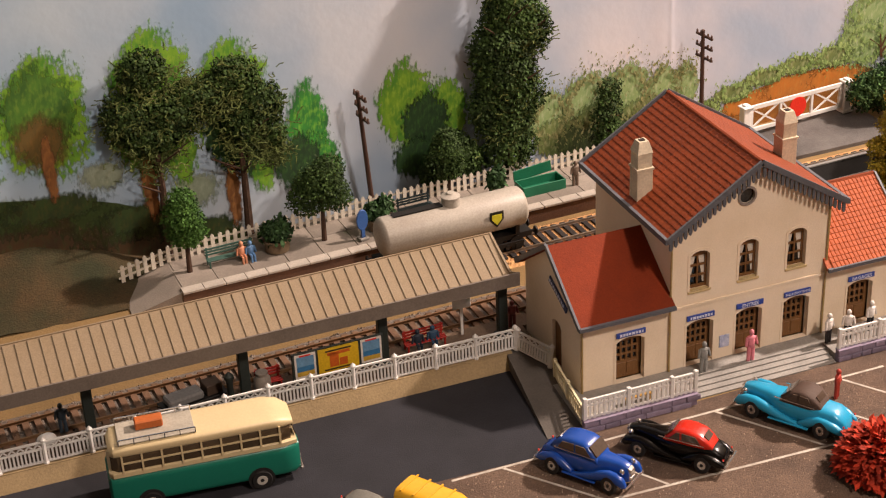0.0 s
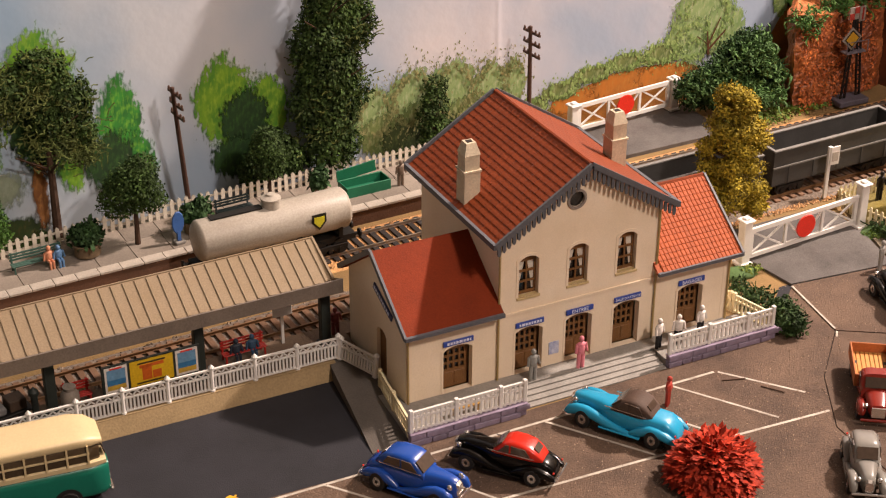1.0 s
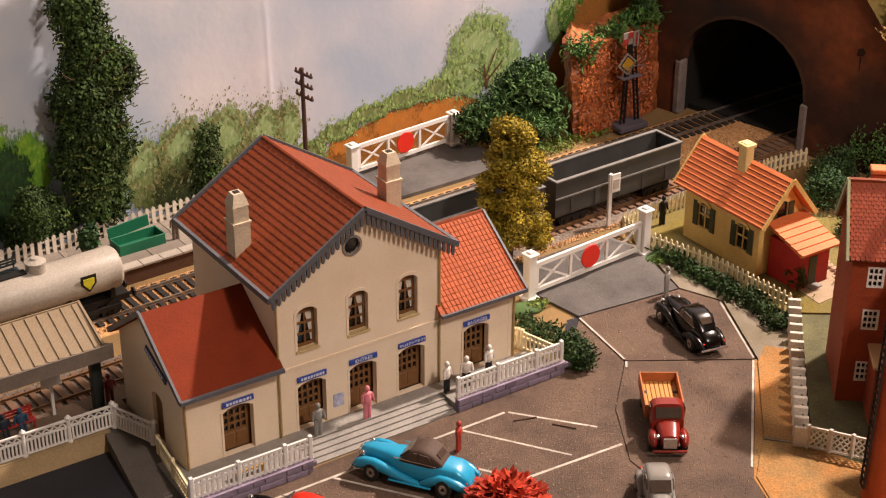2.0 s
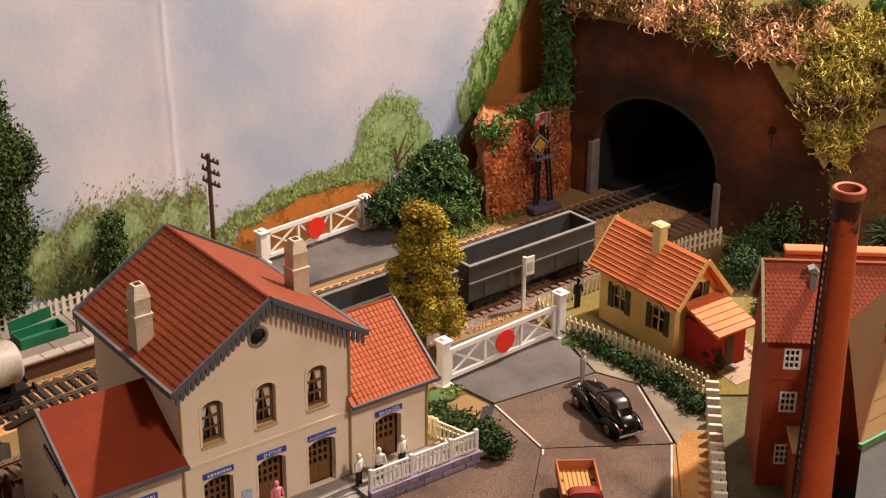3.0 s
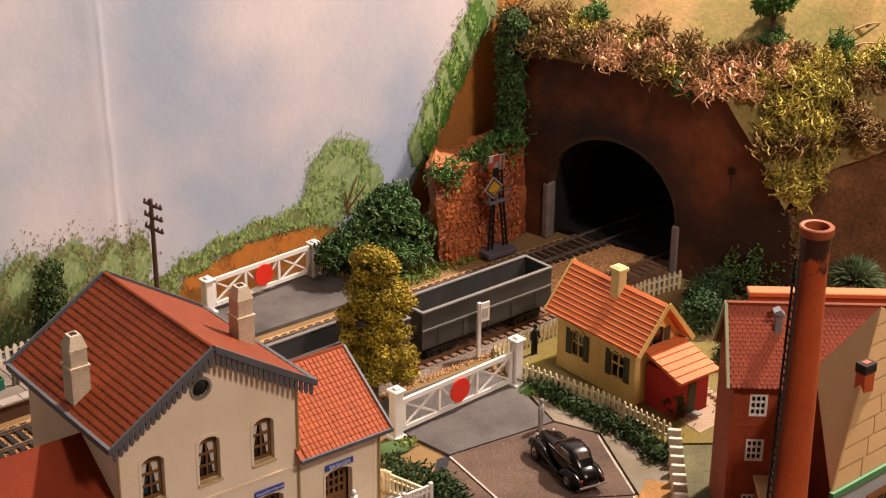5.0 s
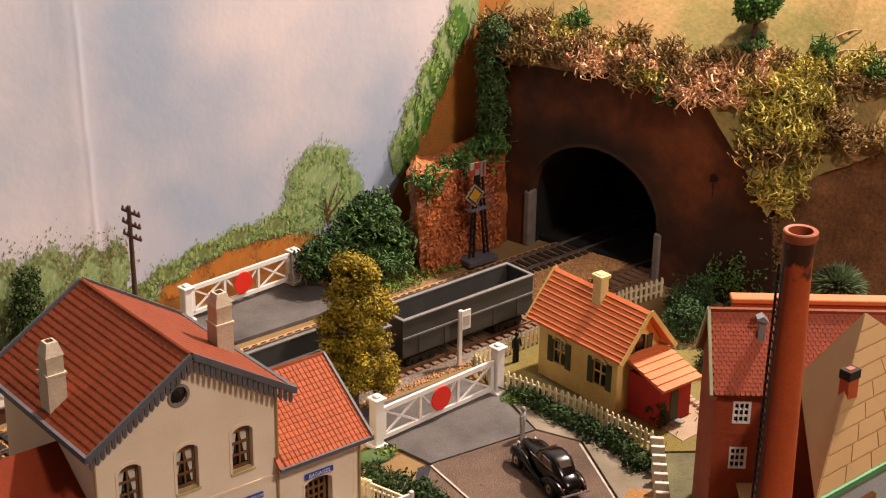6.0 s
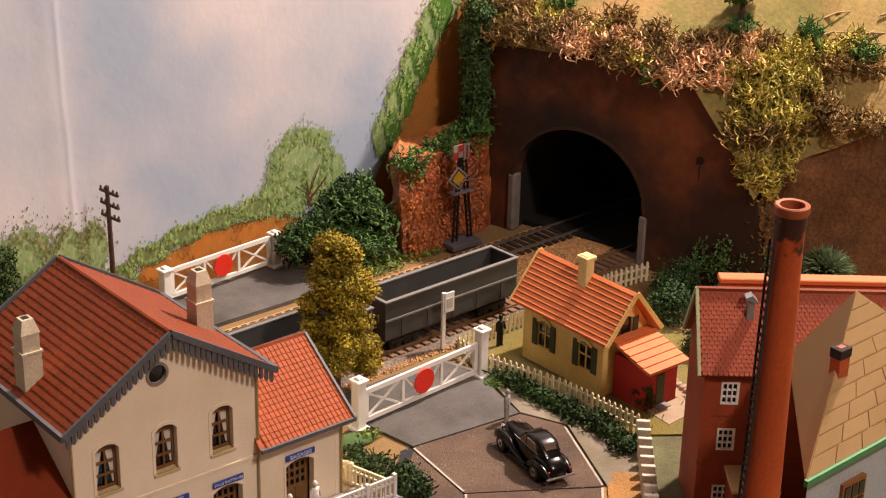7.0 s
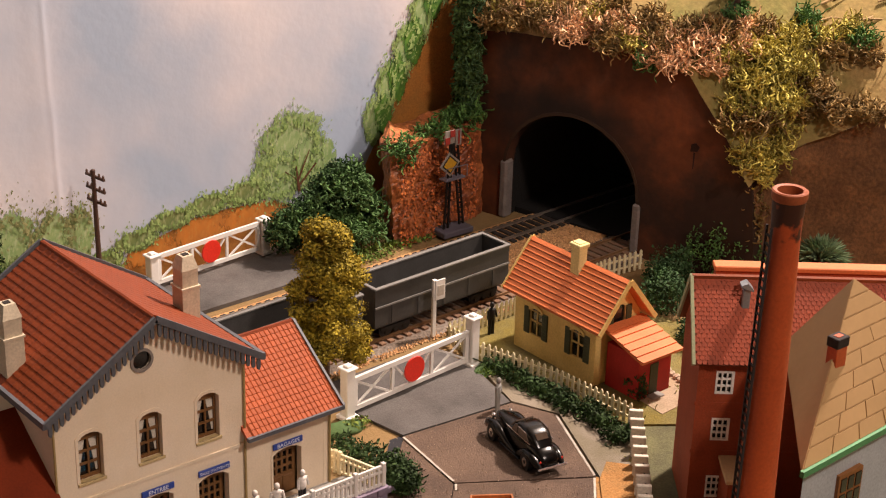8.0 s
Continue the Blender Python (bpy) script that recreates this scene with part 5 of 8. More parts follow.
# beige-roofed building close to the stack
bh = thing("beige_roof_building", 0, 0, 0, 0, "pale building with beige panel roof and green gutter", "building")
part("wall", prism(BM(), [(25.7, -23.15), (39.5, -22.5), (39.5, -20.2), (32.6, -20.4)], "z", 0, 9.15), M_PALEWALL, bh)
el, er, ap = Vector((24.74, -23.72, 9.2)), Vector((40, -23.0, 9.2)), Vector((31.5, -20.4, 15.7))
bl, br = Vector((30.69, -17.48, 11.40)), Vector((40, -19.7, 9.2))
for tri, nm in (((el, er, ap), "roof_slope"), ((el, ap, bl), "roof_slope"), ((er, br, ap), "roof_slope"), ((bl, ap, br), "roof_slope")):
    bm = BM()
    vs = [bm.verts.new(p) for p in tri] + [bm.verts.new(p - Vector((0, 0, .2))) for p in tri]
    for f in ((0, 1, 2), (5, 4, 3), (0, 1, 4, 3), (1, 2, 5, 4), (2, 0, 3, 5)):
        bm.faces.new([vs[i] for i in f])
    sl_ = part(nm, bm, M_BEIGEROOF, bh)
    if tri[1] is er:
        nrm = (er - el).cross(ap - el).normalized()
        for k in range(9):
            t0, t1 = k / 9 + .006, (k + 1) / 9 - .006
            a0, a1 = el.lerp(ap, t0), er.lerp(ap, t0)
            b0, b1 = el.lerp(ap, t1), er.lerp(ap, t1)
            n = max(1, 7 - k)
            for q in range(n):
                u0, u1 = q / n + .004, (q + 1) / n - .004
                bm = BM()
                c = [a0.lerp(a1, u0), a0.lerp(a1, u1), b0.lerp(b1, u1), b0.lerp(b1, u0)]
                vs = [bm.verts.new(p + nrm * .05) for p in c] + [bm.verts.new(p) for p in c]
                for f in ((0, 1, 2, 3), (0, 1, 5, 4), (1, 2, 6, 5), (2, 3, 7, 6), (3, 0, 4, 7)):
                    bm.faces.new([vs[i] for i in f])
                part("roof_panel", bm, M_BEIGEROOF, sl_)
part("gutter", bar(BM(), (24.65, -23.8, 9.08), (40.1, -23.08, 9.08), .22, .32), M_GREEN, bh, "green gutter board")
w = part("window", box(BM(), 28.5, 30.3, -23.2, -22.9, 5.3, 7.3), mat("brown_window_frame", "#8a5a30", 0.6, 0.2, 2, 0.1, 8), bh, "brown window with panes")
for i in range(3):
    for j in range(2):
        part("pane", box(BM(), 28.65 + i * .55, 29.05 + i * .55, -23.26, -23.2, 5.5 + j * .88, 6.2 + j * .88), M_GLASS, w)
ck = part("roof_chimney", box(BM(), 28.60, 29.36, -22.06, -21.46, 12.12, 13.47, bev=.03), M_STACK, bh, "short orange chimney with sooty cap")
part("cap", box(BM(), 28.56, 29.40, -22.10, -21.42, 13.47, 13.97, bev=.03), M_SOOTBLACK, ck)
part("cap_hole", box(BM(), 28.78, 29.18, -21.91, -21.61, 13.97, 14.00), M_STACK, ck)

# ---- tunnel and hill ----
hill = thing("tunnel_hill", 0, 0, 0, 0, "brown plaster tunnel wall under a mossy hill", "hill", "", "structure")
PA, PB = Vector((48.3, 28.2)), Vector((54.4, 3.9))
PD = (PB - PA)
PL = PD.length
PU = PD / PL
ANG = math.degrees(math.atan2(PD.y, PD.x))
wall_m = Matrix.Translation((PA.x * U, PA.y * U, 0)) @ Matrix.Rotation(radians(ANG), 4, "Z")
# local: x along the wall from the backdrop to the outer corner, y into the hill


def tun(x0, x1, spring, top, n=14):
    pts = [(x0, -.5), (x1, -.5)]
    for i in range(n + 1):
        t = math.pi * i / n
        pts.append(((x0 + x1) / 2 + (x1 - x0) / 2 * math.cos(t), spring + (top - spring) * math.sin(t)))
    return pts


TX0, TX1 = 4.45, 15.75
top_edge = [(PL, -1), (PL + .1, 3), (PL - .5, 7.6), (PL - 2.2, 10.2), (PL - 4.0, 12.6), (PL - 5.6, 14.3), (PL - 8, 14.6), (PL - 10.2, 15.2), (PL - 13, 15.4), (PL - 16, 14.6), (PL - 19, 14.7), (PL - 22, 14.3), (0, 14.4), (0, -1)]
bm = wall_with_holes(top_edge, [tun(TX0, TX1, 4.2, 9.25)[::-1]], "y", 0, 1.2)
pw = part("portal_wall", bm, sooted("sooty_tunnel_plaster", M_TUNNEL, 10.0, 6.2, 6.6, 5.6), hill)
pw.matrix_basis = wall_m
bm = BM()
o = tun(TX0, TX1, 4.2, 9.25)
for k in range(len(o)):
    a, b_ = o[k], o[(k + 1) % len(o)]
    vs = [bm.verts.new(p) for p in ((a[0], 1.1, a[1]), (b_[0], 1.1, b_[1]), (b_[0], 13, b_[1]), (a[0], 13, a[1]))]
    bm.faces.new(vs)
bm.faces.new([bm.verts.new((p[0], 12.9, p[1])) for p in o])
# The lining's colour carries the darkness of the tunnel's depth.
ln = part("tunnel_lining", bm, M_INNERSHADE, hill)
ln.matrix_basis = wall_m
# Slab added over the pale ground; its black stands in for shade.
fl_ = part("tunnel_floor", box(BM(), TX0 - .2, TX1 + .2, 1.6, 14, -.2, .42), M_INNERSHADE, hill)
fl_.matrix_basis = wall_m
for x, z in ((TX0 - .1, 4.6), (TX1 + .1, 4.0)):
    bm = BM()
    box(bm, x - .34, x + .34, -.14, .9, 0, z, bev=.16)
    q = part("portal_pier", bm, M_PORTAL, hill, "grey stone pier of the tunnel mouth", smooth=False)
    q.matrix_basis = wall_m
# Small niche: the hole's dark is a flat patch, with a streak below.
nb = BM()
prism(nb, [(19.7, 8.9), (20.25, 9.0), (20.4, 9.35), (20.1, 9.6), (19.75, 9.45)], "y", -.02, .1)
prism(nb, [(19.95, 8.9), (20.1, 8.9), (20.06, 7.9), (19.98, 7.6)], "y", -.015, .1)
nc = part("wall_scar", nb, mat("niche_dark", "#2a120a", 0.9, 0.5, 2, 0.4, 6), hill, "small dark niche with a streak, drawn flat on the plaster")
nc.matrix_basis = wall_m
# soot ring round the arch
bm = BM()
a = tun(TX0 - .22, TX1 + .22, 4.2, 9.5)[2:]
b_ = tun(TX0, TX1, 4.2, 9.25)[2:]
for i in range(len(a) - 1):
    vs = [bm.verts.new((p[0], -.05, p[1])) for p in (a[i], a[i + 1], b_[i + 1], b_[i])]
    bm.faces.new(vs)
    vs2 = [bm.verts.new(p) for p in ((a[i][0], -.05, a[i][1]), (a[i + 1][0], -.05, a[i + 1][1]), (a[i + 1][0], .1, a[i + 1][1]), (a[i][0], .1, a[i][1]))]
    bm.faces.new(vs2)
ring = part("arch_ring", bm, mat("dark_arch_plaster", "#3a2818", 0.9, 0.4, 0.8, 0.3, 6), hill)
ring.matrix_basis = wall_m


def rough(bm, amp, freq, seed):
    for v in bm.verts:
        d = noise.noise_vector(v.co * freq + Vector((seed, 0, 0)))
        v.co += d * amp
    return bm


# right flank of the hill
bm = BM()
base = [(PB.x + .1, PB.y + .3), (57.0, 4.6), (58.5, 3.2), (61, .3), (65, -4), (72, -12)]
tops = [7.4, 9.0, 10.2, 12.0, 13.6, 14.4]
rows = []
for k in range(9):
    t = k / 8
    rows.append([bm.verts.new((x, y + (1 - t) * -.0, t * z)) for (x, y), z in zip(base, tops)])
for a, b_ in zip(rows, rows[1:]):
    for i in range(len(a) - 1):
        bm.faces.new((a[i], a[i + 1], b_[i + 1], b_[i]))
bmesh.ops.subdivide_edges(bm, edges=bm.edges[:], cuts=2, use_grid_fill=True)
rough(bm, .35, .5, 3)
part("flank_wall", bm, mat("speckled_flank_plaster", "#7c5636", 0.8, 0.6, 0.5, 0.6, 4, col2="#34200f", fine=0.3), hill, smooth=True)

# hilltop sheet: from the wall's edge backwards
edge_pts = [Vector((PA.x + PU.x * s, PA.y + PU.y * s, z)) for s, z in [(p[0], p[1]) for p in top_edge[:-1]][::-1] if z > 5] + [Vector((x, y, z)) for (x, y), z in zip(base[1:], tops[1:])]
bm = BM()
n = 18
grid = []
for p in edge_pts:
    col = []
    for k in range(n + 1):
        t = k / n
        q = Vector((p.x - .4 + 42 * t, p.y + 14 * t, 0))
        hgt = p.z + (21.0 - p.z) * min(1, t * 3.2) ** 0.7 + 7 * t
        hgt = p.z + (hgt - p.z) * (1 if k else 0)
        col.append(bm.verts.new((q.x, q.y, hgt + .05)))
    grid.append(col)
for a, b_ in zip(grid, grid[1:]):
    for k in range(n):
        bm.faces.new((a[k], a[k + 1], b_[k + 1], b_[k]))
bmesh.ops.subdivide_edges(bm, edges=bm.edges[:], cuts=2, use_grid_fill=True)
rough(bm, .28, .3, 9)
part("hill_top", bm, M_HILL, hill, "sandy hilltop with green scatter", smooth=True)

# red rock cliff left of the tunnel
bm = BM()
cb = [(39.6, 26.2), (39.4, 24.9), (41.0, 24.5), (43.1, 24.5), (43.5, 25.3), (45.0, 25.2), (47.0, 25.1), (48.7, 25.6)]
ct = [7.2, 7.7, 7.4, 7.2, 7.2, 7.5, 7.6, 7.6]
rows = []
for k in range(7):
    t = k / 6
    rows.append([bm.verts.new((x + .15 * t, y + .45 * t - (.5 * (1 - t) ** 3 if i < 4 else 0), t * z)) for i, ((x, y), z) in enumerate(zip(cb, ct))])
rows.append([bm.verts.new((max(x + .8, 41.8 + .3 * i), 28.9, z + .2)) for i, ((x, y), z) in enumerate(zip(cb, ct))])
for a, b_ in zip(rows, rows[1:]):
    for i in range(len(a) - 1):
        bm.faces.new((a[i], a[i + 1], b_[i + 1], b_[i]))
bmesh.ops.subdivide_edges(bm, edges=bm.edges[:], cuts=5, use_grid_fill=True)
rough(bm, .22, .6, 5)
rough(bm, .1, 2.4, 6)
rough(bm, .05, 6.0, 7)
tagged(part("rock_cliff", bm, M_CLIFF, None, smooth=False), "rough reddish-brown rock cliff beside the tunnel", "rock", "", "structure")


def crumbs(count, seed):
    """Loose orange rock crumbs stuck to the cliff's lower face."""
    rg = random.Random(seed)
    V, F = [], []
    for _ in range(count):
        x, q = rg.uniform(39.6, 47.8), rg.random() ** 1.7
        z = .1 + q * 6.6
        y = (24.45 if x < 43.2 else 25.2) + .45 * z / 7.4 - (.5 * (1 - z / 7.4) ** 3 if x < 43.2 else 0) - rg.uniform(-.05, .2)
        r = rg.uniform(.05, .15)
        i = len(V)
        V += [(x - r, y, z), (x, y - r * .8, z - r * .6), (x + r, y, z + rg.uniform(-.5, .5) * r), (x + rg.uniform(-.4, .4) * r, y - r * .3, z + r)]
        F += [(i, i + 1, i + 3), (i + 1, i + 2, i + 3), (i, i + 2, i + 1)]
    return V, F


V, F = crumbs(1500, 44)
tagged(raw("rock_crumbs", V, F, mat("orange_crumb", "#c06a30", 0.45, 0.5, 2, 0.0, 6, col2="#8a4018", island=0.45, spec=0.6)), "orange rock crumbs on the cliff face", "crumbs", "", "stuff")


def curls(spots, per, length, seed, wid=.13, flat=.55, sag=0.0):
    """Clumps of springy curled moss, heaped up round spots (x, y, z, r)."""
    rg = random.Random(seed)
    V, F = [], []
    for x, y, z, r in spots:
        for _ in range(int(per * r * r)):
            a, q = rg.uniform(0, 6.283), r * math.sqrt(rg.random())
            up = flat * math.sqrt(max(0, 1 - (q / r) ** 2)) * r
            p = Vector((x + q * math.cos(a), y + q * math.sin(a), z - .25 + up * rg.uniform(.35, 1.0) - sag * rg.random() * r))
            d = Vector((rg.gauss(0, 1), rg.gauss(0, 1), rg.gauss(0, .45))).normalized()
            ax = Vector((rg.gauss(0, .5), rg.gauss(0, .5), rg.choice((-1, 1)))).normalized()
            turn = Matrix.Rotation(rg.uniform(.35, 1.25), 3, ax)
            n = 8
            step = length * rg.uniform(.6, 1.3) / n
            w = wid * rg.uniform(.7, 1.25)
            i0 = len(V)
            for k in range(n + 1):
                sd = d.cross(Vector((.1, .2, 1))).normalized() * w
                ww = 1 if 0 < k < n else .45
                V += [p - sd * .5 * ww, p + sd * .5 * ww, p + d.cross(sd).normalized() * w * .75 * ww]
                p = p + d * step
                d = (turn @ d + Vector((rg.gauss(0, .16), rg.gauss(0, .16), rg.gauss(0, .16)))).normalized()
            for k in range(n):
                b = i0 + 3 * k
                for g, h in ((0, 1), (1, 2), (2, 0)):
                    F.append((b + g, b + h, b + 3 + h, b + 3 + g))
    return V, F


# moss heaped along the hill's edge: place along the edge, depth behind it, radius
def on_hill(f, t):
    i = min(int(f), len(edge_pts) - 2)
    p = edge_pts[i].lerp(edge_pts[i + 1], f - i)
    return Vector((p.x - .4 + 42 * t, p.y + 14 * t, p.z + (21.0 - p.z) * min(1, t * 3.2) ** 0.7 + 7 * t))


MOSS_BROWN = [(.8, .028, 1.5), (1.6, .03, 1.5), (2.3, .036, 1.6), (4.4, .012, 1.3), (3.0, .055, 1.5), (5.9, .034, 1.4), (11.9, .1, 1.2), (9.6, .044, 1.5), (9.0, .02, 1.2), (11.8, .056, 1.4), (12.4, .024, 1.3), (13.0, .012, 1.1), (12.6, .088, 1.1), (4.5, .03, 1.3), (.2, .06, 1.6), (1.2, .07, 1.5), (7.4, .08, 1.4), (6.6, .065, 1.4), (8.6, .125, 1.2), (5.2, .06, 1.3), (4.0, .07, 1.2), (10.9, .09, 1.3), (11.4, .035, 1.0)]
MOSS_TAN = [(1.8, .046, 1.1), (3.4, .022, 1.4), (4.2, .034, 1.2), (4.8, .034, 1.2), (6.4, .022, 1.3), (7.0, .048, 1.4), (2.8, .034, 1.2), (5.7, .016, 1.0), (10.8, .06, .9), (8.4, .09, 1.2), (6.2, .045, 1.2), (7.6, .035, 1.0), (7.9, .105, 1.1), (3.4, .04, 1.2)]
MOSS_OLIVE = [(9.0, .104, 1.6), (10.2, .112, 1.7), (9.0, .064, 1.5), (10.2, .072, 1.7), (9.7, .144, 1.3), (11.3, .128, 1.2), (8.0, .06, 1.1), (5.0, .02, 1.1), (9.7, .06, 1.4), (9.0, .036, 1.2), (1.1, .042, 1.1), (12.1, .132, 1.1), (9.4, .085, 1.6), (2.0, .06, 1.2), (3.7, .048, 1.1)]
MOSS_GREEN = [(5.6, .01, .8), (12.4, .112, 1.2), (.4, .03, 1.1), (10.1, .176, .9), (2.2, .09, 1.0)]
for nm, mt, sd, spots in (("moss_brown", L_MOSSBROWN, 3, MOSS_BROWN), ("moss_tan", L_MOSSPINK, 2, MOSS_TAN), ("moss_olive", L_MOSS, 1, MOSS_OLIVE), ("moss_green", L_MOSSGREEN, 4, MOSS_GREEN)):
    V, F = curls([(*on_hill(f, max(0, t - (.012 if f < 7 else .004))), r) for f, t, r in spots], 150, 1.35, sd, wid=.105, flat=.75)
    tagged(raw(nm, V, F, mt), "curly dried moss heaped along the hill's edge", "moss", "", "stuff")
V, F = curls([(*on_hill(f, t), r) for f, t, r in ((10.7, .016, 1.3), (9.8, .02, 1.3), (10.4, .006, 1.0), (11.0, .03, 1.2), (10.5, .002, .7))], 150, 1.3, 11, wid=.105, sag=1.0)
tagged(raw("moss_hanging", V, F, L_MOSS), "olive moss hanging over the tunnel corner", "moss", "", "stuff")
V, F = curls([(55.0, 4.4, z, .45) for z in (4.4, 5.4, 6.4, 7.2)], 120, 1.0, 12, sag=1.5)
tagged(raw("moss_trail", V, F, L_MOSSBROWN), "dark moss trailing down the tunnel corner", "moss", "", "stuff")
rg = random.Random(15)
bm = BM()
for k in range(14):
    a = on_hill(rg.uniform(10.5, 13.2), rg.uniform(.1, .19)) + Vector((0, 0, .15))
    b_ = a + Vector((rg.uniform(1, 2.6), rg.uniform(-2.2, -.4), rg.uniform(-.1, .35)))
    tube(bm, a, (a + b_) / 2 + Vector((0, 0, .15)), .1, .09, 5)
    tube(bm, (a + b_) / 2 + Vector((0, 0, .15)), b_, .09, .04, 5)
tagged(part("dry_roots", bm, mat("pale_dry_root", "#9a8058", 0.85, 0.4, 2, 0.2, 8)), "pale dry roots lying on the hilltop", "roots", "", "stuff")
V, F = curls([(48.0 + .3 * math.sin(z * 2), 26.6, z, .95 + .15 * math.sin(z * 1.3)) for z in (8.0, 9.0, 10, 11, 12, 13, 14, 15, 16, 17)], 95, .9, 24, wid=.11, flat=.8, sag=.4)
tagged(raw("ivy_tendrils", V, F, leafmat("ivy_strand", "#4e6a44", "#263e22")), "stringy green ivy tendrils beside the tunnel", "ivy", "", "stuff")
V, F = leaves([(48.0, 26.9, z, 1.3 + .2 * math.sin(z), 1.0, 1.3) for z in (8.2, 9.6, 11, 12.5, 14, 15.4, 16.8)], 9000, .24, 21, .5, droop=.6)
tagged(raw("ivy", V, F, L_DARK), "dark green ivy climbing beside the tunnel", "ivy", "", "stuff")
V, F = curls([(40.0, 25.2, 7.6, .9), (40.6, 25.0, 6.9, .6), (41.6, 25.6, 7.6, .8), (43.2, 26.0, 7.7, .8), (44.8, 26.4, 7.9, .9), (46.6, 26.3, 8.2, 1.2), (47.8, 26.2, 8.6, 1.2)], 95, 1.3, 22, wid=.13, sag=.8)
tagged(raw("cliff_ivy", V, F, L_MOSSGREEN), "green trailing plants over the rock cliff", "ivy", "", "stuff")


# ---- painted scenery on the backdrop sheet ----
def paint_mat(name, a, b_, c_=None):
    """Poster paint: every dab takes its own mix of two tints, streaked by noise."""
    m = mat(name, a, 0.8, 0.6, 1.6, 0.0, 8, col2=b_, island=0.22, fine=0.2)
    n, l = m.node_tree.nodes, m.node_tree.links
    geo = n.new("ShaderNodeNewGeometry")
    mix = n.new("ShaderNodeMix")
    mix.data_type = "RGBA"
    mix.inputs[6].default_value = (*lin(b_), 1)
    mix.inputs[7].default_value = (*lin(c_ or a), 1)
    l.new(geo.outputs["Random Per Island"], mix.inputs[0])
    hsv = next(q for q in n if q.bl_idname == "ShaderNodeHueSaturation")
    old = hsv.inputs["Color"].links[0].from_socket
    both = n.new("ShaderNodeMix")
    both.data_type = "RGBA"
    both.inputs[0].default_value = 0.5
    l.new(old, both.inputs[6])
    l.new(mix.outputs[2], both.inputs[7])
    l.new(both.outputs[2], hsv.inputs["Color"])
    return m


P_PALE = paint_mat("pale_green_paint", "#8fa862", "#6f9048", "#a4b478")
P_OLIVE = paint_mat("olive_paint", "#8a8a58", "#62703e", "#a09a70")
P_DARKGREEN = paint_mat("dark_green_paint", "#34481f", "#26351a", "#4a5a24")
P_ORANGE = paint_mat("orange_paint", "#b06c2a", "#8a6430", "#c07830")
P_TRUNK = paint_mat("brown_paint", "#6b4426", "#4a2e1c")


def wash_mat(name, a, b_, c_, soft=.22):
    """A loaded brush: blotted colour that ends in a ragged, feathered rim."""
    m = bpy.data.materials.new(name)
    m.use_nodes = True
    n, l = m.node_tree.nodes, m.node_tree.links
    bs_ = n["Principled BSDF"]
    bs_.inputs["Roughness"].default_value = .8
    tc = n.new("ShaderNodeTexCoord")
    gen = n.new("ShaderNodeMapping")
    gen.inputs["Scale"].default_value = (2.56, 0, 2.56)
    gen.inputs["Location"].default_value = (-1.28, 0, -1.28)
    l.new(tc.outputs["Generated"], gen.inputs[0])
    ln = n.new("ShaderNodeVectorMath")
    ln.operation = "LENGTH"
    l.new(gen.outputs[0], ln.inputs[0])

    def blot(sx, sz, detail):
        mp = n.new("ShaderNodeMapping")
        mp.inputs["Scale"].default_value = (sx / U, 1 / U, sz / U)
        l.new(tc.outputs["Object"], mp.inputs[0])
        no = n.new("ShaderNodeTexNoise")
        no.inputs["Scale"].default_value = 1.0
        no.inputs["Detail"].default_value = detail
        l.new(mp.outputs[0], no.inputs["Vector"])
        return no.outputs[0]

    def ramp(v, x0, x1, y0, y1):
        r = n.new("ShaderNodeMapRange")
        for k, q in zip((1, 2, 3, 4), (x0, x1, y0, y1)):
            r.inputs[k].default_value = q
        l.new(v, r.inputs[0])
        return r.outputs[0]

    def summed(x, k, y):
        q = n.new("ShaderNodeMath")
        q.operation = "MULTIPLY_ADD"
        q.inputs[1].default_value = k
        l.new(x, q.inputs[0])
        l.new(y, q.inputs[2])
        return q.outputs[0]

    big, fine, mid = blot(.5, .4, 5), blot(4.0, 2.0, 3), blot(1.1, .7, 4)
    d = summed(fine, .9, summed(big, .9, ln.outputs["Value"]))
    l.new(ramp(d, 1.9 - soft, 1.9, 1.0, 0.0), bs_.inputs["Alpha"])
    m1 = n.new("ShaderNodeMix")
    m1.data_type = "RGBA"
    m1.inputs[6].default_value, m1.inputs[7].default_value = (*lin(a), 1), (*lin(b_), 1)
    l.new(ramp(mid, .38, .62, 0, 1), m1.inputs[0])
    m2 = n.new("ShaderNodeMix")
    m2.data_type = "RGBA"
    m2.inputs[7].default_value = (*lin(c_), 1)
    l.new(ramp(fine, .48, .68, 0, .8), m2.inputs[0])
    l.new(m1.outputs[2], m2.inputs[6])
    l.new(m2.outputs[2], bs_.inputs["Base Color"])
    return m


W_LIME = wash_mat("lime_wash", "#7aa82a", "#4f8a28", "#98bc3c")
W_GREEN = wash_mat("green_wash", "#4f7e26", "#37601f", "#6a8e30")
W_VIVID = wash_mat("vivid_green_wash", "#3f9434", "#2a6a2c", "#7ab83c")
W_DEEP = wash_mat("deep_green_wash", "#24461f", "#1b3518", "#3a6228")
W_RUST = wash_mat("rusty_wash", "#6a5626", "#574a20", "#80602c", .5)
W_BARK = wash_mat("bark_wash", "#8a5c30", "#6a4220", "#a07038", .3)
W_PALE = wash_mat("pale_green_wash", "#8fa46c", "#78935a", "#aab68c", .14)
W_OLIVE = wash_mat("olive_wash", "#6f7c44", "#566a38", "#98a070", .14)
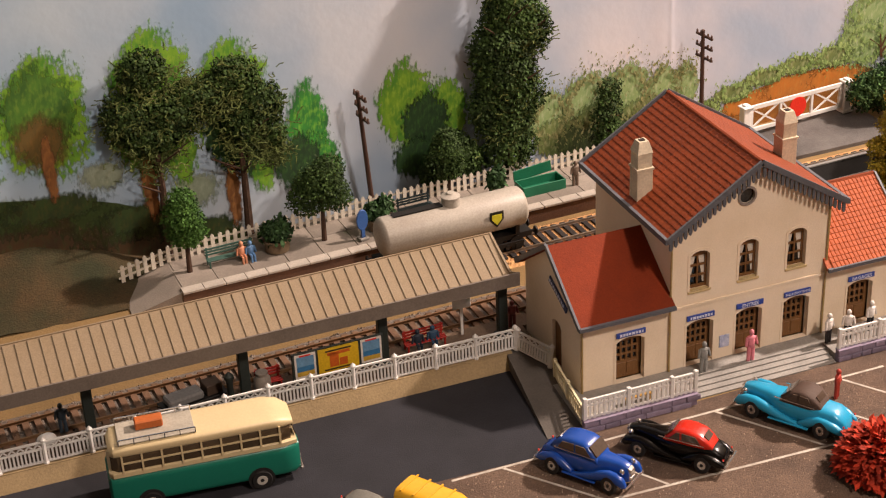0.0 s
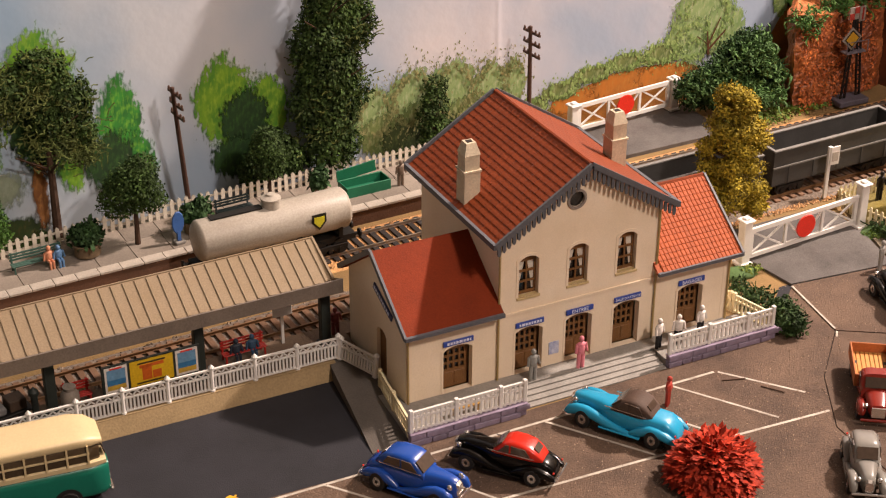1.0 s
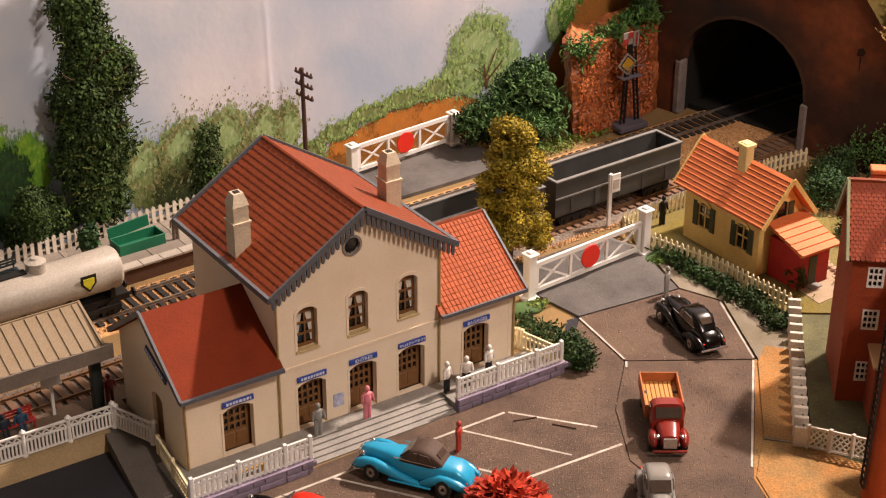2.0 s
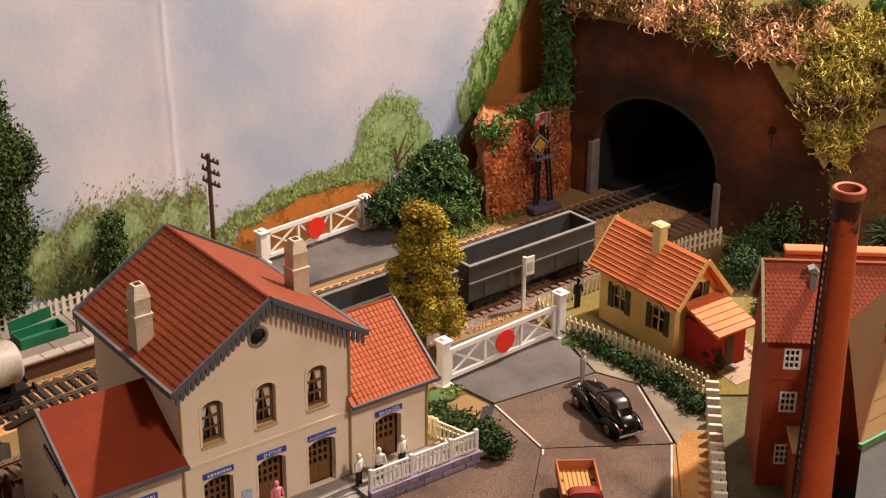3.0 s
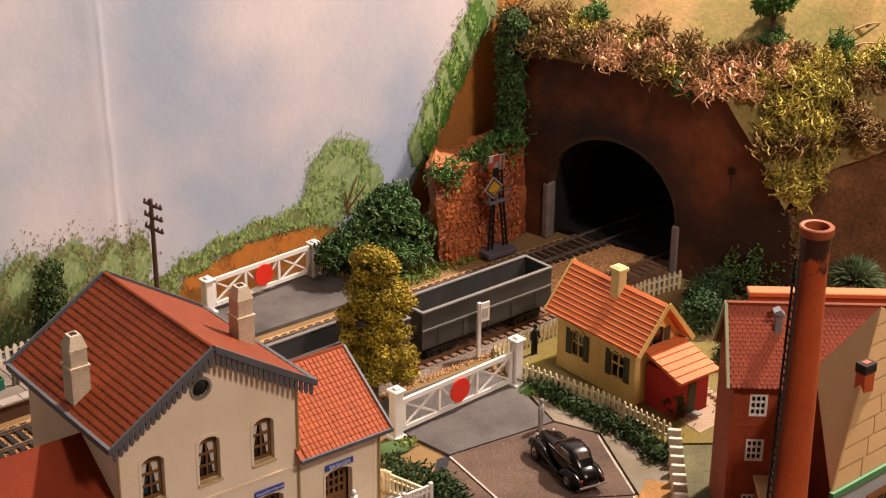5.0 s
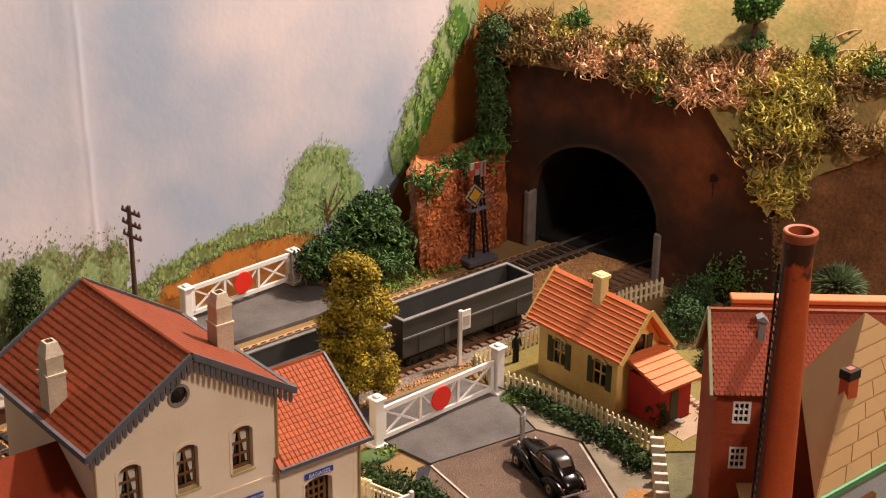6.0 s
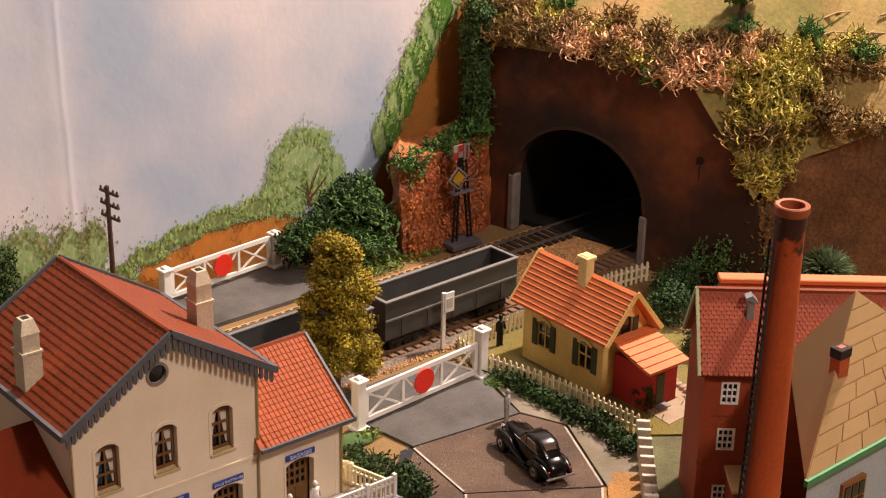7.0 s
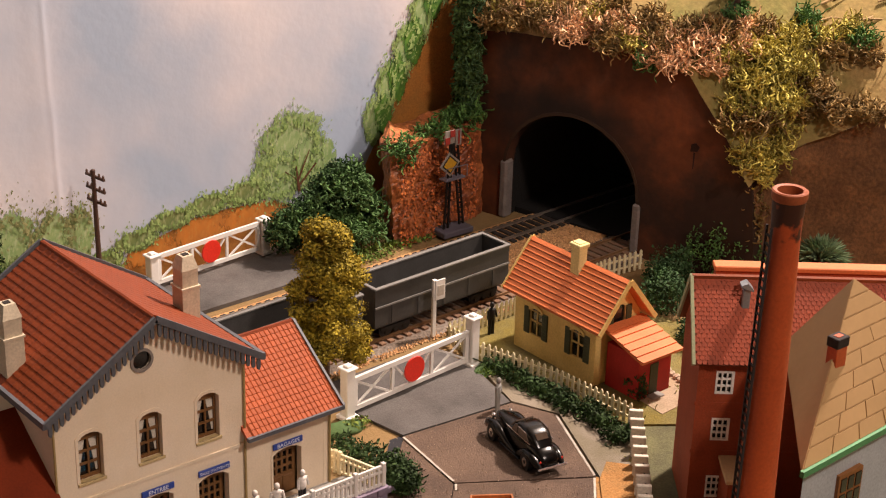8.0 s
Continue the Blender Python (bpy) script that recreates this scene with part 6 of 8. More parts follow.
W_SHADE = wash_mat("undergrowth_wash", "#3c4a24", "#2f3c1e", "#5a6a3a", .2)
W_MEADOW = wash_mat("meadow_wash", "#33481c", "#263616", "#4a4a20", .4)
W_EARTH = wash_mat("earth_wash", "#4a3418", "#3a2a16", "#3c4020", .5)
W_HAZE = wash_mat("haze_wash", "#93a08c", "#82907a", "#a0ac98", .5)
W_ORANGE = wash_mat("orange_wash", "#bc7224", "#a86a28", "#b87c34", .25)


def wash(name, spots, material, lab, proud=.05):
    """Patches of paint on the sheet: spots (x, z, rx, rz)."""
    for k, (x, z, rx, rz) in enumerate(spots):
        y = -proud - .006 * k
        V = []
        for i in range(24):
            dx = 1.28 * rx * math.cos(i * math.pi / 12)
            V.append((dx, back_y(x + dx) - back_y(x) + y, 1.28 * rz * math.sin(i * math.pi / 12)))
        ob = raw(name, V, [tuple(range(24))], material)
        ob.location = Vector((x, back_y(x), z)) * U
        tagged(ob, lab, "painting", "", "structure")


def dabs(name, spots, count, size, material, seed, lab, proud=.05, lean=.0, sx=.38, feather=.16):
    """Flat leaf-like brush dabs on the sheet, thinning out at the rim: spots (x, z, rx, rz)."""
    rg = random.Random(seed)
    V, F = [], []
    area = sum(s[2] * s[3] for s in spots)
    for x0, z0, rx, rz in spots:
        for _ in range(int(count * rx * rz / area)):
            a, r = rg.uniform(0, 6.283), math.sqrt(rg.uniform(.35, 1))
            r += feather * abs(rg.gauss(0, 1)) if r > .8 else 0
            r *= 1 + .16 * noise.noise(Vector((2.2 * math.cos(a), 2.2 * math.sin(a), seed)))
            x, z = x0 + rx * r * math.cos(a), z0 + rz * r * math.sin(a)
            t = rg.gauss(1.57 + lean, .5)
            k = size * rg.uniform(.45, 1.4) * (1 if r < .95 else .6)
            ux, uz = math.cos(t) * k, math.sin(t) * k
            vx, vz = -math.sin(t) * k * sx, math.cos(t) * k * sx
            y = back_y(x) - proud - rg.random() * .05
            i = len(V)
            V += [(x - ux, y, z - uz), (x - ux * .4 + vx, y, z - uz * .4 + vz), (x + ux * .5 + vx, y, z + uz * .5 + vz), (x + ux, y, z + uz), (x + ux * .4 - vx, y, z + uz * .4 - vz), (x - ux * .5 - vx, y, z - uz * .5 - vz)]
            F.append(tuple(range(i, i + 6)))
    return tagged(raw(name, V, F, material), lab, "painting", "", "structure")


def flat_shape(name, pts, material, lab, proud=.03):
    bm = BM()
    bm.faces.new([bm.verts.new((x, back_y(x) - proud, z)) for x, z in pts])
    bmesh.ops.triangulate(bm, faces=bm.faces[:])
    return tagged(part(name, bm, material), lab, "painting", "", "structure")


flat_shape("painted_meadow", [(-60, -1), (-60, 7.4), (-45, 7.2), (-34.4, 6.7), (-30, 5.9), (-27, 4.9), (-24.3, 3.6), (-20, 1.6), (-17.5, .4), (-16, -1)], P_DARKGREEN, "painted dark green meadow on the backdrop")
wash("painted_meadow_grass", [(-38, 6.2, 5, 1.3), (-31, 5.4, 4, 1.2), (-25.5, 3.4, 3.4, 1.3), (-21, 1.4, 3, 1.2)], W_MEADOW, "painted green grass along the meadow's edge", .06)
wash("painted_meadow_earth", [(-33, 2.6, 6, 2.2), (-26, .8, 4, 1.6)], W_EARTH, "painted brown earth in the meadow", .1)
wash("painted_haze", [(-27.6, 7.0, 1.8, 1.3), (-21.5, 4.6, 2.0, 1.6)], W_HAZE, "painted grey-green haze on the backdrop", .035)
# broad tree: lime rim, green middle, rusty heart
wash("painted_tree", [(-30.8, 12.0, 3.2, 4.6), (-35.6, 11.5, 2.2, 4.0)], W_LIME, "painted leafy lime-green tree on the backdrop", .07)
wash("painted_tree_middle", [(-31.0, 12.2, 2.5, 3.4)], W_GREEN, "painted green middle of a tree crown", .1)
wash("painted_tree_heart", [(-31.2, 10.2, 2.0, 2.4)], W_RUST, "painted rusty heart of a tree crown", .13)
wash("painted_trunk", [(-31.0, 8.4, .5, 2.6), (-24.6, 5.6, .65, 2.6), (-18.9, 3.8, .6, 2.6)], W_BARK, "painted brown trunk on the backdrop", .17)
wash("painted_tree", [(-23.6, 12.6, 2.9, 4.4), (-22.3, 7.6, 1.3, 2.4)], W_LIME, "painted bright green halo behind a moss tree", .07)
wash("painted_tree_middle", [(-24.4, 9.0, 2.2, 2.8)], W_GREEN, "painted green foliage behind a moss tree", .1)
wash("painted_tree", [(-18.3, 11.0, 2.8, 4.2), (-16.7, 6.0, 1.2, 2.6)], W_LIME, "painted bright green halo behind a wide moss tree", .07)
wash("painted_tree_middle", [(-18.2, 8.0, 2.4, 3.0)], W_DEEP, "painted deep green foliage behind a wide moss tree", .1)
wash("painted_tree", [(-13.1, 7.4, 1.6, 3.6), (-12.9, 4.6, 2.2, 2.6)], W_VIVID, "painted vivid green pointed tree on the backdrop", .07)
wash("painted_tree_middle", [(-14.0, 5.0, 1.8, 2.4)], W_DEEP, "painted deep green shade in a pointed tree", .1)
wash("painted_tree", [(-5.8, 7.6, 2.3, 3.5), (-2.8, 6.6, 1.8, 2.8)], W_LIME, "painted lime-green round tree on the backdrop", .07)
wash("painted_tree_middle", [(-4.3, 6.0, 1.9, 2.6), (-5.0, 3.4, 2.0, 1.8)], W_DEEP, "painted deep green shade in a round tree", .1)
wash("painted_shrubs", [(5.5, 4.4, 1.9, 2.2), (8.7, 5.0, 2.2, 2.5), (11.9, 5.2, 2.2, 2.4), (15, 4.8, 1.4, 2.0), (16.9, 4.6, 1.1, 2.2)], W_PALE, "painted pale green shrubs on the backdrop", .06)
wash("painted_undergrowth", [(6.3, 2.6, 2.2, 1.8), (9.8, 3.0, 2.2, 2.2), (13.4, 2.8, 2.2, 1.8)], W_OLIVE, "painted olive undergrowth on the backdrop", .1)
wash("painted_undergrowth", [(7.8, 2.0, 1.8, 1.6), (11.0, 2.0, 1.8, 1.8), (15.6, 2.0, 1.6, 1.6)], W_SHADE, "painted dark undergrowth on the backdrop", .13)
dabs("painted_leaves", [(5.5, 4.4, 1.7, 2.2), (8.5, 5.0, 2.1, 2.7), (11.8, 5.0, 2.2, 2.8), (15, 4.8, 1.6, 2.4), (17, 4.6, 1.2, 2.4)], 1500, .17, P_OLIVE, 6, "painted loose olive leaves on the backdrop", .16, feather=.3)
flat_shape("painted_field", [(19.3, -1), (19.8, 1.7), (22.5, 2.9), (25.5, 3.5), (28.5, 3.7), (32.5, 3.4), (35, 2.2), (35, -1)], P_ORANGE, "painted orange field on the backdrop")
wash("painted_field_streaks", [(22.5, 2.0, 2.4, 1.1), (26.5, 2.6, 2.8, 1.2), (30.5, 2.6, 2.6, 1.1)], W_ORANGE, "painted orange brush streaks in the field", .05)
wash("painted_shrubs", [(18.6, 2.0, 1.6, 1.2), (21.2, 3.1, 1.8, .8), (24, 3.9, 2.0, .75), (27, 4.3, 2.0, .8), (30.3, 4.4, 2.0, 1.0)], W_OLIVE, "painted olive hedge along the orange field", .08)
dabs("painted_leaves", [(18.6, 2.1, 1.4, 1.1), (21.2, 3.3, 1.5, .8), (24, 4.1, 1.7, .75), (27, 4.5, 1.7, .8), (30.3, 4.6, 1.8, 1.0)], 900, .17, P_PALE, 8, "painted pale leaf strokes over the olive hedge", .11, feather=.25)
wash("painted_tree", [(34.2, 7.0, 3.0, 2.9), (33.0, 5.0, 2.6, 2.0), (36.2, 5.4, 2.1, 2.4)], W_PALE, "painted pale green tree on the backdrop", .07)
dabs("painted_leaves", [(34.3, 6.8, 2.9, 2.9), (33.0, 5.0, 2.4, 2.0)], 700, .17, P_PALE, 9, "painted pale leaf strokes of a tree", .11, feather=.15)
for pts in ([(34.6, 3.6), (34.85, 3.6), (34.5, 5.6), (34.4, 5.6)], [(34.5, 4.6), (34.6, 4.4), (33.5, 5.4), (33.45, 5.3)], [(34.6, 4.6), (34.7, 4.4), (35.7, 6.6), (35.6, 6.6)], [(34.7, 4.2), (34.8, 4.0), (36.3, 5.4), (36.2, 5.5)]):
    flat_shape("painted_branch", pts, P_TRUNK, "painted brown branch of a pale tree", .18)
flat_shape("painted_slope", [(40.4, -1), (40.8, 4.0), (42.2, 6.3), (43.6, 10.2), (45.4, 13.1), (46.8, 15.5), (49, 19.6), (58, 26), (58, -1)], P_ORANGE, "painted ochre hillside on the backdrop", .04)
wash("painted_slope_grass", [(41.6, 7.4, .9, 2.0), (42.9, 9.8, 1.0, 2.2), (44.5, 12.4, 1.1, 2.2), (46.2, 15.0, 1.2, 2.2), (48, 18, 1.5, 2.6)], W_PALE, "painted pale grass on the hillside edge", .08)
wash("painted_slope_grass", [(42.6, 7.8, .9, 1.8), (43.9, 10.4, 1.0, 2.0), (45.4, 13.0, 1.1, 2.0), (47.2, 16.2, 1.2, 2.0)], W_GREEN, "painted darker grass inside the hillside edge", .11)
dabs("painted_leaves", [(41.5, 7.6, .8, 1.8), (42.9, 10.0, .9, 2.0), (44.4, 12.6, 1.0, 2.0), (46.1, 15.2, 1.1, 2.0)], 500, .2, P_PALE, 10, "painted grass strokes on the hillside edge", .16, lean=-.5, feather=.25)


# ---- trees ----
def tree(name, x, y, z, h, blobs, count, size, leaf, lab, trunk=.2, seed=1, th=None, droop=0.2, category="tree"):
    """Tapered trunk with limbs and a ragged crown; blobs relative to the foot."""
    t = thing(name, x, y, z, 0, lab, category)
    bm = BM()
    th = th or h * .8
    tube(bm, (0, 0, 0), (.04, 0, th * .5), trunk, trunk * .72, 8)
    tube(bm, (.04, 0, th * .5), (0, .03, th), trunk * .72, trunk * .3, 8)
    rg = random.Random(seed)
    for k in range(7):
        a = rg.uniform(0, 6.28)
        zz = th * rg.uniform(.45, .9)
        tube(bm, (0, 0, zz), (math.cos(a) * h * .16, math.sin(a) * h * .12, zz + h * .1), trunk * .3, trunk * .12, 5)
    part("trunk", bm, M_TRUNK, t, smooth=True)
    V, F = leaves(blobs, count, size, seed, .45, droop)
    raw("crown", V, F, leaf, t)
    return t


def col_blobs(h0, h1, r, n, seed, flat=1.0, taper=.6):
    rg = random.Random(seed)
    out = []
    for i in range(n):
        f = i / max(1, n - 1)
        rr = r * (1 - taper * abs(f - .35) ** 1.4)
        out.append((rg.uniform(-.25, .25) * r, rg.uniform(-.2, .2) * r * flat, h0 + (h1 - h0) * f, rr * rg.uniform(.85, 1.1), rr * flat * rg.uniform(.85, 1.1), (h1 - h0) / n * 1.15))
    return out


# moss trees standing against the backdrop
tree("moss_tree", -24.0, 27.0, .2, 15, [(-.3, 0, 14.0, 1.7, .7, 1.8), (-1.5, 0, 10.9, 2.0, .7, 2.1), (1.3, 0, 10.8, 1.9, .7, 2.0), (0, 0, 9.4, 2.2, .7, 1.2), (2.4, 0, 12.0, 1.1, .6, 1.1)], 12000, .23, L_DARK, "dark green moss tree with drooping crown by the backdrop", .34, 3, 11, .5)
tree("moss_tree", -18.3, 27.2, .2, 14, [(0, 0, 12.4, 1.9, .7, 1.7), (-1.8, 0, 11.6, 1.7, .7, 1.4), (1.5, 0, 10.2, 1.9, .7, 2.0), (.4, 0, 9.0, 1.5, .7, 1.5), (2.4, 0, 8.0, .9, .6, 1.2)], 12000, .23, L_DARK, "dark moss tree with wide ragged crown by the backdrop", .34, 4, 10, .5)
tree("poplar_tree", 1.3, 27.4, .8, 19, col_blobs(2.6, 18.5, 2.6, 9, 5, .45, .7) + [(2.0, 0, 11.5, 1.7, .8, 2.4), (-1.4, 0, 6.0, 1.6, .8, 2.2)], 30000, .24, L_DARK, "tall dark green poplar-like tree behind the platform fence", .3, 5, 14, .4)
tree("backdrop_bush_tree", -3.4, 27.4, .8, 6.5, [(.6, 0, 3.2, 1.6, .7, 1.8), (-.8, 0, 2.0, 1.4, .7, 1.5), (1.5, 0, 2.4, 1.3, .7, 1.7)], 6500, .22, L_DARK, "broad dark green bush behind the fence", .25, 6, 4, .3)
tree("backdrop_bush_tree", 9.8, 27.9, .8, 6.0, col_blobs(1.2, 5.4, 1.5, 5, 7, .6), 3200, .2, L_DARK, "dark green shrub behind the fence", .2, 7, 4, .3)
tree("platform_tree", -23.5, 23.3, 1.16, 6.2, [(0, 0, 3.9, 1.45, 1.35, 1.6), (0, .1, 5.0, 1.1, 1.1, 1.2), (.1, 0, 2.9, 1.35, 1.25, 1.0)], 8000, .17, L_MID, "small round green tree on the far platform", .2, 8, 4.5)
tree("platform_tree", -13.95, 23.7, 1.16, 6.6, [(0, 0, 4.2, 1.9, 1.6, 1.7), (-.9, .1, 3.4, 1.5, 1.3, 1.3), (.6, 0, 5.2, 1.2, 1.2, 1.2), (1.1, 0, 3.2, 1.1, 1.1, 1.1)], 9000, .17, L_DARK, "bushy dark green tree on the far platform", .2, 9, 4.5)
tree("platform_tree", -4.5, 24.2, 1.16, 6.4, [(0, 0, 4.4, 1.25, 1.2, 1.5), (0, .1, 5.4, .9, .9, .9), (.1, 0, 3.4, 1.15, 1.1, .9)], 8000, .16, L_DARK, "slender dark green tree on the far platform", .16, 10, 4.8)
def clumps(blobs, n, r, seed):
    """Small knobs over the surface of larger blobs."""
    rg = random.Random(seed)
    out = []
    for x, y, z, rx, ry, rz in blobs:
        for _ in range(n):
            d = Vector((rg.gauss(0, 1), rg.gauss(0, 1), rg.gauss(0, 1))).normalized()
            k = r * rg.uniform(.7, 1.35)
            out.append((x + d.x * rx * .85, y + d.y * ry * .85, z + d.z * rz * .85, k, k, k * .85))
    return out


gold = tree("golden_tree", 22.5, 9.7, .1, 10.5, clumps([(0, -.2, 2.3, 2.2, 1.6, 1.6), (.4, -.2, 4.2, 2.1, 1.5, 1.4), (-.2, -.1, 6.0, 1.8, 1.4, 1.5), (.2, 0, 8.0, 1.5, 1.3, 1.3), (-.1, 0, 9.5, .95, .95, 1.0), (.9, -.2, 6.8, .8, .8, .9), (-1.1, .1, 3.2, .9, .9, 1.0)], 20, .6, 5), 38000, .15, L_OLIVE, "golden olive flock tree beside the level crossing", .25, 11, 8, .1)
gold.scale = (1.22, 1.15, 1)
tree("dark_bush_tree", 35.6, 26.6, .2, 6.2, [(0, 0, 3.6, 2.7, 1.5, 2.4), (-2.6, 0, 2.4, 2.0, 1.3, 2.2), (1.9, 0, 2.4, 2.0, 1.3, 2.2), (-.6, -.4, 1.2, 2.6, 1.3, 1.2), (-4.0, .3, 2.1, 1.7, 1.1, 1.7), (.4, 0, 4.6, 2.0, 1.3, 2.0)], 20000, .2, L_BUSH, "large dark green bush beside the far gate", .3, 12, 4, .4)
V, F = curls([(35.6 + dx, 25.9 + dy, z, r) for dx, dy, z, r in ((0, 0, 4.4, 2.2), (-2.6, 0, 3.0, 1.8), (1.9, 0, 3.0, 1.7), (-.6, -.5, 1.6, 2.2), (-4, .2, 2.4, 1.5), (.5, 0, 5.4, 1.6), (-1.4, -.3, 2.4, 1.8), (1.6, -.5, 1.4, 1.6))], 85, 1.1, 27, wid=.14, flat=.9)
tagged(raw("bush_tendrils", V, F, leafmat("bush_strand", "#5a7a46", "#2a4422")), "stringy green moss over the large bush", "moss", "", "stuff")
tree("hill_tree", 57.6, 10.0, 17.7, 4.6, [(0, 0, 3.4, 1.7, 1.5, 1.3), (1.3, .2, 3.3, 1.2, 1.1, .9), (-.8, 0, 2.9, 1.0, 1.0, .9)], 3600, .3, L_MID, "small bright green tree on the sandy hilltop", .26, 13, 3.2)
V, F = leaves([(57.2, 9.6, 18.1, 1.3, .9, .5), (58.6, 10.6, 18.3, .9, .7, .4)], 900, .26, 91, .3)
tagged(raw("hilltop_grass", V, F, L_MOSSGREEN), "dark green grass round the hilltop tree", "grass", "", "stuff")

sh = thing("red_shrub", 5.9, -13.1, .1, 0, "bright red autumn shrub beside the car park", "shrub")
V, F = [], []
rg = random.Random(77)
for k in range(2600):
    d = Vector((rg.gauss(0, 1), rg.gauss(0, 1), abs(rg.gauss(.35, .8)))).normalized()
    r = 2.35 * (0.45 + .55 * rg.random() ** .5)
    p = Vector((d.x * r * .95, d.y * r * .95, d.z * r * .95 + .5))
    t = (d + Vector((rg.gauss(0, .35), rg.gauss(0, .35), rg.gauss(-.55, .3)))).normalized()
    s = t.cross(Vector((0, 0, 1)) + d * .3).normalized() * .15
    k0 = .56 * rg.uniform(.6, 1.3)
    i = len(V)
    V += [p, p + t * k0 * .55 + s, p + t * k0, p + t * k0 * .55 - s]
    F.append((i, i + 1, i + 2, i + 3))
raw("foliage", V, F, L_RED, sh)
bm = BM()
tube(bm, (0, 0, 0), (0, 0, 1.6), .2, .1, 6)
for k in range(8):
    a = k * .8
    tube(bm, (0, 0, .6), (math.cos(a) * 1.3, math.sin(a) * 1.3, 1.5), .08, .03, 5)
part("stem", bm, M_TRUNK, sh)


def hedge(name, pts, r, h, count, leaf, lab, seed):
    rg = random.Random(seed)
    bl = []
    for (xa, ya), (xb, yb) in zip(pts, pts[1:]):
        n = max(2, int(math.hypot(xb - xa, yb - ya) / .9))
        for i in range(n):
            t = (i + rg.random() * .6) / n
            bl.append((xa + (xb - xa) * t + rg.uniform(-.15, .15), ya + (yb - ya) * t, h * .42 + .2, r * rg.uniform(.8, 1.2), r * rg.uniform(.8, 1.2), h * .55 * rg.uniform(.8, 1.2)))
    t = thing(name, *pts[0], 0, 0, lab, "hedge")
    o = Vector((*pts[0], 0))
    V, F = leaves(bl, int(count * .8), .2, seed, .35, .1)
    raw("foliage", [Vector(v) - o for v in V], F, leaf, t)
    V, F = [], []
    stems = BM()
    for x, y, z, rx, ry, rz in bl:
        tube(stems, (x - o.x, y - o.y, .1), (x - o.x + rg.uniform(-.2, .2), y - o.y, z), .08, .04, 5)
        if rg.random() < .85:
            v2, f2 = curls([(x - o.x, y - o.y, z - rz * .3, rx * rg.uniform(.8, 1.1))], 75, .75, seed + len(V), wid=.09, flat=rz / rx * 1.25)
            k = len(V)
            V += v2
            F += [tuple(i + k for i in f) for f in f2]
    raw("trailing_moss", V, F, leaf, t)
    part("rootstock", stems, M_TRUNK, t)
    return t


V, F = curls([(x, y, z + .3, .26) for x, y, z in CREEPER], 300, .5, 61, wid=.06, flat=.9)
tagged(raw("creeper", V, F, L_BUSH), "dark green creeper on the red annex wall", "creeper", "", "stuff")
V, F = curls([(39.4, -3.6, .35, .4), (38.4, -4.0, .35, .3), (36.0, -4.2, .3, .5), (34.8, -4.6, .3, .5), (24.6, -15.0, .25, .4), (26.4, -13.2, .25, .35), (29.6, -9.8, .25, .4), (31.0, -8.0, .25, .5)], 140, .5, 62, wid=.06)
tagged(raw("weeds", V, F, leafmat("yellow_weed", "#8a8434", "#5a5c24")), "yellow-green weeds beside fence and path", "weeds", "", "stuff")
hedge("hedge", [(32.3, 5.2), (32.2, 1.0), (32.6, -3.2), (31.8, -6.2)], .8, 1.0, 4200, L_HEDGE, "dark green hedge before the picket fence", 31)
hedge("hedge", [(18.3, 1.9), (19.0, -.6), (19.3, -2.9), (18.2, -2.7)], 1.1, 1.5, 3200, L_HEDGE, "low green hedge at the end of the station terrace", 32)
hedge("bush", [(46.5, 4.5), (49.5, 7.4), (50.8, 6.6)], 1.5, 3.0, 3600, L_BUSH, "dark green bushes behind the crossing house", 33)
hedge("bush", [(44.0, -1.0), (46.5, 1.5)], 1.3, 2.0, 1500, L_HEDGE, "green shrubs beside the brick factory", 34)
hedge("bush", [(52.6, 8.0), (54.6, 4.4), (56.2, 3.6)], .6, 4.0, 900, L_MOSSGREEN, "straggling green plants at the tunnel corner", 35)
V, F = leaves([(21.0, 4.6, .3, 1.0, .6, .25), (31.9, 4.9, .3, 1.3, .7, .25), (36, 24, .3, 4, 1.6, .2), (41, 24.6, .3, 3, 1.3, .2)], 2200, .2, 41, .2)
tagged(raw("grass_tufts", V, F, leafmat("grass_tuft", "#74843a", "#4c6a2c")), "green flock grass tufts beside the gates", "grass", "", "stuff")
for x, y, rx, ry in ((20.2, 4.7, 1.3, .8), (32.2, 5.2, 1.6, .9)):
    bm = BM()
    ball(bm, 0, 0, 0, rx, ry, .35, 3)
    rough(bm, .12, 1.1, 4)
    q = part("grass_mound", bm, mat("green_mound", "#4f6a3c", 0.9, 0.4, 1.5, 0.4, 8), smooth=True)
    q.location = Vector((x, y, .12)) * U
    tagged(q, "small green grass mound at the gate post", "grass", "", "structure")
bm = BM()
V = []
n = 26
for i in range(n + 1):
    for j in range(9):
        x = -62 + 38 * i / n
        y = 22.0 + 7.4 * j / 8
        V.append(bm.verts.new((x, y, .05 + (j / 8) ** 1.4 * (4.2 if x < -33 else max(0.0, 4.2 * (1 - (x + 33) / 9))) + .25 * noise.noise(Vector((x * .4, y * .4, 0))))))
for i in range(n):
    for j in range(8):
        a = i * 9 + j
        bm.faces.new((V[a], V[a + 1], V[a + 10], V[a + 9]))
tagged(part("grass_bank", bm, mat("dark_grass_bank", "#2c2e1a", 0.95, 0.5, 0.6, 0.6, 8, col2="#4f3a22", fine=0.3), smooth=True), "dark green grass bank left of the platform", "ground", "", "structure")

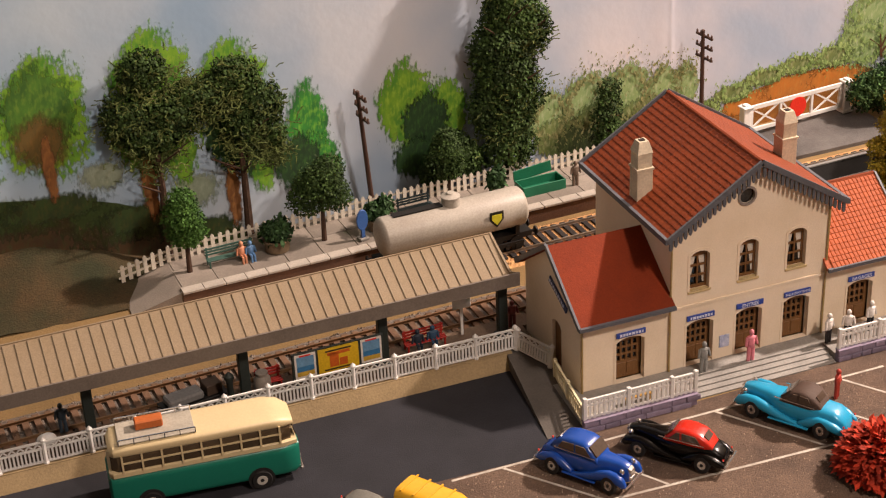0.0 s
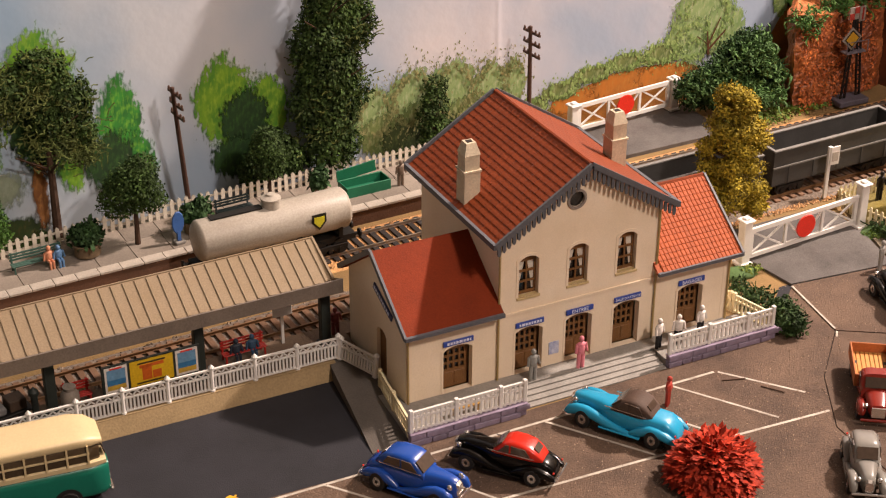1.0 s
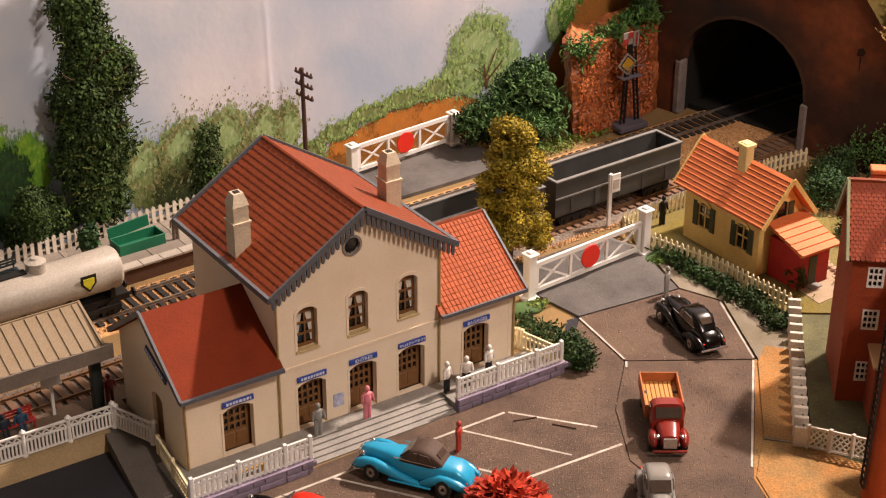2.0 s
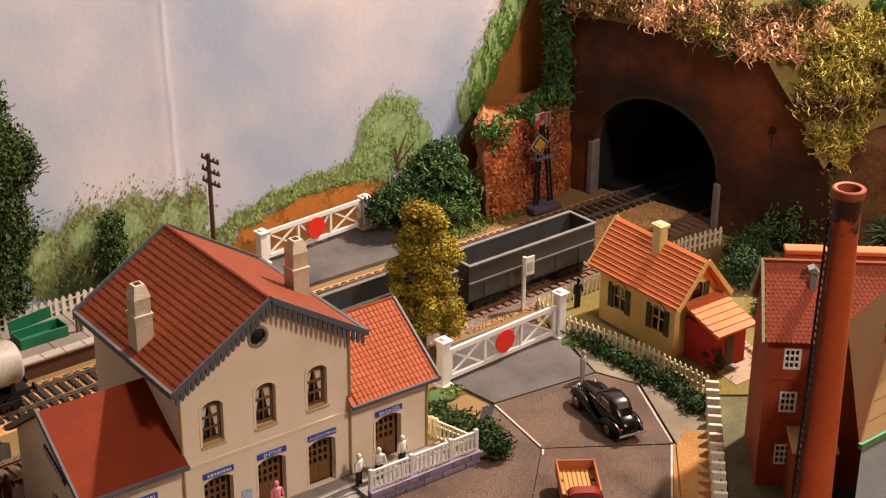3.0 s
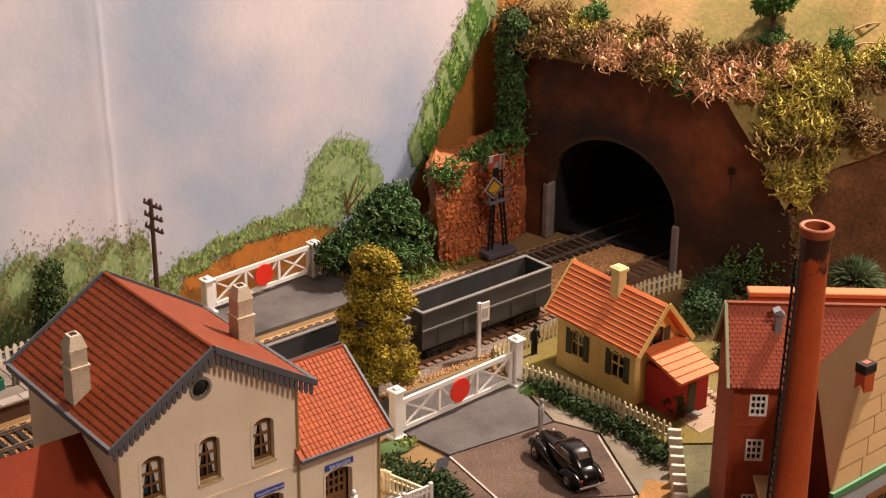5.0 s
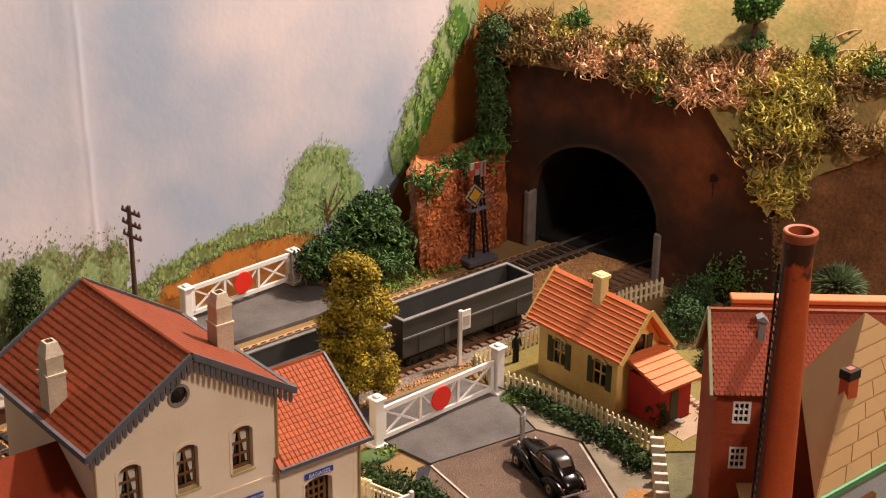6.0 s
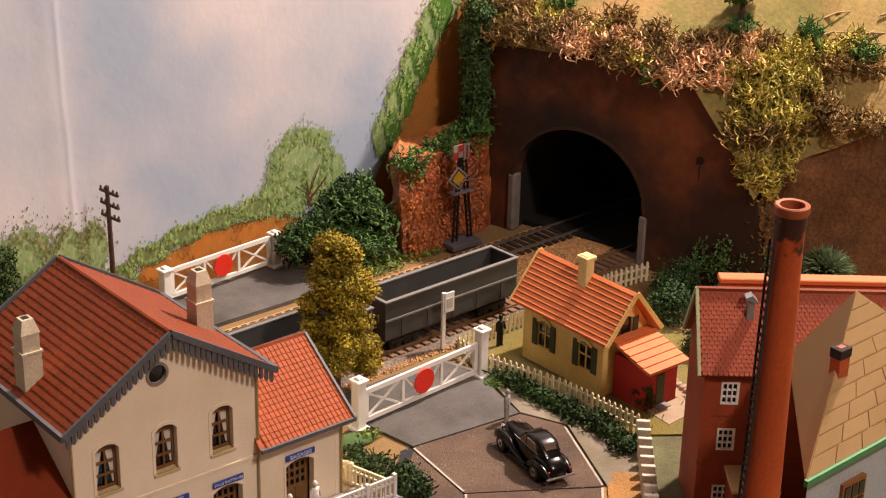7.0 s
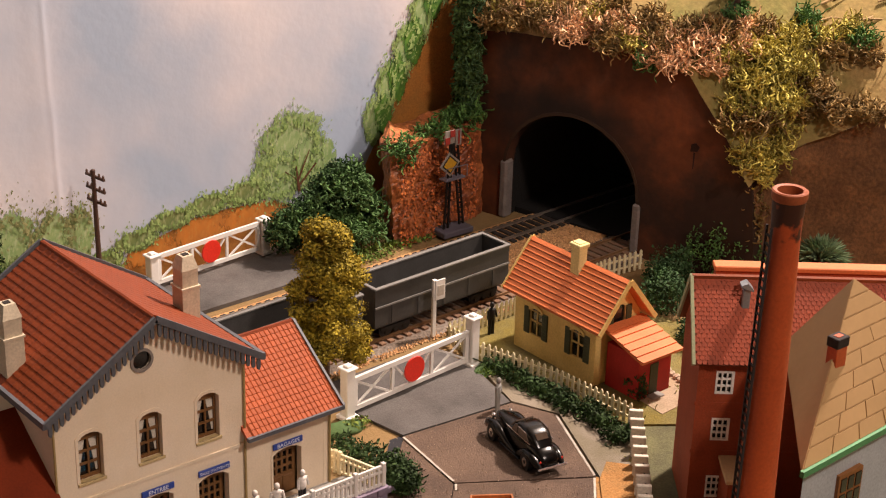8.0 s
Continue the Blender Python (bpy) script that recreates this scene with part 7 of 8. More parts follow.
ag = thing("spiky_plant", 56.2, -.6, 3.1, 0, "pale green spiky plant before the rock wall", "plant")
V, F = [], []
rg = random.Random(3)
for k in range(420):
    a, e = rg.uniform(0, 6.28), rg.uniform(-.1, 1.5)
    d = Vector((math.cos(a) * math.cos(e), math.sin(a) * math.cos(e), math.sin(e)))
    s = d.cross(Vector((0, 0, 1.01))).normalized() * .1
    i = len(V)
    q = d * .7
    V += [q - s, q + s, d * 1.6 + s * .9, d * rg.uniform(2.0, 2.5) + Vector((0, 0, -.3)), d * 1.6 - s * .9]
    F.append((i, i + 1, i + 2, i + 3, i + 4))
raw("leaf_rosette", V, F, leafmat("agave_leaf", "#7d9070", "#5a7050"), ag)
part("mound", ball(BM(), 0, 0, -1.4, 1.6, 1.6, 2.0, 3), M_TUNNEL, ag, smooth=True)


# ---- telegraph poles ----
def pole(x, y, z, h, lx, ly, lab):
    p = thing("telegraph_pole", x, y, z, 0, lab, "telegraph pole", "telegraph poles")
    bm = BM()
    tube(bm, (0, 0, 0), (lx, ly, h), .2, .14, 10)
    part("shaft", bm, M_POLE, p, smooth=True)
    part("cap", ball(BM(), lx, ly, h, .16, .16, .1, 2), M_POLE, p)
    for k in range(3):
        zz = h - .45 - k * .85
        f = zz / h
        c = Vector((lx * f + .12, ly * f, zz))
        arm = part("crossarm", bar(BM(), c + Vector((.1, -1.0, .03)), c + Vector((-.1, 1.0, -.03)), .14, .17), M_POLE, p)
        ins = shared("insulator", lathe(BM(), [(.05, 0), (.08, .04), (.08, .16), (.05, .22), (.02, .25)], 8), mat("brown_insulator", "#5c4438", 0.4, 0.2, 3, 0.0, 6))
        for dy in (-.9, -.45, .45, .9):
            piece("insulator", ins, arm, c.x - dy * .1, c.y + dy, c.z + .07 - dy * .03)
    return p


pole(-9.3, 27.0, 1.1, 9.6, -.95, -1.3, "leaning brown telegraph pole behind the platform fence")
pole(16.75, 26.5, 0.2, 9.9, -.12, .0, "brown telegraph pole near the backdrop fold")

# ---- signal ----
# The shade on the signal plates is put into their white and red.
M_SHADEDWHITE = mat("shaded_plate_white", "#8e8882", 0.7, 0.4, 2, 0.1, 8, col2="#5c544c")
M_SHADEDRED = mat("shaded_plate_red", "#8e2a20", 0.7, 0.4, 2, 0.1, 8)
sg = thing("railway_signal", 43.95, 23.5, .3, 0, "dark lattice railway signal with yellow and chequered plates", "signal")
part("base", box(BM(), -1.3, 1.5, -.8, .8, -.1, .35, bev=.06), mat("grey_base", "#5a5560", 0.7, 0.3, 2, 0.1, 8), sg)
for nm, p, q in (("mast", (-.75, 0, .3), (-.3, 0, 7.6)), ("mast_strut", (-.35, 0, .3), (-.15, 0, 7.2)), ("ladder_rail", (.85, .1, .3), (.05, .1, 7.0)), ("ladder_rail", (1.2, .1, .3), (.4, .1, 7.0))):
    part(nm, bar(BM(), p, q, .13, .13), M_WAGONDARK, sg)
rung = shared("rung", box(BM(), -.17, .17, -.04, .04, -.04, .04), M_WAGONDARK)
for k in range(16):
    f = k / 16
    piece("rung", rung, sg, 1.0 - .78 * f, .1, .5 + 6.4 * f)
for k in range(10):
    part("lattice", bar(BM(), (-.72 + .04 * k if k % 2 else -.36 + .02 * k, 0, .4 + .68 * k), (-.34 + .02 * k if k % 2 else -.68 + .04 * k, 0, 1.08 + .68 * k), .06, .06), M_WAGONDARK, sg)
def tilted(h, y0, y1):
    return box(BM(), -h, h, y0, y1, -h, h, m=Matrix.Translation((-.62, -.3, 5.5)) @ Matrix.Rotation(radians(42), 4, "Y"))


pl_ = part("yellow_plate", tilted(.66, -.06, 0), M_SHADEDWHITE, sg, "tilted yellow square plate with white rim")
part("plate_border", tilted(.52, -.085, -.06), mat("black_plate", "#2a2622", 0.6, 0.2, 2, 0.1, 8), pl_)
part("plate_face", tilted(.42, -.11, -.085), mat("signal_yellow", "#b8902a", 0.5, 0.2, 2, 0.1, 8), pl_)
ch = part("chequer_plate", box(BM(), -1.0, -.1, -.2, -.12, 7.0, 8.0), M_SHADEDWHITE, sg, "red and white chequered plate")
for i in range(2):
    bm = BM()
    box(bm, -1.0 + i * .45, -.55 + i * .45, -.24, -.2, 7.0 + i * .5, 7.5 + i * .5)
    part("red_square", bm, M_SHADEDRED, ch)
bm = BM()
box(bm, -1.0, .9, -.4, .4, 4.2, 4.3)
for x in (-1.0, 1.0):
    bar(bm, (x, -.4, 4.3), (x, -.4, 5.2), .06, .06)
bar(bm, (-1.0, -.4, 5.2), (1.0, -.4, 5.2), .06, .06)
part("platform_cage", bm, mat("grey_cage_metal", "#7c7884", 0.5, 0.3, 2, 0.1, 8, metal=0.3), sg)
bm = BM()
box(bm, -.12, .42, -.02, .04, 6.7, 7.9, m=Matrix.Translation((.25, 0, 0)))
hp = part("home_plate", bm, M_SHADEDWHITE, sg, "narrow white plate with red bar")
part("red_bar", box(BM(), .35, .5, -.05, -.02, 6.8, 7.8), M_SHADEDRED, hp)

# ---- white sign by the track ----
ws = thing("track_sign", 32.0, 11.0, .1, 0, "white post with small white sign board", "sign")
part("post", box(BM(), -.14, .14, -.1, .1, 0, 4.0, bev=.02), M_WHITE, ws)
part("board", box(BM(), -.05, .75, -.2, -.1, 2.6, 4.0, bev=.03), M_WHITE, ws)
part("board_face", box(BM(), .1, .6, -.23, -.2, 2.9, 3.6), mat("grey_face", "#b9b0a4", 0.6, 0.2, 3, 0.1, 8), ws)


# ---- vehicles ----
def wheel(parent, x, y, r, w=.34, rim_m=M_CHROME):
    bm = BM()
    m = Matrix.Translation((x, y, r)) @ Matrix.Rotation(radians(90), 4, "X")
    lathe(bm, [(r * .55, -w / 2), (r * .92, -w / 2), (r, -w * .3), (r, w * .3), (r * .92, w / 2), (r * .55, w / 2)], 18, m)
    t = part("tyre", bm, M_TYRE, parent, smooth=True)
    bm = BM()
    lathe(bm, [(r * .58, -w * .42), (r * .5, -w * .53), (r * .2, -w * .5), (r * .2, w * .5), (r * .5, w * .53), (r * .58, w * .42)], 14, m)
    part("rim", bm, rim_m, t, smooth=True)


def paint(name, col, col2=None):
    return mat("paint_" + name, col, 0.26, 0.1, 2, 0.0, 6, spec=0.4, coat=0.12, fine=0.03, col2=col2)


def classic_car(name, x, y, rz, body_m, roof_m, lab, L=5.7, W=2.1, H=2.0, long_nose=False, boot=False):
    """A rounded saloon of the thirties to fifties; +x is the front."""
    c = thing(name, x, y, .13, rz, lab, "car", "parked cars")
    c.scale = (1, 1, H / 1.72)
    h = L / 2
    s = -.12 if long_nose else 0.0
    e = .74 if boot else 1.0

    def swept(secs, side):
        bm = loft(BM(), [(x_, hw_, a_, b_) for x_, y_, hw_, a_, b_ in secs], 14, 2.4)
        for k, v in enumerate(bm.verts):
            v.co.y += side * secs[k // 14][1]
        return bm

    b = BM()
    loft(b, [(-h * .98, .18 * W, .42, .7), (-h * .93, .27 * W, .36, .95), (-h * .75, .33 * W, .3, 1.2 + (.1 if boot else 0)), (-h * .45, .36 * W, .28, 1.32), (0, .365 * W, .28, 1.33), (h * .25, .34 * W, .28, 1.34), (h * .42, .27 * W, .3, 1.34), (h * .75, .19 * W, .34, 1.3), (h * .9, .16 * W, .38, 1.22), (h * .95, .13 * W, .45, 1.1)], 20, 3.4)
    body = part("body", b, body_m, c, smooth=True)
    g = BM()
    loft(g, [(-h * .74 * e, .24 * W, 1.0, 1.24), (-h * .64 * e, .29 * W, 1.0, 1.52), (-h * .5 * e, .33 * W, 1.0, 1.78), (-h * .3 * e, .345 * W, 1.0, 1.9), (h * (.0 + s), .345 * W, 1.0, 1.9), (h * (.12 + s), .335 * W, 1.0, 1.8), (h * (.24 + s), .325 * W, 1.0, 1.5), (h * (.33 + s), .31 * W, 1.0, 1.26)], 24, 4.2)
    part("roof", g, roof_m, c, smooth=True)
    part("windscreen", bar(BM(), (h * (.315 + s), 0, 1.37), (h * (.15 + s), 0, 1.79), .54 * W, .07), M_CARGLASS, c, "dark glass windscreen")
    part("rear_window", bar(BM(), (-h * .645 * e, 0, 1.5), (-h * .545 * e, 0, 1.72), .34 * W, .07), M_CARGLASS, c)
    for sy in (-1, 1):
        ya, yb = sorted((sy * .325 * W, sy * .357 * W))
        xm = -h * .14
        for pts in ([(xm + .06, 1.38), (h * (.2 + s), 1.38), (h * (.07 + s), 1.74), (xm + .06, 1.76)], [(-h * .52 * e, 1.38), (xm - .06, 1.38), (xm - .06, 1.76), (-h * .42 * e, 1.72)]):
            part("side_window", prism(BM(), pts, "y", ya, yb), M_CARGLASS, c)
        part("waist_line", bar(BM(), (-h * .6 * e, sy * .362 * W, 1.33), (h * .3, sy * .345 * W, 1.33), .03, .035), M_CHROME, body)
        yo = .385 * W
        part("front_fender", swept([(h * 1.0, yo, .1, .5, .68), (h * .94, yo, .2, .42, .92), (h * .8, yo, .25, .55, 1.06), (h * .62, yo, .26, .6, 1.08), (h * .42, yo, .25, .45, .94), (h * .2, yo, .22, .32, .68), (-h * .05, yo, .18, .28, .48), (-h * .2, yo, .14, .28, .4)], sy), body_m, body, smooth=True)
        part("rear_fender", swept([(-h * .18, yo, .12, .3, .5), (-h * .36, yo, .22, .36, .84), (-h * .52, yo, .26, .58, 1.02), (-h * .68, yo, .26, .58, 1.0), (-h * .86, yo - .04, .22, .42, .86), (-h * 1.0, yo - .1, .12, .38, .6)], sy), body_m, body, smooth=True)
        part("running_board", box(BM(), -h * .38, h * .36, sy * .44 * W - .13, sy * .44 * W + .13, .28, .36, bev=.03), body_m, body)
        part("headlight", ball(BM(), h * .86, sy * .27 * W, 1.08, .16, .14, .14, 2), M_CHROME, c, smooth=True)
        part("tail_light", ball(BM(), -h * .97, sy * .33 * W, .82, .06, .07, .07, 1), M_RED, c, smooth=True)
        for xw in (h * .66, -h * .6):
            wheel(c, xw, sy * (yo + .1), .46, .32)
    for xb in (h * 1.02, -h * 1.03):
        part("bumper", box(BM(), xb - .06, xb + .06, -.45 * W, .45 * W, .44, .58, bev=.05), M_CHROME, c)
    gr = BM()
    loft(gr, [(h * .93, .135 * W, .5, 1.2), (h * .985, .11 * W, .52, 1.1)], 12, 3)
    part("grille", gr, M_CHROME, c)
    return c


BLACK_GLOSS = mat("glossy_black_paint", "#0b0908", 0.2, 0.1, 2, 0.0, 6, spec=0.28, fine=0.03)
classic_car("blue_car", -8.55, -6.85, -56, paint("royal_blue", "#1d489c"), paint("royal_blue", "#1d489c"), "royal blue classic saloon car parked in a bay", 5.6, 2.25, H=2.2)
classic_car("red_black_car", -3.35, -7.35, 131, BLACK_GLOSS, paint("bright_red", "#c02a1c"), "black classic car with bright red roof in a bay", 5.9, 2.1, long_nose=True)
classic_car("turquoise_car", 4.35, -7.0, 124, paint("turquoise", "#2796c0"), mat("brown_soft_top", "#4c3a30", 0.7, 0.2, 3, 0.2, 12), "turquoise classic car with dark brown soft top", 6.6, 2.4, H=2.2, long_nose=True, boot=True)
classic_car("black_car", 26.75, -3.5, 79, BLACK_GLOSS, BLACK_GLOSS, "glossy black classic car near the level crossing", 5.8, 2.1, long_nose=True)
classic_car("silver_car", 13.4, -16.2, 237, paint("silver_grey", "#7d7a74"), paint("silver_grey", "#7d7a74"), "silver-grey classic car on the road", 5.0, 2.0)
classic_car("grey_car", -21.0, -7.0, -56, paint("pale_grey", "#b0aca4"), mat("grey_cloth_roof", "#6e6c64", 0.7, 0.2, 3, 0.1, 10), "pale grey car beside the bus", 5.4, 2.0)
crate = paint("yellow", "#d8a42c")
yv = thing("yellow_van", -17.6, -8.5, .1, -56, "yellow delivery van in the car park", "van", "parked cars")
bm = BM()
loft(bm, [(-2.6, .85, .35, 2.2), (-2.5, .98, .3, 2.45), (.6, 1.0, .3, 2.45), (1.2, .95, .3, 2.2), (1.7, .9, .3, 1.45), (2.6, .8, .35, 1.3), (2.75, .7, .45, 1.1)], 20, 4.5)
yb = part("body", bm, crate, yv, smooth=True)
part("windscreen", bar(BM(), (1.15, 0, 2.15), (1.62, 0, 1.5), 1.55, .08), M_CARGLASS, yv)
for k in range(4):
    part("roof_rib", box(BM(), -2.2 + k * .8, -2.1 + k * .8, -.8, .8, 2.44, 2.49), crate, yb)
for sx in (-1.7, 1.7):
    for sy in (-.85, .85):
        wheel(yv, sx, sy, .45)

tk = thing("red_truck", 18.75, -10.35, .15, 236, "dark red lorry with open wooden load bed", "truck")
tred = paint("lorry_red", "#7c2218")
bm = BM()
loft(bm, [(.5, .92, .55, 1.5), (.75, .98, .5, 2.35), (1.5, .95, .5, 2.4), (1.85, .88, .5, 1.75)], 20, 4)
part("cab", bm, tred, tk, smooth=True)
bm = BM()
loft(bm, [(1.7, .72, .55, 1.65), (2.6, .6, .55, 1.5), (3.1, .5, .55, 1.35), (3.2, .4, .65, 1.2)], 16, 3)
part("bonnet", bm, tred, tk, smooth=True)
part("windscreen", bar(BM(), (1.62, 0, 2.25), (1.9, 0, 1.72), 1.4, .06), M_CARGLASS, tk)
for sy in (-1, 1):
    bm = BM()
    ball(bm, 2.35, sy * .85, .75, .8, .3, .42, 3)
    part("fender", bm, tred, tk, smooth=True)
    part("headlight", ball(BM(), 2.95, sy * .68, 1.2, .15, .14, .14, 2), M_CHROME, tk)
    part("door_window", box(BM(), .85, 1.45, sy * .96 - .02, sy * .96 + .02, 1.6, 2.15), M_CARGLASS, tk)
    for xw in (2.35, -1.9):
        wheel(tk, xw, sy * .9, .52)
part("radiator", box(BM(), 3.15, 3.25, -.38, .38, .6, 1.25, bev=.03), M_CHROME, tk)
part("bumper", box(BM(), 3.25, 3.38, -.95, .95, .4, .55, bev=.03), tred, tk)
bed = part("load_bed", box(BM(), -3.1, .35, -1.05, 1.05, .8, .95), mat("ochre_planks", "#c08a4a", 0.65, 0.3, 2, 0.15, 10), tk, "ochre plank load bed")
plk = shared("plank", box(BM(), -1.7, 1.7, -.11, .11, 0, .06, bev=.02), mat("ochre_planks", "#c08a4a"))
for k in range(8):
    piece("plank", plk, bed, -1.38, -.9 + k * .257, .95)
for bx in ((-3.15, .4, -1.12, -1.02), (-3.15, .4, 1.02, 1.12), (-3.15, -3.05, -1.02, 1.02), (.3, .4, -1.02, 1.02)):
    part("side_board", box(BM(), *bx, .8, 1.6, bev=.02), mat("rust_boards", "#b0693a", 0.65, 0.3, 2, 0.15, 10), bed)
part("chassis", box(BM(), -3.0, 3.1, -.45, .45, .4, .7), M_WAGONDARK, tk)

# coach
bus = thing("coach", -28.0, 1.1, .06, -5.4, "cream and green coach with roof rack", "bus")
b_cream, b_green = mat("coach_cream", "#cfbb90", 0.4, 0.12, 1, 0.03, 8, spec=0.5, fine=0.04), mat("coach_green", "#14705c", 0.35, 0.12, 1, 0.02, 8, spec=0.55, fine=0.04)
BW = 1.42
bm = BM()
loft(bm, [(-5.2, 1.1, .7, 2.3), (-5.05, 1.32, .5, 2.42), (-4.6, BW, .45, 2.42), (4.2, BW, .45, 2.42), (4.8, 1.32, .45, 2.42), (5.15, 1.1, .55, 2.35)], 24, 7)
part("lower_body", bm, b_green, bus, "green lower body", smooth=True)
bm = BM()
loft(bm, [(-5.1, 1.1, 2.3, 2.62), (-4.9, BW - .04, 2.3, 2.72), (4.3, BW - .04, 2.3, 2.72), (5.05, 1.15, 2.3, 2.62)], 20, 7)
part("waist_band", bm, b_cream, bus, smooth=True)
bm = BM()
loft(bm, [(-4.95, 1.0, 2.45, 3.6), (-4.6, BW - .12, 2.45, 3.75), (4.1, BW - .12, 2.45, 3.75), (4.75, 1.05, 2.45, 3.5)], 20, 6)
part("glazing", bm, mat("brown_tinted_glass", "#4a3c2a", 0.12, 0.2, 2, 0, 6, spec=0.6), bus, "brownish bus windows", smooth=True)
bm = BM()
loft(bm, [(-5.0, .95, 3.5, 3.85), (-4.75, 1.28, 3.5, 4.1), (-4.0, BW - .05, 3.5, 4.2), (3.6, BW - .05, 3.5, 4.25), (4.4, 1.25, 3.45, 4.1), (4.95, .95, 3.4, 3.75)], 24, 4)
part("roof", bm, b_cream, bus, "cream domed roof", smooth=True)
for sy in (-1, 1):
    for k in range(9):
        x = -4.35 + k * 1.06
        part("window_pillar", bar(BM(), (x, sy * (BW - .06), 2.6), (x, sy * (BW - .1), 3.7), .1, .14), b_cream, bus)
    part("transom", bar(BM(), (-4.4, sy * (BW - .07), 3.22), (4.2, sy * (BW - .07), 3.22), .08, .08), b_cream, bus)
    for xw in (-3.1, 2.9):
        wheel(bus, xw, sy * (BW - .04), .58, .34, mat("grey_hub", "#bdb8ae", 0.4, 0.2, 3, 0.0, 6))
        # Flat black disc stands in for the shade inside the wheel arch.
        bm = BM()
        lathe(bm, [(.74, -.02), (.74, .02)], 20, Matrix.Translation((xw, sy * (BW + .005), .6)) @ Matrix.Rotation(radians(90), 4, "X"))
        part("wheel_arch", bm, M_TYRE, bus)
    part("headlight", ball(BM(), 5.1, sy * .85, 1.3, .14, .2, .2, 2), M_CHROME, bus)
part("front_bumper", box(BM(), 5.1, 5.3, -1.2, 1.2, .5, .75, bev=.06), M_CHROME, bus)
for y in (-.45, .45):
    part("front_pane", bar(BM(), (4.86, y, 3.45), (5.06, y, 2.7), .8, .06), M_CARGLASS, bus)
rk = part("roof_rack", box(BM(), -4.4, -.3, -1.1, 1.1, 4.2, 4.28, bev=.02), mat("grey_rack", "#b0a898", 0.6, 0.3, 2, 0.1, 8), bus, "grey roof luggage rack")
for y in (-1.1, 1.1):
    part("rack_rail", bar(BM(), (-4.4, y, 4.55), (-.3, y, 4.55), .06, .06), M_CHROME, rk)
    for k in range(6):
        x = -4.4 + k * .82
        part("rack_post", bar(BM(), (x, y, 4.2), (x, y, 4.55), .05, .05), M_CHROME, rk)
sc_ = part("suitcase", box(BM(), -.75, .75, -.35, .35, 0, .5, bev=.06), mat("orange_leather", "#b5602a", 0.55, 0.2, 3, 0.1, 8))
sc_.matrix_basis = pose(-30.6 * U, 1.6 * U, 4.36 * U, 0, 0, -5)
tagged(sc_, "orange suitcase lying on the coach roof rack", "suitcase")


# ---- trains ----
def bogie(parent, x, y=0):
    bm = BM()
    for s in (-1, 1):
        box(bm, x - 1.2, x + 1.2, s * .98 - .1, s * .98 + .1, .95, 1.25)
        for k in (-.75, 0, .75):
            box(bm, x + k - .14, x + k + .14, s * 1.02 - .1, s * 1.02 + .1, .75, 1.1)
    part("bogie_frame", bm, M_WAGONDARK, parent)
    for k in (-.75, .75):
        bm = BM()
        for s in (-1, 1):
            lathe(bm, [(.12, -.07), (.5, -.07), (.55, .08), (.12, .08)], 16, Matrix.Translation((x + k, s * .9, .57 + .5)) @ Matrix.Rotation(radians(90), 4, "X"))
        tube(bm, (x + k, -.9, 1.07), (x + k, .9, 1.07), .08, n=6)
        part("wheelset", bm, M_WAGONDARK, parent, smooth=True)


tw = thing("tank_wagon", -6.5, far_y(-6.5), 0, 2.3, "dirty white tank wagon with dome on black underframe", "wagon")
bm = BM()
prof = [(.01, -5.35), (.7, -5.3), (1.15, -5.18), (1.33, -5.0), (1.36, -4.9), (1.36, 4.9), (1.33, 5.0), (1.15, 5.18), (.7, 5.3), (.01, 5.35)]
lathe(bm, prof, 28, Matrix.Translation((0, 0, 3.35)) @ Matrix.Rotation(radians(90), 4, "Y"))
tank = part("tank", bm, M_TANK, tw, smooth=True)
bm = BM()
lathe(bm, [(.62, 4.4), (.62, 5.1), (.66, 5.14), (.66, 5.25), (.3, 5.4), (.25, 5.5), (.02, 5.55)], 18)
part("dome", bm, M_TANK, tank, smooth=True)
part("walkway", box(BM(), -4.2, -.7, -.3, .3, 4.72, 4.8), M_WAGONDARK, tank)
part("underframe", box(BM(), -5.5, 5.5, -.9, .9, 1.35, 1.75), M_WAGONDARK, tw)
for x in (-4.4, -1.5, 1.5, 4.4):
    part("saddle", box(BM(), x - .15, x + .15, -1.0, 1.0, 1.75, 2.6), M_WAGONDARK, tw)
for x in (-3.6, 3.6):
    bogie(tw, x)
for x in (-5.9, 5.9):
    for s in (-.65, .65):
        bm = BM()
        tube(bm, (math.copysign(5.5, x), s, 1.55), (x, s, 1.55), .12, n=8)
        tube(bm, (x - .05, s, 1.55), (x + .05, s, 1.55), .3, n=12)
        part("buffer", bm, M_WAGONDARK, tw)
bm = BM()
prism(bm, [(-.5, .55), (.5, .55), (.5, -.05), (0, -.6), (-.5, -.05)], "y", -.06, 0)
bmesh.ops.transform(bm, matrix=Matrix.Translation((2.7, -1.36, 3.45)), verts=bm.verts[:])
eb = part("shield_emblem", bm, mat("emblem_black", "#1c1c16", 0.5, 0.1, 2, 0, 6), tank, "dark shield emblem with yellow field")
bm = BM()
prism(bm, [(-.36, .36), (.36, .36), (.36, 0), (0, -.4), (-.36, 0)], "y", -.09, -.06)
bmesh.ops.transform(bm, matrix=Matrix.Translation((2.7, -1.36, 3.45)), verts=bm.verts[:])
part("emblem_field", bm, mat("emblem_yellow", "#c8c030", 0.5, 0.2, 2, 0, 6), eb)


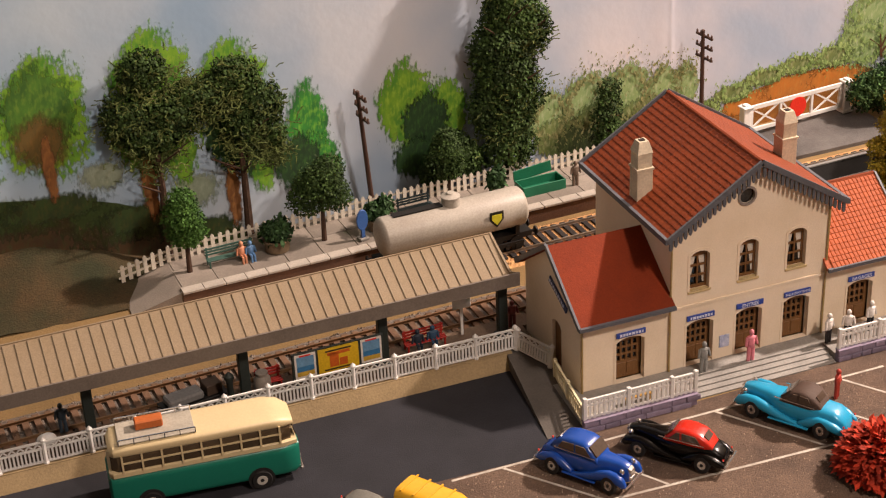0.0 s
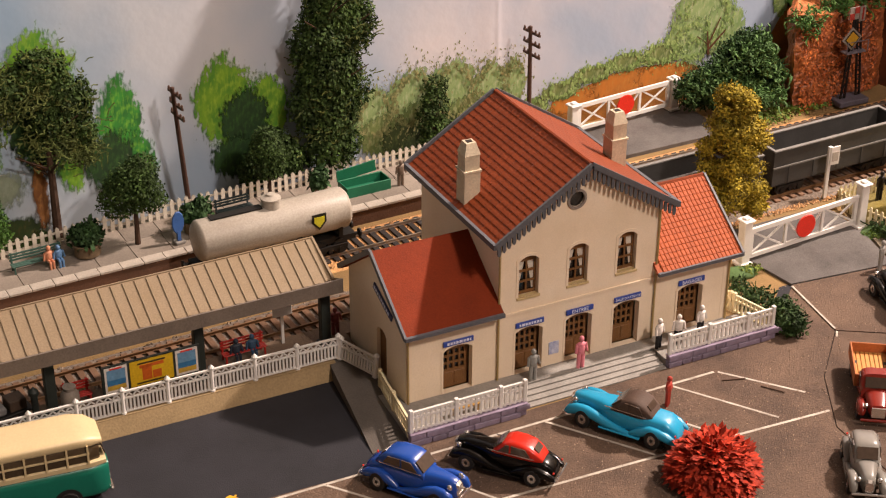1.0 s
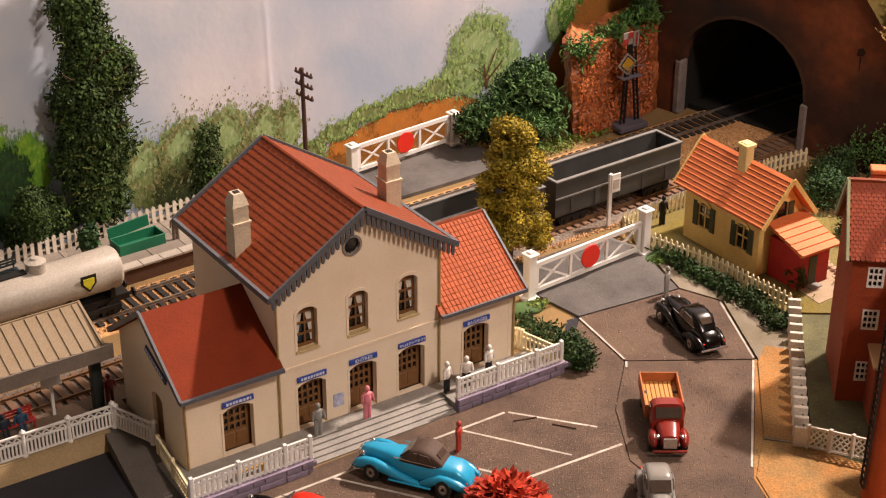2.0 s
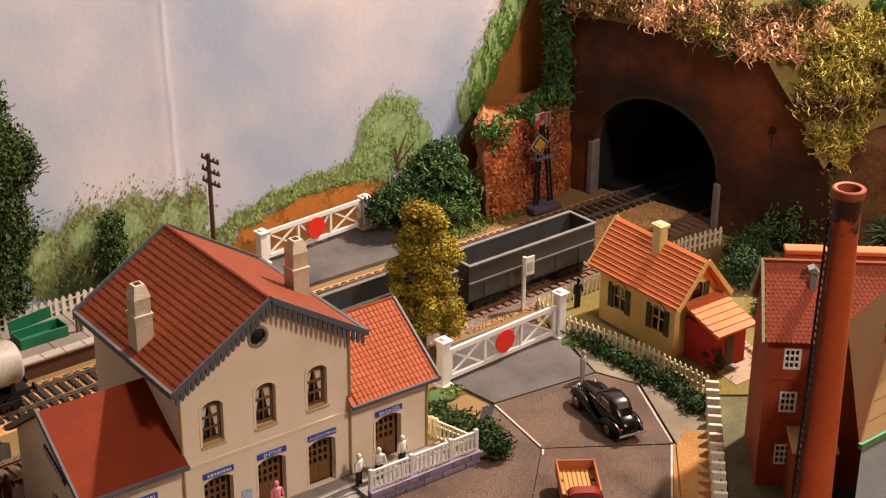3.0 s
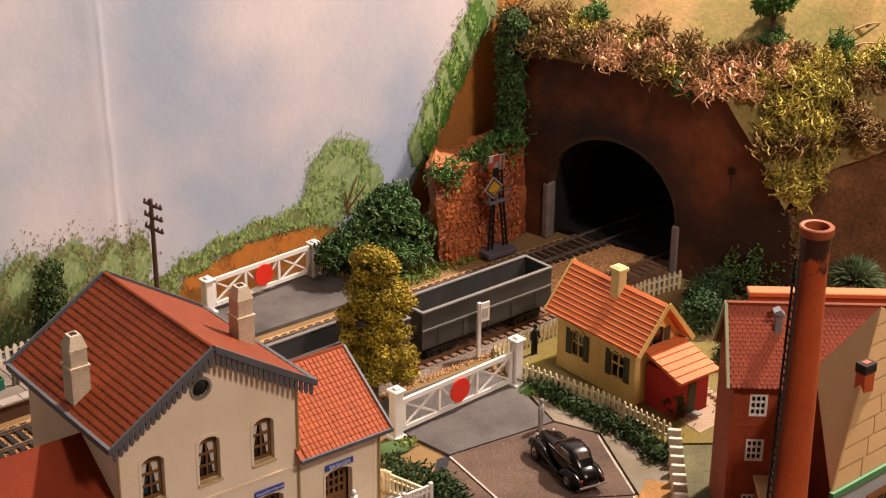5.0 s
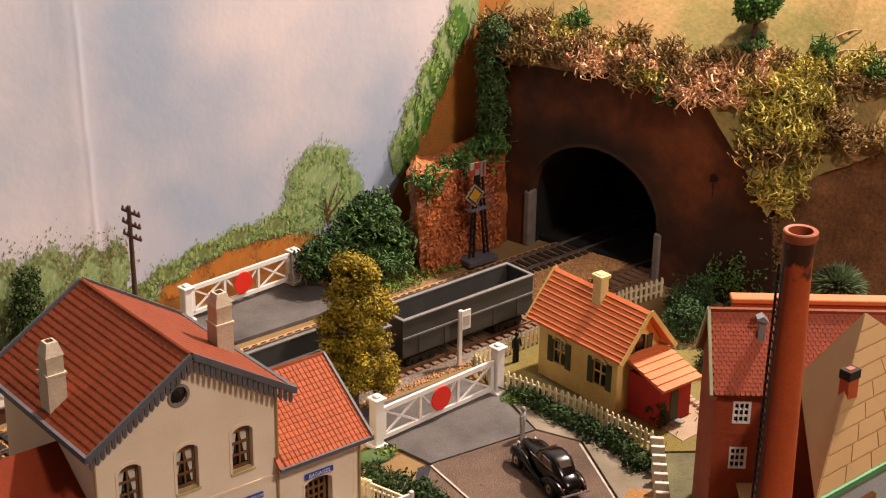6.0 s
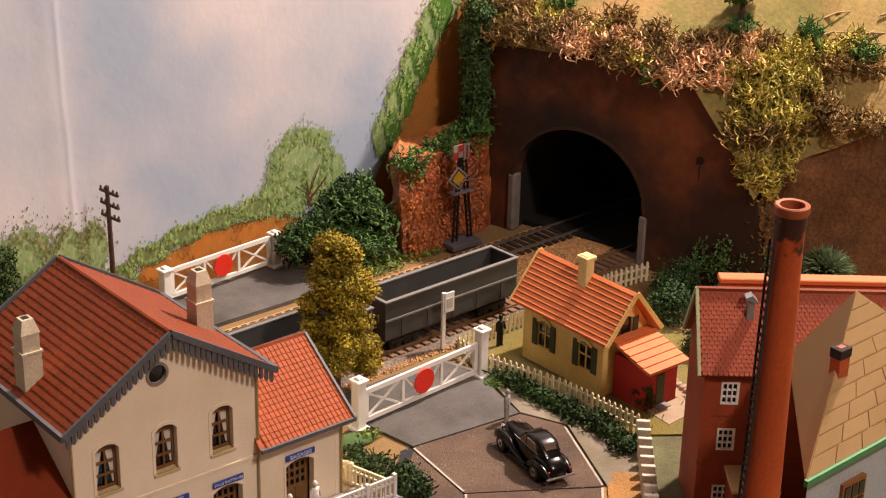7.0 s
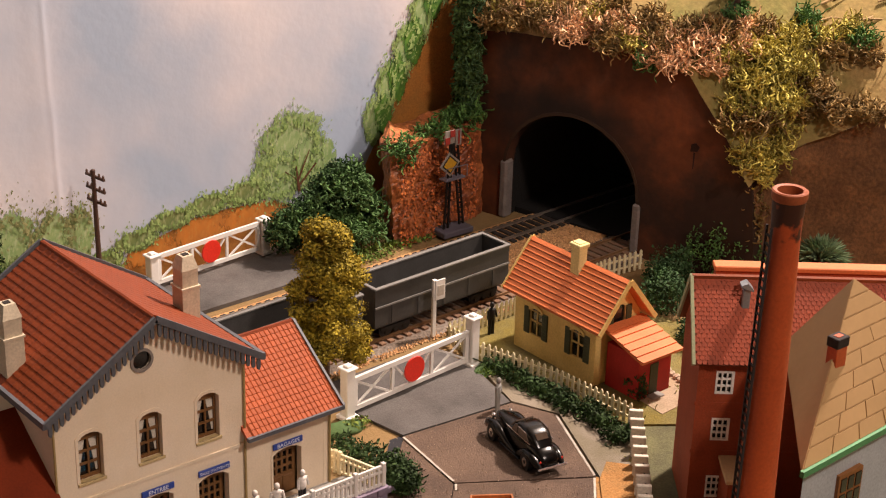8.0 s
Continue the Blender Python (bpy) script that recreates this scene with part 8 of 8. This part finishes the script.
def hopper(x, lab):
    hw = thing("hopper_wagon", x, near_y(x), 0, 2.7, lab, "wagon", "open wagons")
    L_, W_ = 5.85, 1.32
    for nm, bx in (("side_wall", (-L_, L_, -W_, -W_ + .16)), ("side_wall", (-L_, L_, W_ - .16, W_)), ("end_wall", (-L_, -L_ + .16, -W_ + .16, W_ - .16)), ("end_wall", (L_ - .16, L_, -W_ + .16, W_ - .16))):
        part(nm, box(BM(), *bx, 1.6, 4.15, bev=.02), M_HOPPER, hw)
    part("floor", box(BM(), -L_ + .1, L_ - .1, -W_ + .1, W_ - .1, 1.45, 1.62), M_HOPPER, hw)
    # Rim and waist rib get a paler grey: the lit edge as colour.
    rimm = mat("lit_rim_grey", "#7c7a76", 0.5, 0.3, 2, 0.1, 8)
    for bx in ((-L_ - .05, L_ + .05, -W_ - .08, -W_ + .18), (-L_ - .05, L_ + .05, W_ - .18, W_ + .08), (-L_ - .05, -L_ + .2, -W_ + .18, W_ - .18), (L_ - .2, L_ + .05, -W_ + .18, W_ - .18)):
        part("rim", box(BM(), *bx, 4.15, 4.27, bev=.02), rimm, hw)
    for s in (-1, 1):
        part("waist_rib", box(BM(), -L_, L_, s * W_ - .06, s * W_ + .06, 2.85, 2.97), rimm, hw)
        for k in range(5):
            xx = -4.4 + k * 2.2
            part("side_rib", box(BM(), xx - .08, xx + .08, s * W_ - .05, s * W_ + .05, 1.6, 2.85), M_HOPPER, hw)
    part("underframe", box(BM(), -L_ + .1, L_ - .1, -.9, .9, 1.25, 1.5), M_WAGONDARK, hw)
    for xx in (-3.9, 3.9):
        bogie(hw, xx)
    for xx in (-6.25, 6.25):
        for s in (-.65, .65):
            bm = BM()
            tube(bm, (math.copysign(5.8, xx), s, 1.5), (xx, s, 1.5), .12, n=8)
            tube(bm, (xx - .05, s, 1.5), (xx + .05, s, 1.5), .28, n=12)
            part("buffer", bm, M_WAGONDARK, hw)
    return hw


hopper(33.6, "empty dark grey open bogie wagon on the near track")
hopper(20.9, "empty dark grey open bogie wagon behind the station")


# stringy twigs of the moss trees
for nm, x, y, spots in (("moss_fringe", -24.0, 26.9, ((0, 13.4, 2.0), (-1.6, 10.6, 2.0), (1.7, 10.6, 1.9), (0, 8.6, 2.0), (2.4, 12.6, 1.2))), ("moss_fringe", -18.3, 27.0, ((0, 12.2, 2.0), (-1.5, 11.2, 1.7), (1.5, 9.5, 1.9), (.3, 8.0, 1.7), (2.3, 7.0, 1.1))), ("moss_fringe", 1.3, 27.3, ((0, 5, 2.0), (.3, 8, 2.2), (.6, 11, 2.4), (.2, 14, 2.1), (-.2, 17, 1.7), (1.6, 12, 1.6)))):
    V, F = strands([(x + a, y, z, r) for a, z, r in spots for _ in range(3)], 90, .8, int(abs(x)) + 50, wid=.09, spread=.5, flat=.95)
    V = [Vector((v[0], y + (v[1] - y) * .35, v[2])) for v in V]
    tagged(raw(nm, V, F, leafmat("moss_tree_fringe", "#6a7440", "#35451f")), "stringy green moss on a backdrop tree", "moss", "", "stuff")

# grit and crumbs on the roads
rg = random.Random(8)
V, F = [], []
for _ in range(6000):
    x, y = rg.uniform(-15, 30), rg.uniform(-18, 2)
    if y > -4.4 and x < 20 or (x > 28 and y < -4):
        continue
    r = rg.uniform(.02, .06)
    i = len(V)
    for k in range(3):
        V.append((x + r * math.cos(k * 2.1), y + r * math.sin(k * 2.1), .1 if x < 15 else .16))
    V.append((x, y, (.1 if x < 15 else .16) + r))
    F += [(i, i + 1, i + 3), (i + 1, i + 2, i + 3), (i + 2, i, i + 3)]
tagged(raw("road_grit", V, F, mat("grit", "#a08c78", 0.9, 0.3, 1, 0.0, 6, col2="#5a4a40", island=0.5)), "loose grit scattered over the asphalt", "grit", "", "stuff")


# ---- small painted figurines: one plain mesh each ----
def figure(x, y, z, col, lab, h=1.85, rz=0, seat=False):
    bm = BM()
    k = h / 1.85
    if seat:
        for s in (-.11, .11):
            tube(bm, (s, 0, .5 * k), (s, -.42, .5 * k), .1, .09, 6)
            tube(bm, (s, -.42, .5 * k), (s, -.45, 0), .09, .08, 6)
        o = -.42
    else:
        for s in (-.12, .12):
            tube(bm, (s * 1.2, 0, 0), (s, 0, .88 * k), .11, .13, 6)
        o = 0
    ball(bm, 0, 0, (1.15 + o) * k, .27, .19, .42 * k, 2)
    ball(bm, 0, 0, (1.38 + o) * k, .31, .17, .16 * k, 2)
    for s in (-1, 1):
        tube(bm, (s * .28, 0, (1.42 + o) * k), (s * .38, -.08, (.95 + o) * k), .09, .07, 6)
    ball(bm, 0, -.02, (1.72 + o) * k, .15, .16, .18 * k, 2)
    ob = part("figurine", bm, mat("figure_" + col.strip("#"), col, 0.6, 0.25, 3, 0.1, 8), smooth=True)
    ob.matrix_basis = pose(x * U, y * U, z * U, 0, 0, rz)
    if col.startswith("#d8d0") or col.startswith("#dcd6"):
        ob.data.materials.append(mat("figure_black_trousers", "#1c1a1c", 0.6, 0.2, 3, 0.1, 8))
        for f in ob.data.polygons:
            f.material_index = 1 if f.center.z < .86 * k * U else 0
    return tagged(ob, lab, "figurine", "painted figurines")


figure(1.8, -.95, .55, "#8a8a86", "grey painted standing figurine on the station terrace", 2.05)
figure(4.95, -1.0, .55, "#d8808c", "pink painted standing figurine on the station terrace", 2.1)
figure(10.2, -1.2, .55, "#d8d0c8", "white painted figurine behind the balustrade", 2.0, 20)
figure(11.5, -1.3, .55, "#d8d0c8", "white painted figurine leaning near the balustrade", 2.0, -20)
figure(13.3, -1.0, .55, "#dcd6d0", "white painted figurine near the luggage door", 2.0, 10)
figure(7.75, -6.0, .1, "#a8382a", "red painted figurine beside a parked car", 1.9, 40)
figure(28.7, 1.0, .2, "#8f8d88", "grey painted figurine before a black car", 2.1, 30)
figure(35.0, 8.8, .3, "#1c1814", "black painted figurine in the garden", 2.2)
figure(-19.9, 23.2, 1.17, "#c98a6a", "orange and yellow painted figurine on a bench", 1.9, 10, True)
figure(-19.3, 23.2, 1.17, "#5a7fa8", "blue painted figurine on a bench", 1.8, 10, True)
figure(5.1, 23.9, 1.17, "#6a5a4c", "brown painted figurine on the far platform", 1.9)
figure(-12.9, 8.1, .86, "#2c3440", "dark painted figurine sitting on a red bench", 1.8, 0, True)
figure(-11.9, 8.15, .86, "#35506a", "blue painted figurine sitting on a red bench", 1.8, 0, True)
figure(-34.5, 8.4, .8, "#35404a", "dark painted figurine on the covered platform", 1.9)
figure(-6.6, 8.2, .85, "#7a3c3c", "reddish painted figurine under the canopy", 1.8)


def bench(x, y, z, rz, m_, lab, L=1.9):
    b = thing("bench", x, y, z, rz, lab, "bench")
    for k in range(3):
        part("seat_slat", box(BM(), -L / 2, L / 2, -.42 + k * .2, -.26 + k * .2, .48, .54, bev=.015), m_, b)
    for k in range(3):
        part("back_slat", box(BM(), -L / 2, L / 2, .2, .26, .66 + k * .2, .8 + k * .2, bev=.015), m_, b)
    for s in (-1, 1):
        bm = BM()
        xx = s * (L / 2 - .15)
        bar(bm, (xx, -.38, 0), (xx, -.38, .5), .1, .1)
        bar(bm, (xx, .2, 0), (xx, .26, 1.25), .1, .1)
        bar(bm, (xx, -.42, .47), (xx, .22, .47), .1, .08)
        part("bench_end", bm, m_, b)
    return b


GRN = mat("bench_green", "#3c5a50", 0.6, 0.2, 2, 0.1, 8)
bench(-6.9, 24.9, 1.17, 4, mat("bench_dark", "#2c3a3c", 0.6, 0.2, 2, 0.1, 8), "dark green slatted bench on the far platform", 2.6)
bench(-20.6, 23.6, 1.17, 4, GRN, "green slatted bench on the far platform", 3.4)
bench(-12.4, 8.3, .85, 2, mat("bench_red", "#a8281f", 0.5, 0.2, 2, 0.1, 8), "red slatted bench under the canopy", 2.7)
bench(-22.4, 7.9, .85, 2, mat("bench_red", "#a8281f"), "red slatted bench beside the poster board", 1.6)


def planter(x, y, z, r, lab, seed):
    p = thing("planter", x, y, z, 0, lab, "planter")
    bm = BM()
    lathe(bm, [(r * .8, 0), (r, .1), (r * 1.05, .75), (r * 1.15, .8), (r * 1.15, .92), (r * .95, .92), (r * .9, .7)], 16)
    part("pot", bm, mat("tan_pot", "#7d6a52", 0.8, 0.3, 2, 0.2, 8), p, smooth=True)
    V, F = leaves([(0, 0, 1.35, r * 1.35, r * 1.3, .75), (r * .4, 0, 1.8, r * .8, r * .8, .6), (-r * .5, 0, 1.7, r * .7, r * .7, .5)], 800, .34, seed, .3)
    raw("plant", V, F, L_BUSH, p)
    return p


planter(-17.3, 23.7, 1.17, .85, "round tan planter with dark green plant", 1)
planter(-9.9, 23.6, 1.17, .85, "round tan planter with leafy green plant", 2)
planter(-.8, 24.5, 1.17, .5, "low dark planter with brown-green plant", 3)

# green skip-like luggage box
gb = thing("green_box", 2.55, 24.4, 1.17, 3, "open green metal luggage box on the platform", "box")
gm = mat("bright_green_metal", "#1d6a4c", 0.45, 0.2, 1.5, 0.05, 8)
for nm, bx in (("side", (-1.7, 1.7, -.75, -.65)), ("side", (-1.7, 1.7, .65, .75)), ("end", (-1.7, -1.6, -.65, .65)), ("end", (1.6, 1.7, -.65, .65))):
    part(nm, box(BM(), *bx, .1, .75, bev=.02), gm, gb)
part("base", box(BM(), -1.7, 1.7, -.75, .75, 0, .12), gm, gb)
part("lid", bar(BM(), (-1.7, .85, 1.0), (1.3, .85, 1.25), .1, .8), gm, gb)

bs = thing("blue_sign", -11.5, 22.6, 1.17, 10, "blue oval advertising sign on a foot", "sign")
bm = BM()
lathe(bm, [(.02, -.07), (.55, -.07), (.6, 0), (.55, .07), (.02, .07)], 18, Matrix.Translation((0, 0, 1.5)) @ Matrix.Diagonal((.75, 1, 1.35, 1)) @ Matrix.Rotation(radians(90), 4, "X"))
part("panel", bm, mat("sign_blue", "#3a5f9c", 0.5, 0.25, 3, 0.05, 8), bs)
part("foot", box(BM(), -.35, .35, -.3, .3, 0, .2, bev=.04), M_CONC, bs)
part("stem", box(BM(), -.12, .12, -.1, .1, .2, .9), mat("sign_blue", "#3a5f9c"), bs)

# poster board under the canopy
pb_ = thing("poster_board", -18.4, 6.55, .86, 1, "dark green board with three framed posters", "poster board")
part("board", box(BM(), -2.85, 2.85, 0, .14, .85, 2.65, bev=.03), M_POST, pb_)
for x in (-2.6, 2.6):
    part("leg", box(BM(), x - .1, x + .1, 0, .14, 0, .9), M_POST, pb_)
for nm, x0, x1, m_, lab in (("poster", -2.7, -1.4, mat("poster_paper", "#e0d8d0", 0.6, 0.1, 3, 0, 8), "white framed seaside poster"), ("poster", -1.25, 1.25, mat("poster_yellow", "#d8b020", 0.55, 0.1, 2, 0, 8), "yellow poster with orange shape"), ("poster", 1.4, 2.7, mat("poster_paper", "#e0d8d0"), "white framed picture poster")):
    po = part(nm, box(BM(), x0, x1, -.05, 0, .95, 2.55), m_, pb_, lab)
    c = (x0 + x1) / 2
    if x1 - x0 > 2:
        for a in ((-.55, .0, .5, 1.45), (.05, .55, .5, 1.0), (-.7, .7, 1.3, 1.5)):
            part("printed_shape", box(BM(), c + a[0], c + a[1], -.07, -.05, .75 + a[2], .75 + a[3]), mat("print_orange", "#c8601c", 0.6, 0.2, 2, 0, 8), po)
        for zz, w in ((2.3, .8), (1.05, .9)):
            part("printed_bar", box(BM(), c - w, c + w, -.07, -.05, zz, zz + .1), mat("print_dark", "#40341c", 0.6, 0.2, 2, 0, 8), po)
    else:
        for z0, z1, cc in ((1.75, 2.4, "#6f9cc0"), (1.4, 1.75, "#3a78a8"), (1.1, 1.4, "#c8a440")):
            part("printed_shape", box(BM(), x0 + .12, x1 - .12, -.07, -.05, z0, z1), mat("print_" + cc.strip("#"), cc, 0.6, 0.4, 3, 0, 8), po)
        part("printed_bar", box(BM(), x0 + .3, x1 - .3, -.075, -.05, 2.42, 2.5), M_RED, po)

sp = thing("platform_sign", -9.8, 8.6, .86, 0, "white board sign on a pole under the canopy", "sign")
part("pole", box(BM(), -.08, .08, -.06, .06, 0, 2.2), M_WHITE, sp)
part("board", box(BM(), -.6, .6, -.1, -.02, 1.9, 3.0, bev=.02), M_WHITE, sp)

lc = thing("luggage_cart", -27.0, 7.7, .86, 12, "low grey luggage cart on the covered platform", "cart")
part("deck", box(BM(), -2.0, 2.0, -.7, .7, .5, .65, bev=.03), M_WAGONDARK, lc)
part("load", box(BM(), -1.7, .5, -.55, .55, .65, 1.15, bev=.1), mat("grey_tarpaulin", "#7c7a78", 0.8, 0.3, 1.5, 0.3, 6), lc, "grey covered load")
part("crate", box(BM(), .7, 1.7, -.5, .5, .65, 1.3, bev=.04), mat("dark_crate", "#4a3a2e", 0.7, 0.3, 2, 0.2, 8), lc)
for x in (-1.4, 1.4):
    for y in (-.6, .6):
        wheel(lc, x, y, .32, .16, M_WAGONDARK)
gp = thing("green_pump", -25.0, 6.6, .86, 0, "dark green platform water pump", "pump")
bm = BM()
lathe(bm, [(.3, 0), (.3, .15), (.2, .2), (.2, 1.9), (.28, 2.0), (.28, 2.2), (.06, 2.45)], 12)
part("column", bm, M_POST, gp, smooth=True)
mb = thing("milk_can", -22.9, 7.4, .86, 0, "pale grey metal can beside a post", "can")
bm = BM()
lathe(bm, [(.5, 0), (.55, .1), (.52, 1.0), (.35, 1.25), (.38, 1.45), (.02, 1.5)], 14)
part("body", bm, mat("dull_tin", "#8f857a", 0.6, 0.3, 2, 0.1, 8), mb, smooth=True)
dg = thing("white_dog_shape", -35.6, 7.4, .8, 0, "small white rounded parcel on the platform", "parcel")
part("bundle", ball(BM(), 0, 0, .4, .6, .4, .4, 2), M_WHITE, dg, smooth=True)
for x, y, r in ((12.6, -5.6, 25), (14.0, -7.4, 60)):
    tw_ = part("twig", bar(BM(), (-.7, 0, .0), (.7, .15, .03), .07, .05), M_TRUNK)
    tw_.matrix_basis = pose(x * U, y * U, .14 * U, 0, 0, -r)
    tagged(tw_, "dark fallen twig lying on the asphalt", "twig", "fallen twigs")
bt = thing("terrace_bench", -3.2, -2.2, TZ, 0, "small ochre bench on the terrace", "bench")
part("seat", box(BM(), -.9, .9, -.2, .2, .4, .5, bev=.02), mat("ochre_bench", "#b08a48", 0.6, 0.2, 2, 0.1, 8), bt)
for x in (-.7, .7):
    part("leg", box(BM(), x - .08, x + .08, -.18, .18, 0, .4), mat("ochre_bench", "#b08a48"), bt)
